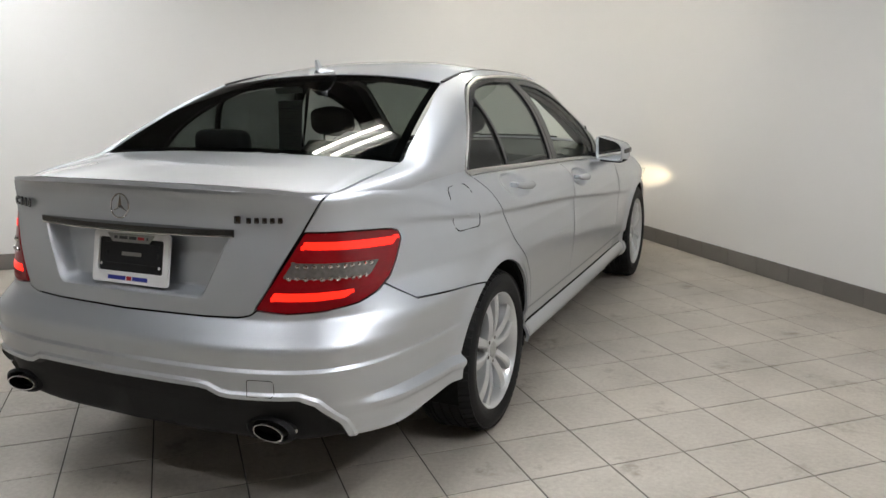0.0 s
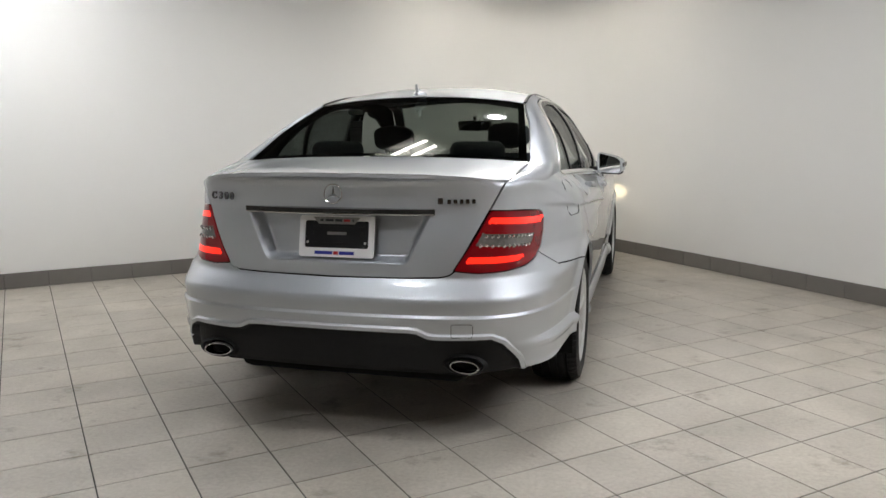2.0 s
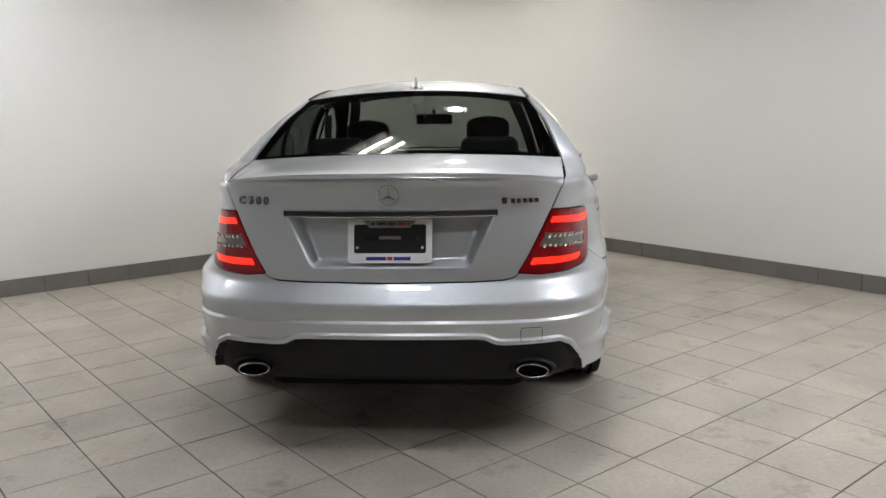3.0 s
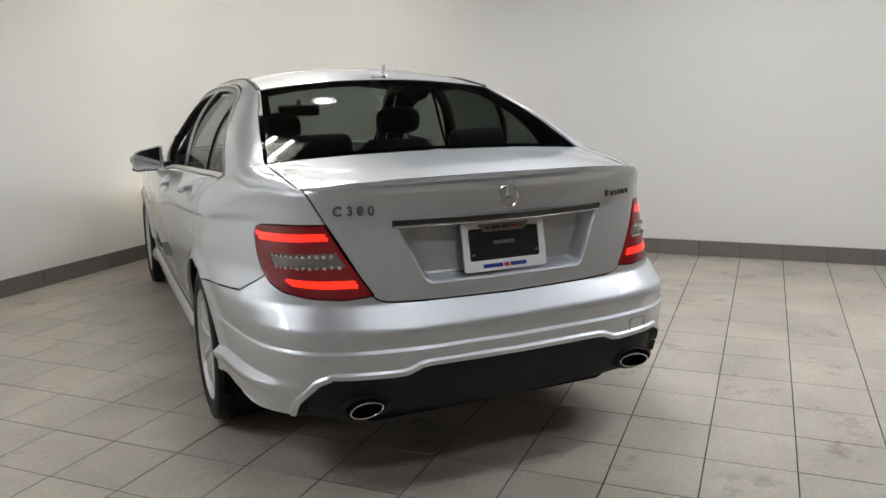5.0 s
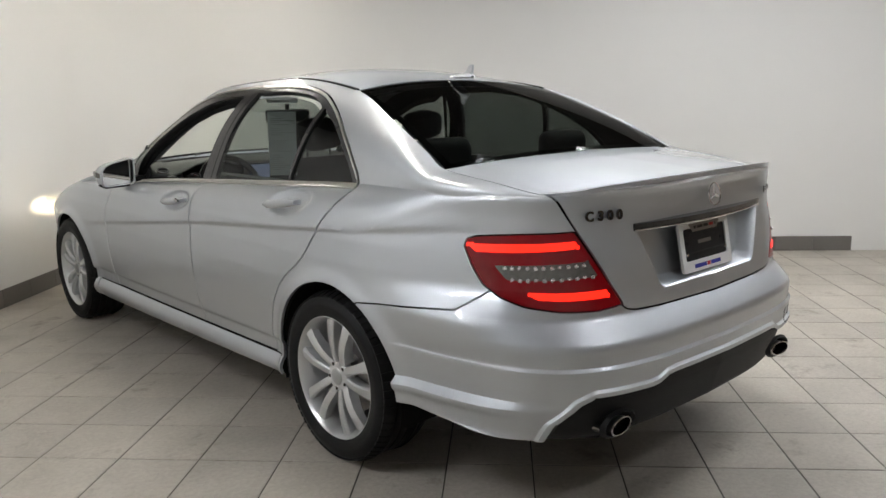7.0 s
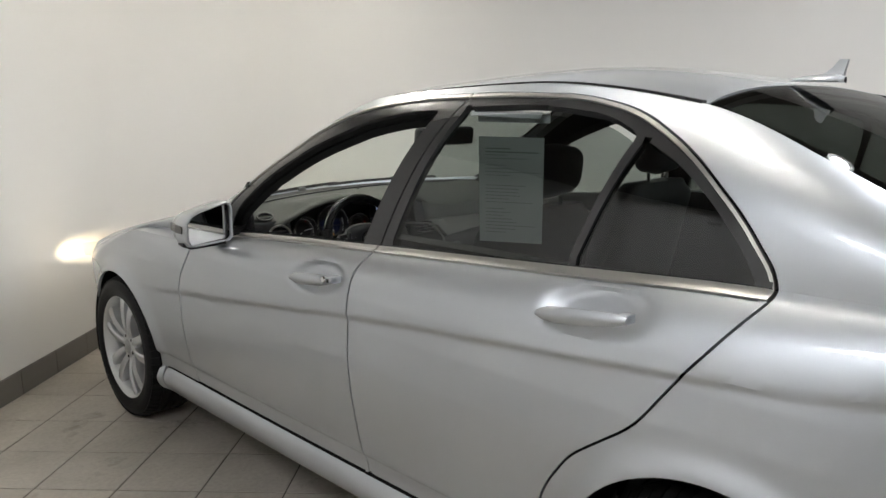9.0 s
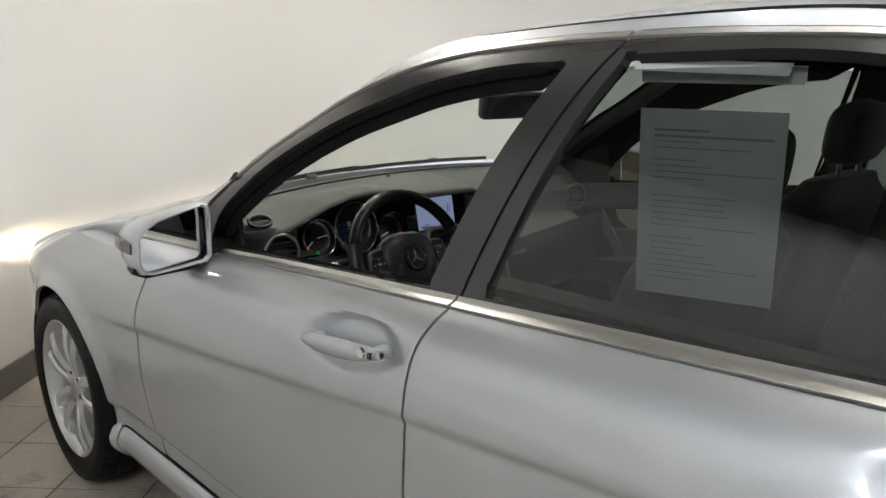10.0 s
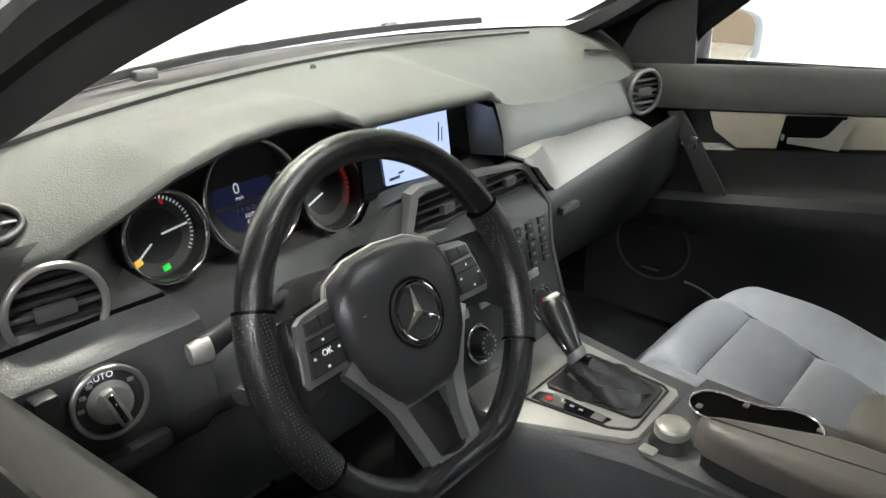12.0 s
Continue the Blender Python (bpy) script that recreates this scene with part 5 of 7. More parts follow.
# ---- cabin ----
DASHTOP = material("dash_top_skin", (0.112, 0.117, 0.112), 0.48, noise_scale=25, spread=0.10, bump=0.35, bump_scale=420)
DASHMID = material("dash_skin", (0.072, 0.072, 0.075), 0.35, noise_scale=25, spread=0.12, bump=0.35, bump_scale=420)
SOFTBLACK = material("cabin_black", (0.030, 0.030, 0.0315), 0.35, noise_scale=40, spread=0.15, bump=0.2, bump_scale=600)
SATIN = material("satin_aluminium", (0.33, 0.32, 0.305), 0.40, metal=0.30, noise_scale=60, spread=0.06)
DARKSATIN = material("dark_satin", (0.20, 0.20, 0.20), 0.35, metal=0.7)
# grey-blue raised for window sheen on the cushions; backs take a darker copy
LEATHER = material("grey_blue_leather_lit", (0.275, 0.290, 0.325), 0.30, noise_scale=30, spread=0.12, bump=0.4, bump_scale=330)
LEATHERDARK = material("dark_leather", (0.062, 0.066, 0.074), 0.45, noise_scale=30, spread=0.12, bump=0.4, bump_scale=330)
ARMREST = material("armrest_leather", (0.115, 0.104, 0.096), 0.45, noise_scale=30, spread=0.1, bump=0.15, bump_scale=330)
# darker copy of the cabin black: shade on stack and glove box as colour
SHADEDBLACK = material("shaded_cabin_black", (0.016, 0.016, 0.017), 0.50, noise_scale=40, spread=0.15, bump=0.15, bump_scale=600)
BOOTSKIN = material("gaiter_leather", (0.022, 0.022, 0.023), 0.42, noise_scale=30, spread=0.15, bump=0.3, bump_scale=330)
WHEELSKIN = material("wheel_leather", (0.017, 0.017, 0.018), 0.24, noise_scale=40, spread=0.2, bump=0.25, bump_scale=500)
CARPET = material("carpet", (0.016, 0.016, 0.017), 0.95, noise_scale=120, spread=0.4, bump=0.6, bump_scale=700)
DIAL = material("dial_face", (0.022, 0.022, 0.026), 0.5)
DIALGREY = material("dial_ring", (0.075, 0.075, 0.078), 0.5)
DISPLAY = material("blue_display", (0.01, 0.012, 0.03), 0.3, emission=(0.02, 0.03, 0.12), strength=0.05)
WHITEGLOW = material("white_figures", (0.8, 0.8, 0.8), 0.4, emission=(0.9, 0.95, 1.0), strength=0.10)
GREYMARK = material("grey_figures", (0.25, 0.25, 0.26), 0.5)
REDGLOW = material("red_marks", (0.2, 0.01, 0.01), 0.4, emission=(1, 0.05, 0.03), strength=0.05)
GREENGLOW = material("green_mark", (0.02, 0.5, 0.05), 0.4, emission=(0.03, 0.9, 0.08), strength=0.10)
AMBERGLOW = material("amber_mark", (0.6, 0.3, 0.0), 0.4, emission=(1.0, 0.55, 0.03), strength=0.18)
SCREENGLOW = material("lit_screen", (0.05, 0.05, 0.06), 0.15, emission=(0.40, 0.50, 0.78), strength=0.34, noise_scale=6, spread=0.0)
BEIGE = material("beige_trim", (0.56, 0.52, 0.44), 0.38, metal=0.35, noise_scale=40, spread=0.05)
for m_ in (SOFTBLACK, DASHMID):
    m_.node_tree.nodes["Principled BSDF"].inputs["Specular IOR Level"].default_value = 0.45
SPOKESATIN = material("spoke_metal", (0.40, 0.40, 0.40), 0.30, metal=0.8, noise_scale=60, spread=0.06)
SILLRUBBER = material("sill_rubber", (0.055, 0.054, 0.053), 0.55, noise_scale=40, spread=0.15)


# dashboard: top pad with the two hoods
EDGE_X = [-0.71, -0.60, -0.57, -0.51, -0.445, -0.373, -0.29, -0.215, -0.185, -0.165, -0.047, 0.095, 0.118, 0.15, 0.30, 0.50, 0.60, 0.71]
EDGE_Z = [0.905, 0.912, 0.918, 0.942, 0.969, 0.986, 0.991, 0.984, 0.972, 0.963, 0.962, 0.958, 0.950, 0.935, 0.922, 0.922, 0.920, 0.900]
EDGE_Y = [1.930, 1.90, 1.888, 1.880, 1.876, 1.874, 1.874, 1.876, 1.882, 1.885, 1.878, 1.874, 1.885, 1.90, 1.885, 1.880, 1.885, 1.93]
xs = np.unique(np.concatenate([np.linspace(-0.71, 0.71, 90), EDGE_X]))


def dash_profile(x):
    ez, ey = np.interp(x, EDGE_X, EDGE_Z), np.interp(x, EDGE_X, EDGE_Y)
    gy, gz = 2.185 - 0.30 * x * x, 0.985 - 0.035 * abs(x) ** 2
    pts = []
    for k in range(17):
        t = k / 16
        y = gy + (ey - gy) * t
        base = gz + (min(ez, 0.955) - gz) * t + 0.004 * math.sin(math.pi * t)
        rise = (ez - min(ez, 0.955)) * float(smooth01(0.30, 0.9, t))
        pts.append((y, base + rise - 0.020 * float(smooth01(0.12, 0.20, x)) * max(0.0, (t - 0.45) / 0.55) ** 2))
    if x > 0.16:
        return pts + [pts[-1]] * 4
    pts += [(ey - 0.006, ez - 0.004), (ey - 0.007, ez - 0.010), (ey - 0.002, ez - 0.016), (ey + 0.03, ez - 0.018)]
    return pts


part("dashboard_top", loft(rows_of(xs, dash_profile)), DASHTOP, car, "grey grained dashboard top with hooded dials", smooth=50)
# dark cavity under the hoods
part("dial_cowl", thick(loft([[(x, 1.895, float(np.interp(x, EDGE_X, EDGE_Z)) - 0.017) for x in np.linspace(-0.57, 0.125, 50)], [(x, 1.985, float(np.interp(x, EDGE_X, EDGE_Z)) - 0.022) for x in np.linspace(-0.55, 0.12, 50)], [(x, 1.985, 0.775) for x in np.linspace(-0.55, 0.12, 50)]]), 0.003), SOFTBLACK, car, "black recess behind the dials", smooth=40)


def passenger_face(x):
    ez, ey = np.interp(x, EDGE_X, EDGE_Z) - 0.020 * float(smooth01(0.12, 0.20, x)) + 0.004, np.interp(x, EDGE_X, EDGE_Y)
    top = 0.852 - 0.10 * max(0, x - 0.45)
    return [(ey, ez - 0.004)] + [(ey - 0.028 * math.sin(0.5 * math.pi * t), ez - 0.006 - (ez - top) * t) for t in np.linspace(0.1, 1.0, 8)]


part("passenger_panel", loft(rows_of(np.linspace(0.12, 0.71, 30), passenger_face)), DASHTOP, car, "grey passenger dashboard face", smooth=50)
# satin trim strip and glove box
tr = []
for t in np.linspace(0, 1, 24):
    x = 0.130 + 0.445 * t
    zt = 0.850 - 0.004 * t - 0.020 * float(smooth01(0.85, 1, t))
    zb = max(0.760 + 0.045 * ((x - 0.045) / 0.53) ** 0.8, min(0.838, 0.838 - 1.02 * (x - 0.142)))
    y = 1.822 + 0.010 * t
    tr.append([(x, y + 0.040, zt + 0.002), (x, y + 0.006 + 0.028 * float(smooth01(0.14, 0.26, x)), zt), (x, y + 0.002 + 0.008 * float(smooth01(0.14, 0.26, x)), (zt + zb) / 2), (x, y - 0.010, zb + 0.003), (x, y, zb)])
part("trim_strip", thick(loft(tr), 0.004), SATIN, car, "satin metal trim across the dashboard", smooth=50)
part("glove_box", loft(rows_of(np.linspace(0.16, 0.70, 20), lambda x: [(1.824, 0.762 + 0.045 * max(0.0, (x - 0.045) / 0.53) ** 0.8), (1.812, 0.750 + 0.045 * max(0.0, (x - 0.045) / 0.53) ** 0.8), (1.812, 0.70), (1.86, 0.60), (1.98, 0.52), (2.1, 0.50)])), SHADEDBLACK, car, "black glove box", smooth=50)
part("glove_latch", boxed((0.215, 1.800, 0.735), (0.270, 1.812, 0.748), 0.003, m=pose(0, 0, 0)), DARKSATIN, car)

# driver's lower panel
LOW_L = [(1.905, 0.922), (1.893, 0.905), (1.890, 0.875), (1.886, 0.852), (1.872, 0.841), (1.825, 0.836), (1.812, 0.828), (1.806, 0.795), (1.800, 0.755), (1.802, 0.728), (1.83, 0.685), (1.92, 0.62), (2.05, 0.56)]
part("driver_panel", loft(rows_of(np.linspace(-0.715, -0.475, 12), lambda x: [(y + 0.06 * max(0, -0.62 - x) + (0.085 * float(smooth01(-0.535, -0.475, x)) if z > 0.84 else 0.0), z) for y, z in LOW_L])), DASHMID, car, "grey panel with round vent and lamp switch", smooth=45)
LOW_C = [(1.985, 0.800), (1.950, 0.792), (1.900, 0.786), (1.845, 0.775), (1.820, 0.755), (1.812, 0.735), (1.815, 0.715), (1.84, 0.685), (1.92, 0.62), (2.05, 0.56)]
part("column_panel", loft(rows_of(np.linspace(-0.475, -0.17, 14), lambda x: [(y - 0.02 * (x + 0.475), z - 0.02 * (x + 0.475)) for y, z in LOW_C])), DASHMID, car, "grey panel round the steering column", smooth=45)
part("knee_panel", boxed((-0.70, 1.835, 0.55), (-0.16, 1.86, 0.70), 0.01, m=pose(0, 0, 0)), SOFTBLACK, car)
part("firewall", boxed((-0.72, 2.22, 0.25), (0.72, 2.26, 0.92), 0.01), CARPET, car, "dark carpeted bulkhead")
part("cabin_floor", boxed((-0.76, -0.35, 0.275), (0.76, 2.24, 0.300), 0.01), CARPET, car, "black carpet")
part("panel_groove", sweep([(-0.70, 1.868, 0.842), (-0.60, 1.868, 0.842), (-0.48, 1.870, 0.838)], circle2(0.0035, 6)), SHUT, car)
rel = part("brake_release", boxed((-0.635, 1.788, 0.712), (-0.535, 1.812, 0.738), 0.008, m=pose(0, 0, 0)), SOFTBLACK, car, "parking brake release handle")


def round_vent(at, r, rx, slats, parent=car, squash=1.0, tilt=(0, 0)):
    """Air vent that faces the driver: ring, dark well, slats and a tab."""
    m = pose(*at, 90 + tilt[0], 0, tilt[1])
    v = new("air_vent")
    v.parent = parent
    v.matrix_basis = m
    tagged(v, "round air vent with bright ring")
    ring = sweep([(r * math.cos(a), r * rx * math.sin(a), 0) for a in np.linspace(0, 2 * math.pi, 49)[:-1]], circle2(0.0042, 8), closed=True)
    part("ring", ring, TRIMCHROME if r > 0.043 else DARKSATIN, v, "bright ring", smooth=60)
    deep = 1.0 if r > 0.035 else 0.25
    well = lathe([(r, -0.001), (r * 0.97, -0.022 * deep), (0.0, -0.024 * deep)], 40)
    bmesh.ops.scale(well, vec=(1, rx, 1), verts=well.verts)
    part("well", well, SOFTBLACK, v)
    for k in range(slats):
        y = (k - (slats - 1) / 2) * (2 * r * rx * 0.80 / max(1, slats - 1)) if slats > 1 else 0
        half = r * math.sqrt(max(0.0, 1 - (y / (r * rx)) ** 2)) * 0.93
        part("slat", boxed((-half, y - 0.0035 * (0.5 + 0.5 * deep), -0.013 * deep), (half, y + 0.0015, -0.004 * deep), 0.0006, m=None), DARKSATIN if k % 2 else SOFTBLACK, v)
    if r > 0.035:
        part("tab", boxed((-0.019, -0.0085, -0.008), (0.019, 0.0065, 0.001), 0.002), DARKSATIN, v, "satin vent tab")
    return v


round_vent((-0.588, 1.872, 0.863), 0.046, 1.0, 7, tilt=(0, -8))
round_vent((-0.606, 1.941, 0.938), 0.030, 0.72, 3, tilt=(-55, -10))
round_vent((0.577, 1.846, 0.876), 0.042, 1.0, 7, tilt=(0, -16))

# lamp switch
sw = new("lamp_switch")
sw.parent = car
sw.matrix_basis = pose(-0.592, 1.792, 0.799, 84, 0, -8)
tagged(sw, "rotary lamp switch with bright ring")
part("ring", sweep([(0.0335 * math.cos(a), 0.0335 * math.sin(a), 0.004) for a in np.linspace(0, 2 * math.pi, 41)[:-1]], circle2(0.0028, 8), closed=True), TRIMCHROME, sw, smooth=60)
part("dial", lathe([(0.0, 0.003), (0.033, 0.003), (0.034, -0.008)], 40), SOFTBLACK, sw)
part("knob", lathe([(0.0, 0.014), (0.017, 0.013), (0.020, 0.009), (0.021, 0.003)], 32), SATIN, sw, "satin knob")
part("grip", boxed((-0.006, -0.020, 0.012), (0.006, 0.020, 0.023), 0.003, m=pose(0, 0, 0, 0, 0, 18)), SATIN, sw)
part("pointer", boxed((-0.0025, -0.016, 0.0225), (0.0025, 0.016, 0.0245), 0.001, m=pose(0, 0, 0, 0, 0, 18)), GLOSSBLACK, sw)
letters("switch_text", "AUTO", 0.0085, 0.0003, pose(-0.004, 0.0265, 0.0036), WHITEGLOW, sw)
for a in (35, 125, 150, 178):
    part("switch_mark", boxed((-0.003, -0.002, 0), (0.003, 0.002, 0.0006), m=pose(0.026 * math.cos(radians(a)), 0.026 * math.sin(radians(a)), 0.0034)), GREYMARK, sw)
part("fog_button", boxed((-0.655, 1.793, 0.795), (-0.632, 1.812, 0.826), 0.003), SOFTBLACK, car, "small square button")


# instruments
def dial(at, r, name, marks, needle=None, span=(200, -20), face=DIAL):
    d = new(name)
    d.parent = car
    d.matrix_basis = pose(*at, 78, 0, 0)
    tagged(d, "round instrument with chrome rim")
    part("rim", sweep([(r * math.cos(a), r * math.sin(a), 0.012) for a in np.linspace(0, 2 * math.pi, 57)[:-1]], circle2(0.0032, 8), closed=True), CHROME, d, "chrome rim", smooth=60)
    part("shroud", lathe([(r, 0.012), (r * 0.96, -0.012)], 48), SOFTBLACK, d)
    part("face", lathe([(0.0, -0.012), (r * 0.97, -0.012)], 48), face, d)
    part("scale_ring", lathe([(r * 0.62, -0.0113), (r * 0.90, -0.0113)], 48), DIALGREY, d)
    tick = bm_mesh("tick", boxed((-r * 0.075, -0.0006, 0), (0, 0.0006, 0.0006)), WHITEGLOW)
    for k in range(marks):
        a = radians(span[0] + (span[1] - span[0]) * k / (marks - 1))
        part("tick", tick, None, d, m=pose(r * 0.90 * math.cos(a), r * 0.90 * math.sin(a), -0.0108, 0, 0, math.degrees(a)))
    if needle is not None:
        part("needle", boxed((r * 0.10, -0.0012, -0.0095), (r * 0.78, 0.0012, -0.0075), 0.0005, m=pose(0, 0, 0, 0, 0, needle)), WHITEGLOW, d)
    return d


DL = dial((-0.420, 1.962, 0.861), 0.053, "fuel_gauge", 22, 6, (95, -35))
part("needle", boxed((0.012, -0.0010, -0.0095), (0.040, 0.0010, -0.0075), 0.0004, m=pose(0, 0, 0, 0, 0, 215)), WHITEGLOW, DL)
part("red_zone", boxed((-0.002, -0.003, 0), (0.002, 0.003, 0.0008), 0.001, m=pose(0.016, 0.037, -0.0108, 0, 0, 30)), REDGLOW, DL)
part("fuel_light", boxed((-0.0045, -0.004, 0), (0.0045, 0.004, 0.0008), 0.001, m=pose(-0.030, -0.024, -0.0108, 0, 0, 20)), AMBERGLOW, DL, "lit amber mark")
part("lamp_light", boxed((-0.005, -0.0035, 0), (0.005, 0.0035, 0.0008), 0.001, m=pose(0.002, -0.040, -0.0108, 0, 0, 10)), GREENGLOW, DL, "lit green mark")
DC = dial((-0.288, 1.968, 0.872), 0.073, "speedometer", 40, None, (128, -30))
part("display", lathe([(0.0, -0.0105), (0.047, -0.0105)], 40), DISPLAY, DC, "dark blue display")
for txt, x, y, sz, mt in (("0", -0.010, 0.012, 0.020, WHITEGLOW), ("mph", -0.008, 0.000, 0.007, WHITEGLOW), ("P R N D", -0.002, -0.0165, 0.0085, GREYMARK), ("E", 0.030, -0.0165, 0.008, GREYMARK), ("10:08", 0.003, -0.0255, 0.0085, WHITEGLOW), ("63 F", 0.003, -0.0335, 0.0085, WHITEGLOW), ("ECO", 0.003, -0.0425, 0.0085, AMBERGLOW)):
    letters("display_text", txt, sz, 0.0002, pose(x, y, -0.0098), mt, DC)
for k, txt in enumerate(("80", "90", "100", "110", "120", "130", "140", "150")):
    a = radians(120 - 20 * k)
    letters("dial_figure", txt, 0.0085, 0.0002, pose(0.0555 * math.cos(a), 0.0555 * math.sin(a), -0.0108), GREYMARK, DC)
part("display_band", boxed((-0.045, -0.0105, -0.0103), (0.045, -0.0055, -0.0100)), DIALGREY, DC)
DR = dial((-0.157, 1.962, 0.845), 0.055, "rev_counter", 14, 200, (200, 60))
for k in range(8):
    a = radians(28 - 9 * k)
    part("red_tick", boxed((-0.0065, -0.0011, 0), (0, 0.0011, 0.0007), m=pose(0.047 * math.cos(a), 0.047 * math.sin(a), -0.0106, 0, 0, math.degrees(a))), REDGLOW, DR)

# centre screen
part("screen_surround", prism([(-0.118, 0.822), (-0.128, 0.948), (0.108, 0.946), (0.128, 0.835)], -1.938, -1.930, m=pose(0, 0, 0, 90, 0, 0)), GLOSSBLACK, car, "black screen surround")
scr = part("centre_screen", prism([(-0.076, 0.838), (-0.092, 0.933), (0.058, 0.932), (0.074, 0.826)], -1.929, -1.9265, m=pose(0, 0, 0, 90, 0, 0)), SCREENGLOW, car, "lit pale blue screen")
for x, z, w, h in ((0.040, 0.895, 0.002, 0.03), (0.048, 0.890, 0.0015, 0.022), (-0.060, 0.846, 0.022, 0.004), (-0.046, 0.852, 0.012, 0.003)):
    part("screen_mark", boxed((x - w / 2, 1.9255, z - h / 2), (x + w / 2, 1.9264, z + h / 2), m=None), INK, scr)
part("screen_side", thick(loft([[(0.118, 1.880, 0.925), (0.128, 1.876, 0.90), (0.142, 1.870, 0.845)], [(0.112, 1.930, 0.935), (0.118, 1.930, 0.90), (0.130, 1.930, 0.84)]]), 0.004), DARKSATIN, car, "satin side of the screen hood")

# centre air vents in a satin surround
VENT = [(-0.148, 0.808), (-0.136, 0.864), (-0.118, 0.870), (0.0, 0.860), (0.125, 0.843), (0.146, 0.832), (0.186, 0.790), (0.178, 0.776), (0.02, 0.774), (-0.132, 0.796)]


def poly_ring(outline, k, lo, hi, m):
    bm = bmesh.new()
    cx, cy = sum(p[0] for p in outline) / len(outline), sum(p[1] for p in outline) / len(outline)
    ins = [(cx + (x - cx) * k, cy + (y - cy) * (k - 0.10)) for x, y in outline]
    n = len(outline)
    ring = [[bm.verts.new((x, y, z)) for x, y in p] for p, z in ((outline, lo), (outline, hi), (ins, hi), (ins, lo))]
    for a, b in zip(ring, ring[1:] + ring[:1]):
        for j in range(n):
            bm.faces.new((a[j], a[(j + 1) % n], b[(j + 1) % n], b[j]))
    bmesh.ops.recalc_face_normals(bm, faces=bm.faces)
    bmesh.ops.transform(bm, matrix=m, verts=bm.verts)
    return bm


part("vent_top", loft([[(x, 1.829, z - 0.001), (x, 1.905, 0.822)] for x, z in ((-0.136, 0.864), (-0.118, 0.870), (0.0, 0.860), (0.125, 0.843))]), DASHTOP, car, "grey top behind the centre vents", smooth=40)
cv = new("centre_vent")
cv.parent = car
cv.matrix_basis = pose(0, 0.026, 0)
tagged(cv, "pair of centre air vents in a satin surround")
part("surround", poly_ring(VENT, 0.90, -1.815, -1.800, pose(0, 0, 0, 90, 0, 0)), SATIN, cv, "satin surround", smooth=30)
part("well", prism([(x * 0.94, 0.815 + (z - 0.815) * 0.62) for x, z in VENT], -1.834, -1.828, m=pose(0, 0, 0, 90, 0, 0)), SOFTBLACK, cv)
for x0, x1 in ((-0.118, 0.002), (0.034, 0.150)):
    for k in range(5):
        z = 0.800 + 0.013 * k
        part("slat", boxed((x0, 1.803, z - 0.0018 + (-0.010 if x0 > 0 else 0.004)), (x1 - (0.012 * max(0, k - 2) if x0 > 0 else 0), 1.826, z + 0.0018 + (-0.010 if x0 > 0 else 0.004)), 0.001), SOFTBLACK, cv)
    part("tab", boxed(((x0 + x1) / 2 - 0.012, 1.797, 0.816), ((x0 + x1) / 2 + 0.012, 1.808, 0.830), 0.002), DARKSATIN, cv)
part("vent_divider", boxed((0.004, 1.800, 0.784), (0.032, 1.832, 0.850), 0.003), SOFTBLACK, cv)

# centre stack below: button blocks and climate knobs
part("centre_fascia", loft([[(x, 1.938, 0.792 + 0.042 * float(smooth01(-0.125, -0.085, x))), (x, 1.905, 0.786 + 0.034 * float(smooth01(-0.16, -0.10, x))), (x, 1.872, 0.780 + 0.055 * float(smooth01(-0.27, -0.140, x)) * float(x < -0.130)), (x, 1.838, 0.772 + 0.080 * float(smooth01(-0.28, -0.145, x)) * float(x < -0.130)), (x, 1.832, 0.745)] for x in np.linspace(-0.32, 0.16, 49)]), DASHTOP, car, "grey fascia between dials and screen", smooth=60)
part("fascia_groove", sweep([(x, 1.9035, 0.8195) for x in np.linspace(-0.08, 0.10, 8)], circle2(0.0012, 5)), SHUT, car)
stack = part("centre_console_face", loft(rows_of(np.linspace(-0.165, 0.165, 12), lambda x: [(1.835, 0.80), (1.800, 0.775), (1.790, 0.70), (1.772, 0.645), (1.758, 0.605), (1.735, 0.582)])), SHADEDBLACK, car, "black centre stack with keys", smooth=50)
# the trim strip's satin carried on, its shade put into a darker metal
part("stack_edge", thick(loft([[(x, y + 0.4 * (x - 0.163), z) for y, z in ((1.822, 0.800), (1.798, 0.775), (1.788, 0.70), (1.770, 0.645), (1.756, 0.605))] for x in (0.163, 0.170, 0.180)]), 0.003), DARKSATIN, car, "satin edge down the side of the stack, its shade put into darker metal", smooth=40)
BTN = bm_mesh("key", boxed((-0.0095, -0.0058, 0), (0.0095, 0.0058, 0.004), 0.0012), SOFTBLACK)
MARK_ME = bm_mesh("key_mark", boxed((-0.003, -0.0018, 0.0039), (0.003, 0.0018, 0.0043)), GREYMARK)
for i in range(8):
    for j in range(5):
        part("key", BTN, None, stack, m=pose(-0.115 + 0.0335 * i, 1.786 - 0.0035 * j, 0.762 - 0.0145 * j, 80, 0, 0))
        part("key_mark", MARK_ME, None, stack, m=pose(-0.115 + 0.0335 * i, 1.786 - 0.0035 * j, 0.762 - 0.0145 * j, 80, 0, 0))
for i in range(4):
    part("wide_key", boxed((-0.016, -0.007, 0), (0.016, 0.007, 0.005), 0.002), SATIN, stack, m=pose(-0.09 + 0.06 * i, 1.779, 0.680, 74, 0, 0))
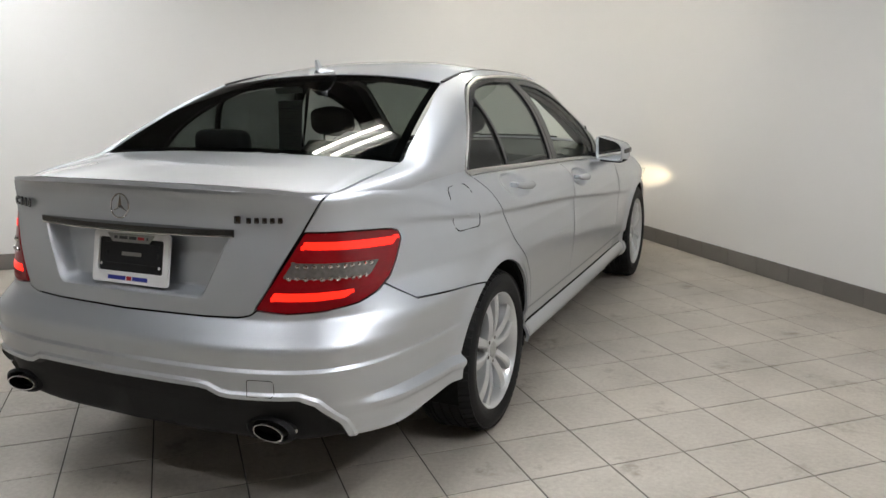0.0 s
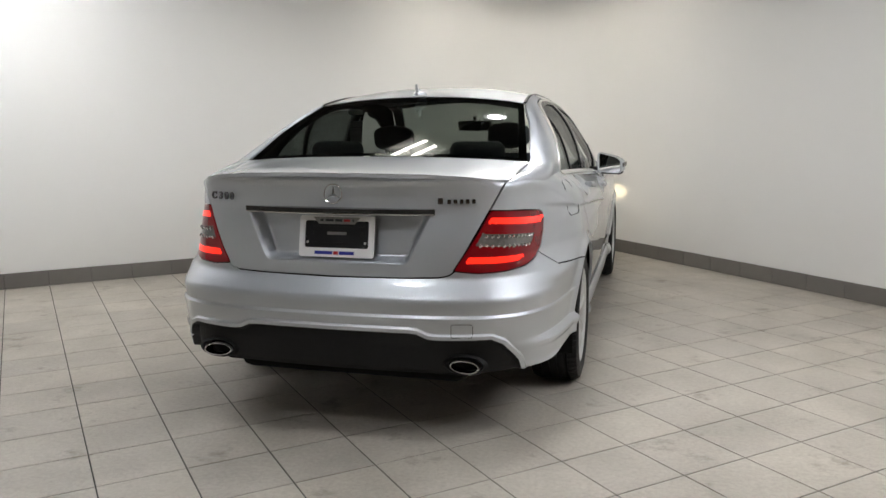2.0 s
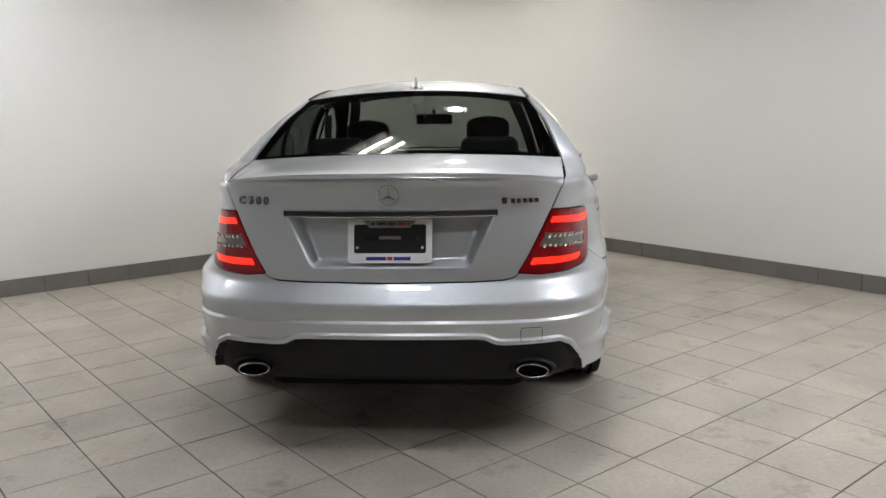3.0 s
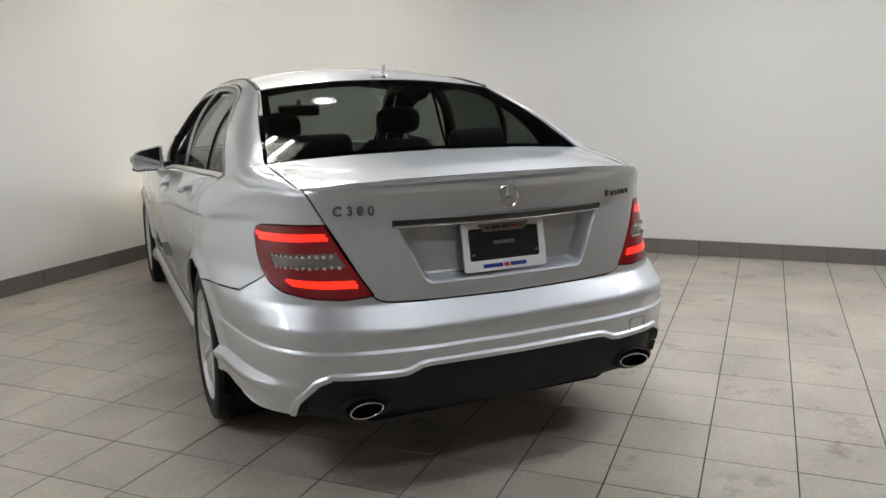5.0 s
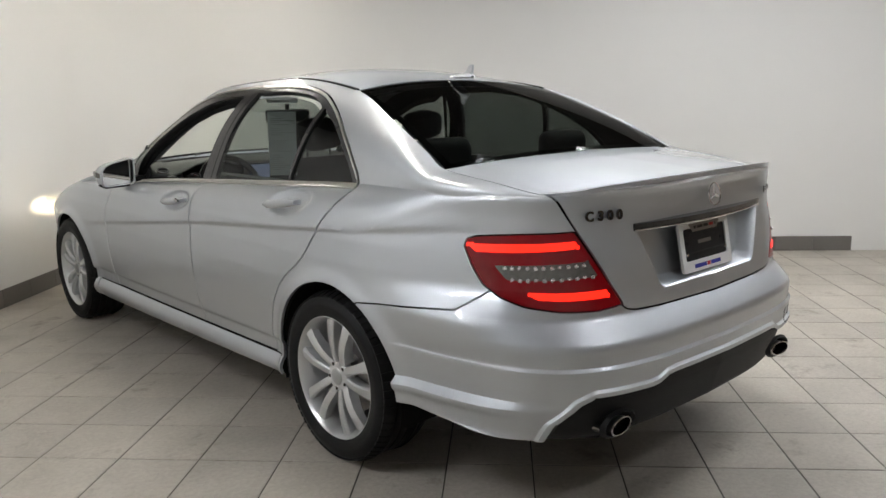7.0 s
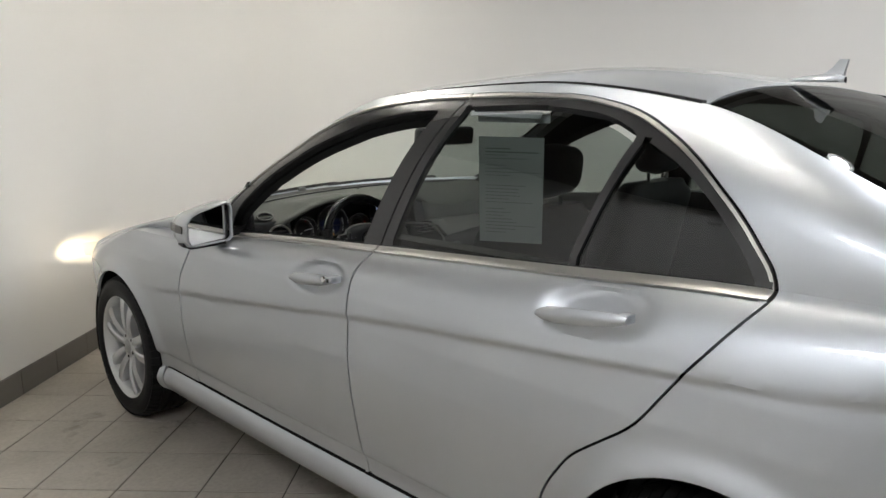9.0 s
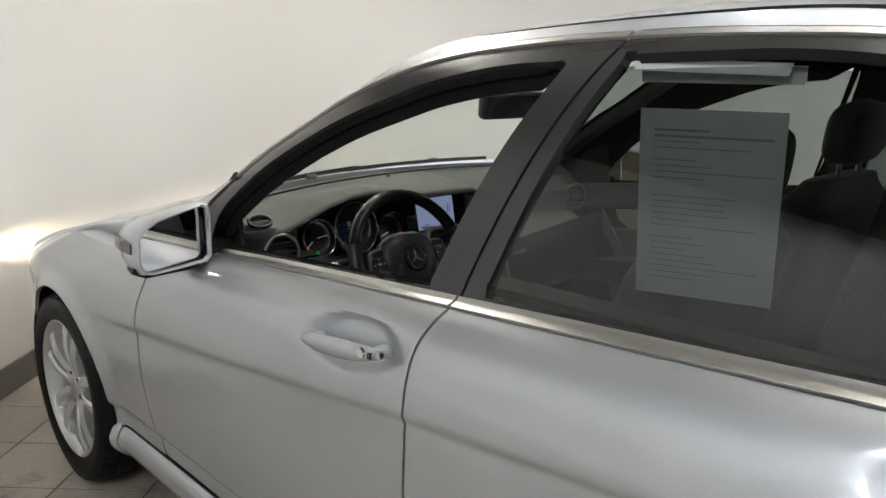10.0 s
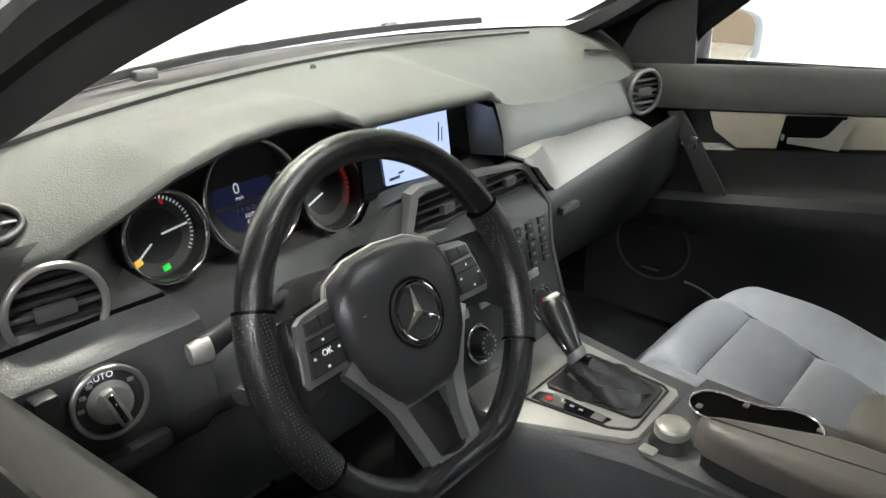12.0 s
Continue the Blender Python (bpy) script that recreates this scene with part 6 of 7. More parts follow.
for x in (-0.062, 0.105):
    kn = part("climate_knob", lathe([(0.0, 0.020), (0.018, 0.019), (0.020, 0.0)], 32), SOFTBLACK, stack, m=pose(x, 1.765, 0.628, 72, 0, 0))
    for k in range(12):
        part("knob_mark", boxed((-0.0012, 0.012, 0.0195), (0.0012, 0.016, 0.0205), m=pose(0, 0, 0, 0, 0, 30 * k)), GREYMARK, kn)
    part("knob_ring", sweep([(0.0275 * math.cos(a), 0.0275 * math.sin(a), 0.003) for a in np.linspace(0, 2 * math.pi, 33)[:-1]], circle2(0.003, 8), closed=True), CHROME, kn, smooth=60)

start = part("start_knob", lathe([(0.0, 0.018), (0.015, 0.018), (0.018, 0.015), (0.018, -0.006)], 28), SOFTBLACK, stack, "round black start button", m=pose(0.057, 1.752, 0.657, 70, 0, 0))
part("ring", sweep([(0.0175 * math.cos(a), 0.0175 * math.sin(a), 0.016) for a in np.linspace(0, 2 * math.pi, 33)[:-1]], circle2(0.0022, 8), closed=True), CHROME, start, smooth=60)
part("mark", boxed((-0.004, -0.002, 0.0180), (0.004, 0.002, 0.0186)), REDGLOW, start)

# tunnel, selector, controller, cup holders, armrest
PLATE_Z = 0.588
TUNNEL = [(0.75, 0.105, 0.012), (1.0, 0.105, 0.012), (1.20, 0.105, 0.012), (1.42, 0.103, 0.010), (1.50, 0.108, 0.006), (1.58, 0.122, 0.0), (1.66, 0.142, -0.006), (1.76, 0.160, -0.004), (1.84, 0.165, 0.0)]
part("console", loft([[(c - w * 1.06, y, 0.30), (c - w, y, 0.52), (c - w + 0.001, y, PLATE_Z - 0.018), (c - w + 0.010, y, PLATE_Z - 0.008), (c + w - 0.010, y, PLATE_Z - 0.008), (c + w - 0.001, y, PLATE_Z - 0.018), (c + w, y, 0.52), (c + w * 1.06, y, 0.30)] for y, w, c in TUNNEL]), DASHMID, car, "black centre console", smooth=40)
plate_pts = [(-0.142, 1.66), (-0.076, 1.514), (-0.064, 1.506), (0.058, 1.506), (0.070, 1.514), (0.090, 1.62), (0.104, 1.70), (0.100, 1.745), (-0.118, 1.745), (-0.146, 1.70)]
console_plate = part("console_plate", prism(plate_pts, PLATE_Z - 0.009, PLATE_Z, 0.003), SATIN, car, "satin plate round the selector")
tray_pts = [(-0.086, 1.668), (-0.072, 1.545), (-0.058, 1.520), (-0.048, 1.517), (0.056, 1.522), (0.064, 1.532), (0.072, 1.655), (0.062, 1.668)]
part("tray_edge", sweep([(x, y, PLATE_Z + 0.001) for x, y in tray_pts], circle2(0.0022, 6), closed=True), SOFTBLACK, console_plate, "black joint round the tray", smooth=40)
gate_pts = [(-0.044, 1.655), (-0.034, 1.530), (-0.026, 1.522), (0.050, 1.527), (0.058, 1.537), (0.062, 1.648), (0.054, 1.660), (-0.036, 1.662)]
part("gate", prism(gate_pts, PLATE_Z, PLATE_Z + 0.005, 0.002), BOOTSKIN, console_plate, "black leather gate")
ind = part("gear_display", prism([(-0.079, 1.660), (-0.072, 1.556), (-0.054, 1.550), (-0.051, 1.640), (-0.060, 1.660)], PLATE_Z, PLATE_Z + 0.002), GLOSSBLACK, console_plate, "black gear display with a lit red letter")
part("lit_letter", boxed((-0.0045, -0.005, 0), (0.0045, 0.005, 0.0006), m=pose(-0.066, 1.640, PLATE_Z + 0.0021)), REDGLOW, ind)
for k in range(3):
    part("gear_letter", boxed((-0.002, -0.003, 0), (0.002, 0.003, 0.0005), m=pose(-0.062, 1.620 - 0.014 * k, PLATE_Z + 0.0021)), GREYMARK, ind)
part("console_key", boxed((-0.070, 1.556, PLATE_Z + 0.002), (-0.056, 1.574, PLATE_Z + 0.004), 0.001), DARKSATIN, console_plate)


def boot_rows():
    """Leather gaiter with folds, wide at the gate and narrow at the collar."""
    rows = []
    for i, (rx, ry, x, y, z) in enumerate(((0.049, 0.064, 0.008, 1.592, 0.592), (0.047, 0.060, 0.007, 1.593, 0.599), (0.041, 0.052, 0.004, 1.596, 0.607), (0.034, 0.043, 0.000, 1.601, 0.613), (0.029, 0.034, -0.005, 1.608, 0.619), (0.022, 0.025, -0.011, 1.616, 0.626), (0.016, 0.016, -0.018, 1.624, 0.637))):
        rows.append([(x + rx * (1 + 0.10 * math.sin(5 * a + i)) * math.cos(a), y + ry * (1 + 0.10 * math.sin(5 * a + i)) * math.sin(a), z + 0.005 * math.sin(4 * a + 2 * i)) for a in np.linspace(0, 2 * math.pi, 41)[:-1]])
    return rows


part("boot", loft(boot_rows(), closed=True), BOOTSKIN, car, "creased dark leather selector gaiter", smooth=60)
LEVER = [(0.0125, -0.018, 1.626, 0.636), (0.0140, -0.017, 1.633, 0.645), (0.0165, -0.014, 1.643, 0.655), (0.0205, -0.009, 1.655, 0.666), (0.0235, -0.004, 1.668, 0.677), (0.0240, 0.001, 1.680, 0.687), (0.0225, 0.004, 1.689, 0.694), (0.0160, 0.006, 1.695, 0.698), (0.0, 0.007, 1.696, 0.699)]


def lever_rows(rows):
    return [[(x + r * math.cos(a), y - r * 0.62 * math.sin(a), z + r * 0.76 * math.sin(a)) for a in np.linspace(0, 2 * math.pi, 25)[:-1]] for r, x, y, z in rows]


sel = part("selector_lever", loft(lever_rows(LEVER), closed=True), WHEELSKIN, car, "black gear selector lever", smooth=60)
part("collar", loft(lever_rows(((0.0145, -0.0185, 1.625, 0.635), (0.0155, -0.018, 1.628, 0.639), (0.0155, -0.0175, 1.631, 0.643), (0.0145, -0.017, 1.633, 0.646))), closed=True), DARKSATIN, sel, "dark satin collar", smooth=50)
part("bright_edge", sweep([(x - r * 0.93, y - 0.003, z - 0.003) for r, x, y, z in LEVER[2:6]], circle2(0.0020, 8)), CHROME, sel, "chrome strip down the side", smooth=60)
cap = part("cap", lathe([(0.0, 0.0045), (0.010, 0.004), (0.0135, 0.001), (0.014, -0.004)], 28), TRIMCHROME, sel, "bright cap with a dark mark", m=pose(0.002, 1.687, 0.704, -38, 0, 0))
part("mark", boxed((-0.004, -0.002, 0.0042), (0.004, 0.002, 0.0052)), INK, cap)
part("controller_panel", prism([(-0.094, 1.30), (-0.090, 1.485), (-0.080, 1.500), (0.045, 1.502), (0.130, 1.495), (0.122, 1.30)], PLATE_Z - 0.012, PLATE_Z - 0.003, 0.003), DASHMID, car, "dark panel round controller and cup holders")
ctl = part("controller", lathe([(0.0, 0.0255), (0.0205, 0.0255), (0.0225, 0.023), (0.0225, 0.0125), (0.021, 0.011)], 40), TRIMCHROME, car, "round satin controller knob", m=pose(-0.047, 1.470, PLATE_Z + 0.002))
part("cap", lathe([(0.0, 0.0275), (0.0165, 0.0272), (0.0195, 0.0255)], 32), material("knob_top", (0.42, 0.40, 0.36), 0.35, metal=0.5, noise_scale=60, spread=0.05), ctl)
part("base", lathe([(0.0205, 0.0125), (0.0215, 0.006), (0.0255, 0.001), (0.028, -0.006)], 40), SHADEDBLACK, ctl, "black base")
part("controller_key", boxed((-0.088, 1.474, PLATE_Z - 0.003), (-0.070, 1.496, PLATE_Z + 0.001), 0.002), SATIN, car)
cup_pts = [(0.066 + 0.035 * math.cos(a), 1.456 + 0.036 * math.sin(a)) for a in np.linspace(-0.35, math.pi + 0.75, 24)] + [(0.084 + 0.038 * math.cos(a), 1.362 + 0.040 * math.sin(a)) for a in np.linspace(math.pi - 0.75, 2 * math.pi + 0.95, 24)]
holder = part("cup_holder", sweep([(x, y, PLATE_Z) for x, y in cup_pts], circle2(0.0024, 8), closed=True), CHROME, car, "bright rim of a double cup holder", smooth=60)
# no depth here: the wells' inner shade is a flat black plate
part("well", prism(cup_pts, PLATE_Z - 0.004, PLATE_Z - 0.002), SHUT, holder, "flat black sheet for the shade in the wells")
for x, y in ((0.052, 1.474), (0.094, 1.425), (0.100, 1.330)):
    part("spring_tab", boxed((x - 0.005, y - 0.004, PLATE_Z - 0.002), (x + 0.005, y + 0.004, PLATE_Z + 0.001), 0.0015), STEEL, holder)
ARM_L = [(-0.086, 0.93), (-0.088, 1.36), (-0.080, 1.415), (-0.068, 1.434), (-0.054, 1.436), (-0.040, 1.415), (0.006, 1.300), (0.010, 1.27), (0.010, 0.93)]
ARM_R = [(0.015, 0.93), (0.015, 1.272), (0.026, 1.294), (0.105, 1.296), (0.122, 1.28), (0.124, 0.93)]
arm = part("armrest", prism(ARM_L, 0.612, 0.654, 0.016, segs=4), ARMREST, car, "padded grey-brown armrest lid", smooth=60)
part("armrest_lip", prism([(x * 0.96, y - 0.010) for x, y in ARM_L], PLATE_Z - 0.002, 0.616, 0.005), SOFTBLACK, arm)
arm = part("armrest", prism(ARM_R, 0.612, 0.662, 0.016, segs=4), ARMREST, car, "padded grey-brown armrest lid", smooth=60)
part("armrest_lip", prism([(x, y - 0.008) for x, y in ARM_R], PLATE_Z - 0.002, 0.616, 0.005), SOFTBLACK, arm)

# steering wheel
steer = new("steering_wheel")
steer.parent = car
steer.matrix_basis = pose(-0.3645, 1.650, 0.8407, 65, 0, 0)
tagged(steer, "black leather sports steering wheel with satin spokes")


def rim_point(a):
    r = 0.169
    x, y = r * math.cos(a), r * math.sin(a)
    return Vector((x, max(y, -0.158), 0.022))


PERFORATED = material("perforated_leather", (0.018, 0.018, 0.019), 0.38)
pnt = PERFORATED.node_tree
cells, holes, dents = pnt.nodes.new("ShaderNodeTexVoronoi"), pnt.nodes.new("ShaderNodeMapRange"), pnt.nodes.new("ShaderNodeBump")
cells.inputs["Scale"].default_value, cells.inputs["Randomness"].default_value = 300.0, 0.15
holes.inputs[1].default_value, holes.inputs[2].default_value = 0.16, 0.26
dents.inputs["Strength"].default_value, dents.inputs["Distance"].default_value = 1.0, 0.002
pnt.links.new(pnt.nodes["Texture Coordinate"].outputs["Object"], cells.inputs["Vector"])
pnt.links.new(cells.outputs["Distance"], holes.inputs[0])
pnt.links.new(holes.outputs[0], dents.inputs["Height"])
# holes painted paler for the light caught on their edges
hole_glints = pnt.nodes.new("ShaderNodeMix")
hole_glints.data_type = "RGBA"
hole_glints.inputs[6].default_value, hole_glints.inputs[7].default_value = (0.15, 0.15, 0.15, 1), (0.017, 0.017, 0.018, 1)
pnt.links.new(holes.outputs[0], hole_glints.inputs[0])
pnt.links.new(hole_glints.outputs[2], pnt.nodes["Principled BSDF"].inputs["Base Color"])
pnt.links.new(dents.outputs[0], pnt.nodes["Principled BSDF"].inputs["Normal"])
rim_pts = [rim_point(a) for a in np.linspace(0, 2 * math.pi, 97)[:-1]]
part("rim", sweep(rim_pts, circle2(0.0165, 14, 0.92, 1.05), closed=True), WHEELSKIN, steer, "smooth black leather rim", smooth=60)
for a0, a1 in ((158, 212), (-32, 22)):
    pts = [rim_point(radians(a)) for a in np.linspace(a0, a1, 26)]
    part("thumb_grip", sweep(pts, circle2(0.0177, 14, 1.0, 1.06)), PERFORATED, steer, "perforated leather grip", smooth=60)
    for a in (a0, a1):
        p, q = rim_point(radians(a)), rim_point(radians(a + 1.0))
        part("seam", sweep([p, q], circle2(0.0180, 14, 1.0, 1.06)), SHUT, steer)
pad_out = [(0.93 * x_, 0.95 * y_) for x_, y_ in [(-0.088, 0.030), (-0.075, 0.058), (-0.045, 0.071), (0.0, 0.075), (0.045, 0.071), (0.075, 0.058), (0.088, 0.030), (0.086, -0.01), (0.074, -0.045), (0.048, -0.078), (0.030, -0.088), (-0.030, -0.088), (-0.048, -0.078), (-0.074, -0.045), (-0.086, -0.01)]]


def dome(outline, levels):
    rows = [[(x * k, y * k, z) for x, y in outline] for k, z in levels]
    bm = loft(rows, closed=True)
    bm.faces.new([v for v in bm.verts][-len(outline):])
    return bm


part("airbag_pad", dome(pad_out, ((1.0, -0.012), (1.0, 0.012), (0.97, 0.022), (0.88, 0.030), (0.6, 0.036), (0.3, 0.038))), SOFTBLACK, steer, "soft black centre pad", smooth=60)
part("pad_ring", sweep([(x * 1.02, y * 1.02, 0.008) for x, y in pad_out], circle2(0.003, 6), closed=True), SATIN, steer, "satin edge", smooth=60)
part("emblem_dish", lathe([(0.0, 0.030), (0.030, 0.036), (0.0345, 0.0395), (0.036, 0.036)], 36), GLOSSBLACK, steer)
part("emblem", ring_mark(0.0285, 0.0022, 0.006), CHROME, steer, "chrome ring with three arms", m=pose(0, 0, 0.040), smooth=30)
for s in (-1, 1):
    # side spokes with key panels
    part("spoke", loft([[(s * 0.072, 0.048, 0.004), (s * 0.11, 0.044, 0.004), (s * 0.160, 0.042, 0.016)], [(s * 0.074, 0.010, 0.010), (s * 0.12, 0.008, 0.012), (s * 0.164, 0.0, 0.022)], [(s * 0.078, -0.026, 0.008), (s * 0.125, -0.034, 0.010), (s * 0.156, -0.060, 0.018)]]), WHEELSKIN, steer, "black leather spoke", smooth=60)
    part("key_bezel", prism([(s * 0.078, 0.046), (s * 0.112, 0.041), (s * 0.120, 0.036), (s * 0.132, -0.014), (s * 0.128, -0.021), (s * 0.080, -0.019)], 0.010, 0.0175, 0.003), SPOKESATIN, steer, "satin key bezel")
    kp = part("key_panel", prism([(s * 0.083, 0.021), (s * 0.117, 0.020), (s * 0.125, -0.013), (s * 0.084, -0.012)], 0.016, 0.0225, 0.002), SOFTBLACK, steer, "black thumb keys")
    for a_, b_ in ((0.083, 0.0965), (0.0985, 0.113)):
        part("key", prism([(s * a_, 0.0385 - 0.1 * (a_ - 0.083)), (s * b_, 0.0385 - 0.1 * (b_ - 0.083)), (s * (b_ + 0.002), 0.024), (s * a_, 0.024)], 0.016, 0.0220, 0.0015), SOFTBLACK, steer)
    for mx, my in ((0.102, 0.016), (0.105, -0.008), (0.088, 0.004), (0.117, 0.003)):
        part("key_mark", boxed((-0.0013, -0.0011, 0), (0.0013, 0.0011, 0.0006), m=pose(s * mx, my, 0.0224)), WHITEGLOW, kp)
    part("key_groove", boxed((-0.018, -0.0004, 0), (0.018, 0.0004, 0.0005), m=pose(s * 0.102, 0.0105, 0.0224)), SHUT, kp)
    # lower spokes
    part("lower_spoke", sweep([(s * 0.082, -0.020, 0.010), (s * 0.060, -0.052, 0.012), (s * 0.044, -0.080, 0.012), (s * 0.034, -0.115, 0.014), (s * 0.028, -0.152, 0.022)], [(-0.0095, -0.006), (0.0095, -0.006), (0.008, 0.006), (-0.006, 0.008)], up=(0, 0, 1)), SPOKESATIN, steer, "satin lower spoke", smooth=30)
letters("key_text", "OK", 0.008, 0.0003, pose(-0.102, 0.0045, 0.0228), WHITEGLOW, steer)
part("lower_bridge", sweep([(-0.030, -0.150, 0.024), (0.0, -0.152, 0.026), (0.030, -0.150, 0.024)], [(-0.008, -0.005), (0.008, -0.005), (0.007, 0.006), (-0.007, 0.006)]), SPOKESATIN, steer)
part("pad_mark", boxed((-0.008, -0.004, 0), (0.008, -0.0025, 0.0006), m=pose(-0.052, 0.022, 0.0335)), DARKSATIN, steer)
part("column", lathe([(0.075, -0.02), (0.062, -0.05), (0.058, -0.14), (0.0, -0.14)], 32), SOFTBLACK, steer, "black column shroud", smooth=60)
st = part("stalk", sweep([(-0.395, 1.775, 0.835), (-0.44, 1.762, 0.838), (-0.485, 1.752, 0.840), (-0.520, 1.744, 0.838)], lambda t: circle2(0.007 + 0.006 * t, 12)), SOFTBLACK, car, "black stalk", smooth=60)
part("stalk_tip", lathe([(0.0, 0.012), (0.010, 0.010), (0.0125, 0.0), (0.0125, -0.01)], 20, pose(-0.524, 1.742, 0.838, 0, -90, -12)), SATIN, st, "satin end cap")
part("stalk", sweep([(-0.40, 1.79, 0.765), (-0.44, 1.775, 0.758), (-0.472, 1.762, 0.752)], lambda t: circle2(0.006 + 0.006 * t, 12)), DASHMID, car, "short grey stalk", smooth=60)
# pedals
for x, w, h, y, z, mat in ((-0.450, 0.050, 0.022, 2.05, 0.492, STEEL), (-0.312, 0.036, 0.075, 2.05, 0.440, DARKSATIN), (-0.205, 0.022, 0.070, 2.10, 0.38, DARKSATIN)):
    pd = part("pedal", boxed((-w, -0.006, -h), (w, 0.006, h), 0.003), mat, car, "steel pedal with dark rubber studs", m=pose(x, y, z, -35, 0, 0))
    nx, nz = max(2, int(w / 0.0095)), max(1, int(h / 0.013))
    for i in range(nx):
        for j in range(nz):
            part("stud", lathe([(0.0, 0.004), (0.0058, 0.004), (0.0064, 0.0)], 10, pose((i - (nx - 1) / 2) * 2 * w / (nx + 0.4), -0.006, (j - (nz - 1) / 2) * 2 * h / (nz + 0.4), 90, 0, 0)), SHUT, pd)


# seats
def seat(x, dy=0.0, dz=0.0):
    s = new("front_seat")
    s.parent = car
    s.matrix_basis = pose(x, dy, dz)
    tagged(s, "grey-blue leather front seat")

    def lift(u, t):
        """Height of the cushion over its base line."""
        y = 1.02 + 0.685 * t
        bol = 0.056 * float(smooth01(0.57, 0.80, abs(u))) * (1 - 0.8 * float(smooth01(0.55, 0.9, t))) - 0.20 * float(smooth01(0.84, 1.0, abs(u))) ** 1.6
        roll = -0.20 * float(smooth01(0.80, 1.06, t + 0.07 * abs(u) ** 3)) ** 1.5
        puff = 0.020 * abs(math.sin(math.pi * (y - 1.185) / 0.12)) ** 0.55 * (1 - 0.6 * float(smooth01(0.45, 0.58, abs(u)))) if abs(u) < 0.58 else 0.008
        return 0.350 + 0.212 * t + bol + roll + puff - 0.010 * math.exp(-((abs(u) - 0.58) / 0.020) ** 2)

    def pad(w0, y0, y1, ny=120, nx=90):
        return loft([[(w0 * (-1 + 2 * j / nx), y0 + (y1 - y0) * i / ny, lift(-1 + 2 * j / nx, i / ny)) for j in range(nx + 1)] for i in range(ny + 1)])
    part("cushion", pad(0.225, 1.02, 1.705), LEATHER, s, "seamed leather cushion", smooth=60)
    for y in (1.305, 1.425, 1.545):
        part("seam", sweep([(0.225 * u, y, lift(u, (y - 1.02) / 0.685) + 0.0008) for u in np.linspace(-0.57, 0.57, 18)], circle2(0.0022, 5)), LEATHERDARK, s, "dark seam")
    for u in (-0.58, 0.58):
        part("seam", sweep([(0.225 * u, 1.02 + 0.685 * t, lift(u, t) + 0.001) for t in np.linspace(0.1, 0.95, 30)], circle2(0.0022, 5)), LEATHERDARK, s, "dark seam")
    part("cushion_side", boxed((-0.20, 1.02, 0.30), (0.20, 1.62, 0.35), 0.02), LEATHERDARK, s)
    rows = []
    for i in range(25):
        t = i / 24
        z = 0.50 + 0.55 * t
        yb = 1.06 - 0.17 * t
        w = 0.255 - 0.045 * t ** 2 - 0.05 * float(smooth01(0.9, 1, t))
        loopr = []
        for k in range(28):
            a = 2 * math.pi * k / 28
            c, sn = math.cos(a), math.sin(a)
            u = math.copysign(abs(c) ** 0.6, c)
            v = math.copysign(abs(sn) ** 0.6, sn)
            dep = (0.062 + 0.02 * abs(u) ** 3) * (1 - 0.45 * float(smooth01(0.88, 1, t)))
            loopr.append((w * u, yb + dep * v, z))
        rows.append(loopr)
    bk = loft(rows, closed=True)
    bk.verts.ensure_lookup_table()
    bk.faces.new(bk.verts[-28:])
    bmesh.ops.recalc_face_normals(bk, faces=bk.faces)
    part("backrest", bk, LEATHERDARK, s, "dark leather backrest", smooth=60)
    hr = []
    for i in range(13):
        t = i / 12
        z = 1.075 + 0.155 * t
        k = math.sqrt(max(0.02, 1 - (2 * t - 1) ** 4))
        hr.append([(0.125 * k * math.copysign(abs(math.cos(a)) ** 0.6, math.cos(a)), 0.875 - 0.02 * t + 0.045 * k * math.copysign(abs(math.sin(a)) ** 0.7, math.sin(a)), z) for a in np.linspace(0, 2 * math.pi, 25)[:-1]])
    hb = loft(hr, closed=True)
    hb.verts.ensure_lookup_table()
    hb.faces.new(hb.verts[-24:])
    bmesh.ops.recalc_face_normals(hb, faces=hb.faces)
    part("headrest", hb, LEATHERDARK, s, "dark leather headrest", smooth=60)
    for sx in (-1, 1):
        part("headrest_post", lathe([(0.006, 1.02), (0.006, 1.10)], 10, pose(sx * 0.06, 0.875, 0)), CHROME, s)
    return s


seat(0.345, 0.0, 0.010)
seat(-0.345, -0.07, -0.005)
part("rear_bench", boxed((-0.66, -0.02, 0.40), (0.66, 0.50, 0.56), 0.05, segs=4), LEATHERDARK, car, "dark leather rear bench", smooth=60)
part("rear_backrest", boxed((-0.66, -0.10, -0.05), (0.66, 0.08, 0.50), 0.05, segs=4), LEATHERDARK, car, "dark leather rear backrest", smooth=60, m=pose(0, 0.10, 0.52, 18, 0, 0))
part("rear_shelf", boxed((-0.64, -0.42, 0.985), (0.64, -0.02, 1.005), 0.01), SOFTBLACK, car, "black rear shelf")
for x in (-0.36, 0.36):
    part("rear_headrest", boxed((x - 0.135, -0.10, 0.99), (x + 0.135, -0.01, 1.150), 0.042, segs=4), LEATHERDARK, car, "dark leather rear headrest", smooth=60)


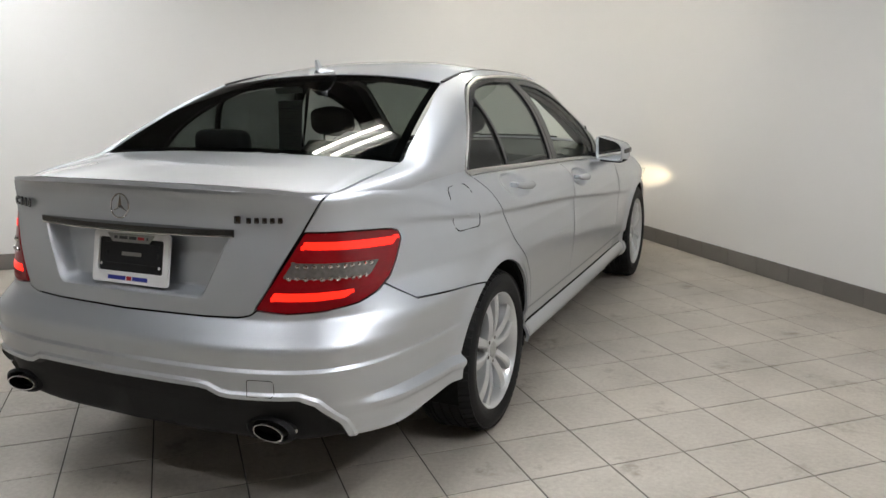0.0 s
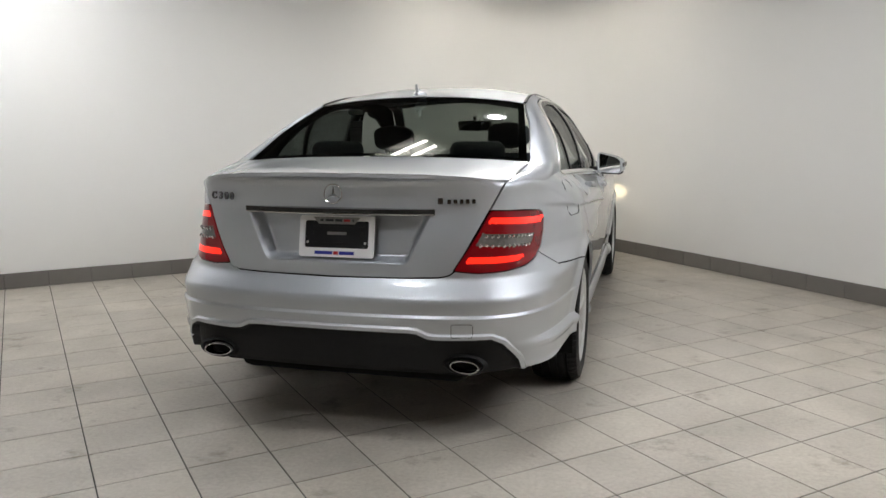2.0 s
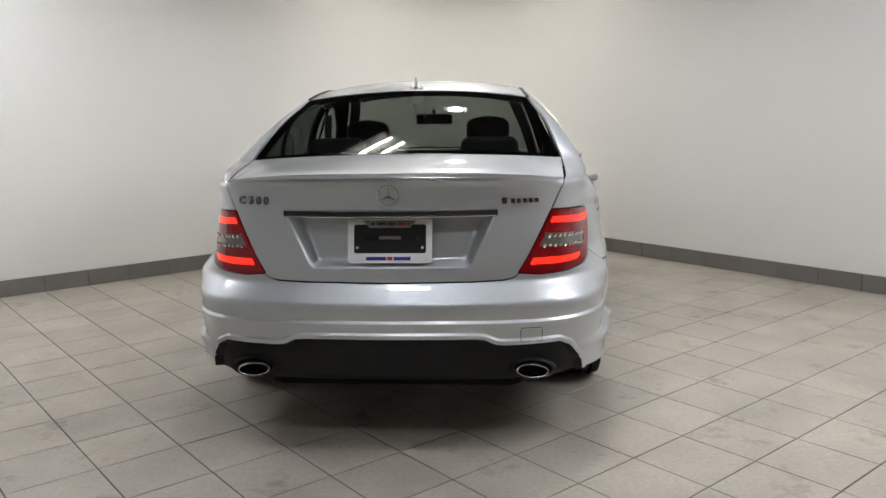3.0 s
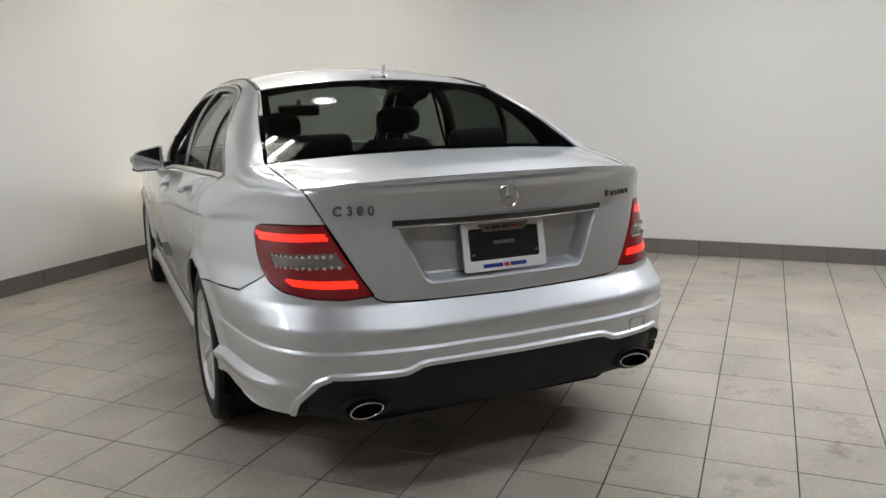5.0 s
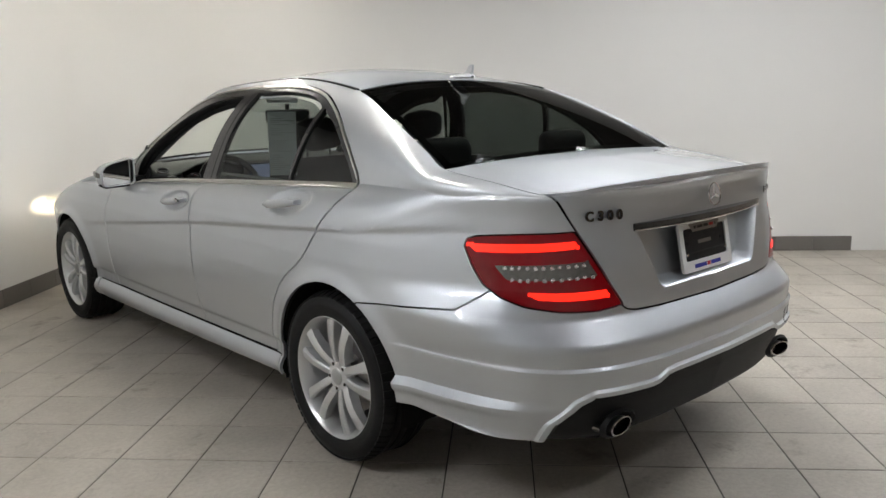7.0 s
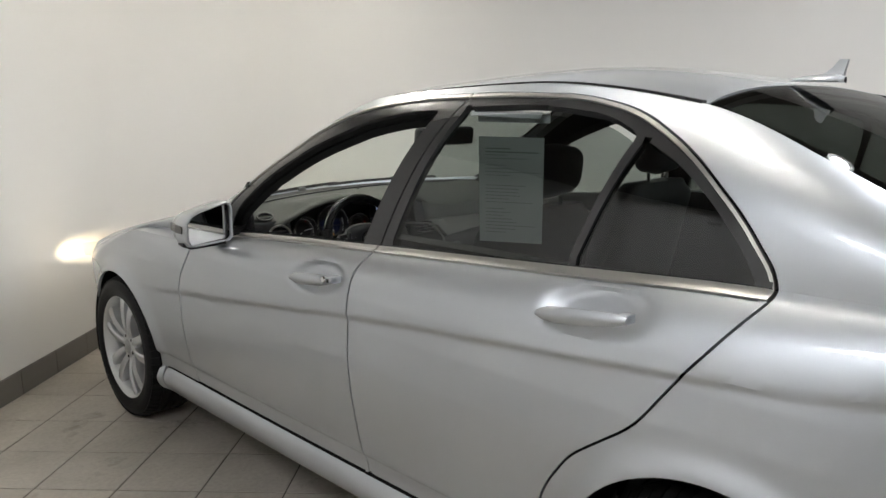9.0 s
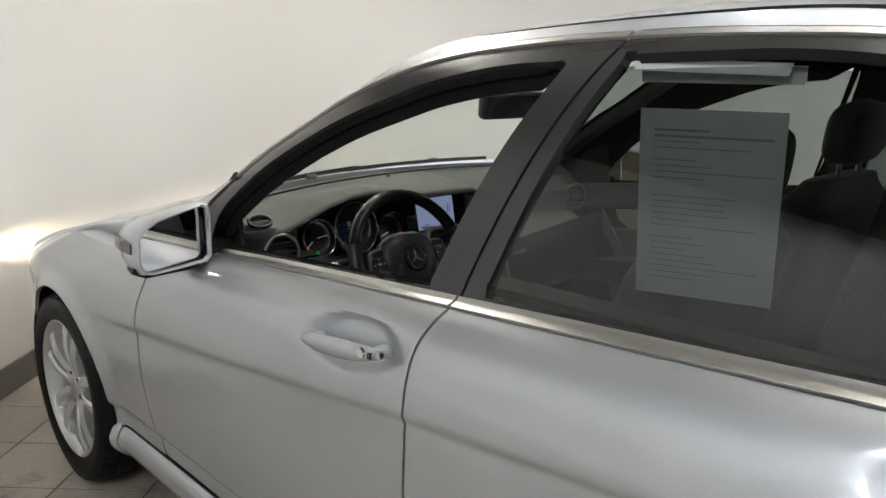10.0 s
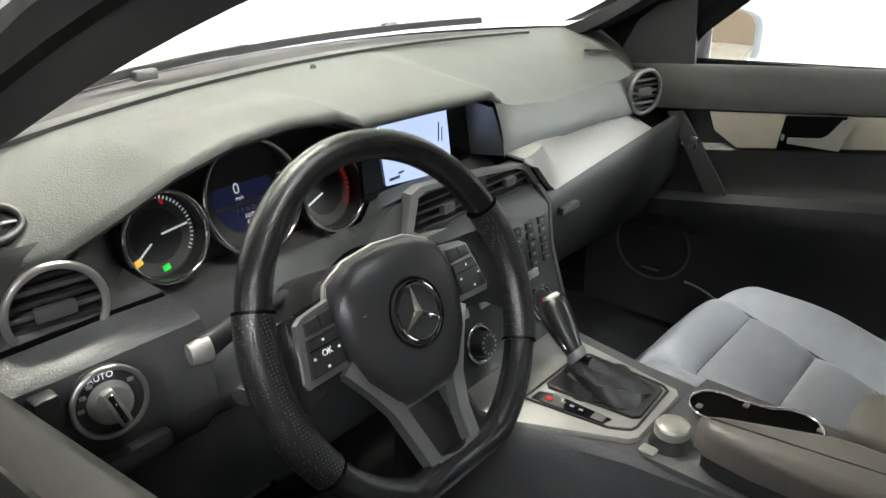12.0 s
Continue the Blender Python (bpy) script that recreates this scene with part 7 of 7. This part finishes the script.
# passenger door inside
def door_card(s, full):
    d = new("door_card")
    d.parent = front_doors[0 if s > 0 else 1]
    tagged(d, "black inner door lining")
    yy = np.linspace(1.02, 2.02, 24)
    low = 0.0 if s > 0 else -0.036
    rows = [[(s * x, y, z + low + dz * (1.95 - y)) for x, z, dz in ((0.742, 0.868, 0.088), (0.735, 0.896, 0.088), (0.700, 0.897, 0.088), (0.688, 0.885, 0.088), (0.690, 0.822, 0.12), (0.702, 0.806, 0.12), (0.706, 0.730, 0.16), (0.695, 0.718, 0.16), (0.700, 0.652, 0.16), (0.690, 0.626, 0.16), (0.650, 0.618, 0.16), (0.652, 0.585, 0.14), (0.705, 0.540, 0.08), (0.715, 0.32, 0.0))] for y in yy]
    part("lining", loft(rows), SOFTBLACK, d, smooth=40)
    part("top_roll", loft([[(s * x, y, z + low + k * (1.95 - y)) for x, z, k in ((0.742, 0.872, 0.088), (0.735, 0.900, 0.088), (0.700, 0.901, 0.088), (0.684, 0.886, 0.09), (0.686, 0.812, 0.115))] for y in yy]), SILLRUBBER, d, "grey padded top roll", smooth=60)
    if full:
        y1 = np.linspace(1.06, 1.755, 12)
        part("trim", thick(loft([[(s * 0.694, y, 0.830 + 0.120 * (1.75 - y)), (s * 0.692, y - 0.015 * (y > 1.7), 0.795 + 0.140 * (1.75 - y)), (s * 0.695, min(y, 1.692), 0.756 + 0.170 * (1.75 - min(y, 1.692)))] for y in y1]), 0.004), BEIGE, d, "pale satin door trim")
        HZ = ((1.612, 0.780), (1.604, 0.846), (1.500, 0.860), (1.508, 0.797))
        flip = Matrix(((0, 0, s, 0), (1, 0, 0, 0), (0, 1, 0, 0), (0, 0, 0, 1)))
        # black bezel and the shade of the recess in one flat black plate
        hb = part("handle_bezel", prism(HZ, 0.676, 0.691, 0.003, m=flip), SHUT, d, "black handle bezel, the shade of its recess put into the colour")
        part("handle", prism([(1.592, 0.798), (1.592, 0.808), (1.535, 0.816), (1.524, 0.824), (1.503, 0.856), (1.478, 0.859), (1.498, 0.812), (1.500, 0.799)], 0.668, 0.677, 0.003, m=flip), SATIN, hb, "satin door pull", smooth=40)
        part("lock_key", boxed((s * 0.676 - 0.003, 1.600, 0.800), (s * 0.676 + 0.003, 1.606, 0.812), 0.001), STEEL, hb)
        part("grab_strip", thick(loft([[(s * 0.690, 1.845, 0.815), (s * 0.683, 1.79, 0.74), (s * 0.683, 1.735, 0.650)], [(s * 0.690, 1.812, 0.822), (s * 0.680, 1.752, 0.75), (s * 0.682, 1.690, 0.662)]]), 0.006), DARKSATIN, d, "grey satin grab strip")
        part("strip_key", boxed((s * 0.677 - 0.003, 1.765, 0.752), (s * 0.677 + 0.003, 1.785, 0.778), 0.002), CHROME, d)
        part("speaker_ring", sweep([(s * 0.702, 1.850 + 0.087 * math.cos(a), 0.508 + 0.082 * math.sin(a)) for a in np.linspace(0, 2 * math.pi, 41)[:-1]], circle2(0.0028, 8), closed=True, up=(1, 0, 0)), DARKSATIN, d, "bright speaker ring", smooth=60)
        part("speaker_cloth", lathe([(0.0, 0.006), (0.075, 0.003), (0.085, 0.0)], 40, Matrix(((0, 0, -s, s * 0.704), (1, 0, 0, 1.850), (0, 0.95, 0, 0.508), (0, 0, 0, 1)))), CARPET, d, "black speaker cloth", smooth=60)
        part("speaker_mark", boxed((s * 0.696 - 0.002, 1.825, 0.449), (s * 0.696 + 0.002, 1.868, 0.453)), DARKSATIN, d)
        part("pocket_edge", sweep([(s * 0.690, y, 0.445 - 0.10 * math.sin(math.pi * (1.76 - y) / 0.5) ** 2 + 0.22 * max(0.0, 1.52 - y)) for y in np.linspace(1.76, 1.26, 20)], circle2(0.0035, 6)), SILLRUBBER, d, "edge of the door pocket", smooth=60)
    else:
        part("lock_pin", lathe([(0.0, 0.022), (0.004, 0.020), (0.005, 0.0)], 12, pose(s * 0.720, 1.252, 0.946)), SOFTBLACK, d)
    return d


door_card(1, True)
door_card(-1, False)
for s in (1, -1):
    rr = [[(s * x, y, z) for x, z in ((0.76, 0.985), (0.70, 0.985), (0.685, 0.93), (0.70, 0.60), (0.71, 0.32))] for y in np.linspace(0.30, 1.04, 10)]
    rd = part("rear_door_card", loft(rr), SOFTBLACK, rear_doors[0 if s > 0 else 1], "black inner door lining", smooth=50)
    part("pull_handle", sweep([(s * 0.685, 0.86, 0.875), (s * 0.675, 0.84, 0.872), (s * 0.675, 0.80, 0.872)], [(-0.004, -0.006), (0.004, -0.006), (0.004, 0.006), (-0.004, 0.006)]), CHROME, rd, "chrome pull")
    # sail panel in front of the side window
    part("mirror_sail", prism([(2.0, 0.885), (1.945, 0.99), (1.825, 1.085), (1.812, 0.905)], 0.722, 0.732, m=Matrix(((0, 0, s, 0), (1, 0, 0, 0), (0, 1, 0, 0), (0, 0, 0, 1)))), SOFTBLACK, front_doors[0 if s > 0 else 1])
    # inner windscreen pillar
    pp = []
    for t in np.linspace(0, 1, 20):
        y = 1.22 + (2.06 - 1.22) * t
        xr, zr = rail_at(y)
        pp.append((s * (float(xr) - 0.050), y + 0.0, float(zr) - 0.022))
    part("pillar_trim", sweep(pp, [(-0.030, -0.014), (0.030, -0.014), (0.034, 0.010), (-0.034, 0.010)]), SOFTBLACK, car, "dark pillar trim", smooth=50)
part("headlining", top_sheet(0.0 + 0.20, HEAD + 0.02, lambda t: 0.044, 12, 16, 0.03, bow=(0.055, 0.06), lift=-0.030).solid("headlining", SOFTBLACK, 0), SOFTBLACK, car, "black headlining")
rv = part("inner_mirror", boxed((-0.125, -0.018, -0.034), (0.125, 0.018, 0.034), 0.014, segs=3), SOFTBLACK, car, "black inner mirror", m=pose(-0.022, 1.580, 1.218, 8, 0, -14))
part("mirror_glass", boxed((-0.115, -0.0195, -0.027), (0.115, -0.0185, 0.027)), MIRRORGLASS, rv)
part("mirror_stem", sweep([(0, 0.010, 0.02), (0, 0.010, 0.04), (0, 0.005, 0.065)], circle2(0.012, 8)), SOFTBLACK, rv)
# dash details
part("sun_sensor", lathe([(0.0, 0.007), (0.004, 0.005), (0.0055, 0.0)], 16, pose(-0.051, 2.10, 0.984)), SOFTBLACK, car)
for k in range(5):
    part("defrost_slot", boxed((-0.006, -0.012, -0.001), (0.006, 0.012, 0.0015), 0.001, m=pose(0.585 + 0.02 * k - 0.04, 1.955 - 0.004 * k, 0.948 - 0.002 * k)), SOFTBLACK, car)
part("defrost_grille", sweep([(x, 2.150 - 0.30 * x * x, 0.987 - 0.033 * x * x) for x in np.linspace(-0.55, 0.5, 30)], [(-0.004, -0.004), (0.004, -0.004), (0.004, 0.001), (-0.004, 0.001)]), SOFTBLACK, car, "black demister slot")
# wipers and cowl
for x0, x1, y0 in ((-0.62, -0.08, 0.0), (-0.10, 0.46, 0.0)):
    wp = part("wiper", sweep([(x, 2.250 - 0.26 * x * x - 0.03 * t, 0.996 + 0.008 * t - 0.04 * x * x) for t, x in zip(np.linspace(0, 1, 14), np.linspace(x0, x1, 14))], [(-0.006, -0.004), (0.006, -0.004), (0.004, 0.007), (-0.004, 0.007)]), BLACKPLASTIC, car, "black wiper")
    xm = (x0 + x1) / 2 - 0.05
    part("wiper_joint", boxed((-0.017, -0.007, -0.005), (0.017, 0.007, 0.010), 0.003, m=pose(xm + 0.12, 2.225 - 0.24 * xm * xm, 1.000 - 0.03 * xm * xm)), DARKSATIN, wp)
# black plastic greyed for dust and for the reflection in the windscreen
part("cowl_panel", loft([[(x, 2.19 - 0.29 * x * x, 0.970 - 0.035 * x * x), (x, 2.235 - 0.29 * x * x, 0.984 - 0.04 * x * x), (x, 2.28 - 0.29 * x * x, 0.980 - 0.05 * x * x), (x, 2.36 - 0.30 * x * x, 0.972 - 0.06 * x * x)] for x in np.linspace(-0.70, 0.70, 30)]), SILLRUBBER, car, "scuttle panel, dust and windscreen reflection put into its grey", smooth=50)

# paper sheet hung over the glass edge behind the rear side window
SHEET = [Vector((-0.566, 0.862, 1.318)), Vector((-0.560, 0.618, 1.314)), Vector((-0.572, 0.618, 0.987)), Vector((-0.580, 0.846, 0.972))]
paper = thing("price_sheet", pose(0, 0, 0), "white printed paper sheet behind the rear side window", "paper")


def on_sheet(u, w):
    """Point of the sheet, u along its width and w down its height."""
    return (SHEET[0] * (1 - u) + SHEET[1] * u) * (1 - w) + (SHEET[3] * (1 - u) + SHEET[2] * u) * w


def sheet_piece(u0, u1, w0, w1, off=None):
    b = bmesh.new()
    b.faces.new([b.verts.new(on_sheet(u, w) + (off or Vector((0, 0, 0)))) for u, w in ((u0, w0), (u1, w0), (u1, w1), (u0, w1))])
    return b


nrm = (SHEET[1] - SHEET[0]).cross(SHEET[3] - SHEET[0]).normalized()
part("page", thick(sheet_piece(0.0, 0.93, 0.185, 1.0), 0.0006), PAPER, paper)
part("hanging_flap", thick(sheet_piece(0.0, 1.0, 0.0, 0.075), 0.0006), PAPER, paper)
eb = bmesh.new()
eb.faces.new([eb.verts.new(p) for p in ((-0.5845, 0.862, 1.3265), (-0.570, 0.632, 1.3175), (-0.5795, 0.634, 1.3005), (-0.594, 0.864, 1.3095))])
part("top_edge", thick(eb, 0.0006), PAPER, paper)
rp = random.Random(8)
for row in range(26):
    v = 0.27 + row * 0.026
    if row in (4, 9, 10, 17):
        continue
    u0, u1 = 0.10, 0.10 + rp.uniform(0.25, 0.78)
    for side in (1, -1):
        part("print_line", sheet_piece(u0, u1, v, v + (0.010 if row < 2 else 0.0045), nrm * 0.0009 * side), PALEPRINT, paper)
# ---- floor tiles and baseboard tiles, piece by piece ----
def tile_piece(w, d, h, bevel):
    bm = boxed((-w / 2, -d / 2, -h), (w / 2, d / 2, 0))
    top = [e for e in bm.edges if all(v.co.z > -1e-5 for v in e.verts)]
    bmesh.ops.bevel(bm, geom=top, offset=bevel, segments=1, affect="EDGES")
    return bm


TILE_ME = bm_mesh("tile", tile_piece(TILE - 0.0048, TILE - 0.0048, 0.012, 0.0012), tile_m)
rest_v, rest_f = [], []
count = 0
rng = random.Random(4)
for u in range(int(U0), int(U1)):
    for v in range(int(V0), int(V1)):
        x, y = lattice(u + 0.5, v + 0.5)
        near = -2.9 < x < 2.6 and -2.3 < y < 3.1
        if near and count < 300:
            t = new("tile", TILE_ME)
            t.parent = floor
            t.matrix_basis = Matrix.Translation(((u + 0.5) * L_, (v + 0.5) * L_, rng.uniform(-0.0006, 0.0))) @ Matrix.Rotation(rng.uniform(-0.0015, 0.0015), 4, "Z")
            count += 1
        else:
            b = len(rest_v)
            h = (TILE - 0.0048) / 2
            cx, cy, z = (u + 0.5) * L_, (v + 0.5) * L_, rng.uniform(-0.0006, 0.0)
            for k, zz in ((h, -0.012), (h, z - 0.0012), (h - 0.0012, z)):
                rest_v += [(cx - k, cy - k, zz), (cx + k, cy - k, zz), (cx + k, cy + k, zz), (cx - k, cy + k, zz)]
            for r in (0, 4):
                for k in range(4):
                    j = (k + 1) % 4
                    rest_f.append((b + r + k, b + r + j, b + r + 4 + j, b + r + 4 + k))
            rest_f.append((b + 8, b + 9, b + 10, b + 11))
far = new("far_tiles", mesh_of("far_tiles", rest_v, rest_f, tile_m))
far.parent = floor
tagged(far, "more square beige tiles", kind="stuff")

baseboard = tagged(new("baseboard", bm_mesh("baseboard", boxed((U0 * L_, V1 * L_ - 0.006, 0.0), (U1 * L_, V1 * L_ - 0.001, 0.118)), GROUT)), "low skirting of dark grey tiles along the wall", "baseboard", kind="structure")
baseboard.matrix_basis = room_m
base2 = tagged(new("baseboard", bm_mesh("baseboard", boxed((U1 * L_ - 0.006, -9 * L_, 0.0), (U1 * L_ - 0.001, V1 * L_ - 0.007, 0.118)), GROUT)), "low skirting of dark grey tiles along the wall", "baseboard", kind="structure")
base2.matrix_basis = room_m
SKIRT_ME = bm_mesh("skirting_tile", boxed((-TILE / 2 + 0.0015, -0.011, 0.001), (TILE / 2 - 0.0015, 0.0, 0.121), 0.0018, segs=1), BASETILE)
for u in range(int(U0), int(U1)):
    t = new("skirting_tile", SKIRT_ME)
    t.parent = baseboard
    t.matrix_basis = pose((u + 0.5) * L_, V1 * L_ - 0.005, 0)
for v in range(-9, int(V1)):
    t = new("skirting_tile", SKIRT_ME)
    t.parent = base2
    t.matrix_basis = pose(U1 * L_ - 0.005, (v + 0.5) * L_ - (0.006 if v == int(V1) - 1 else 0), 0, 0, 0, -90)
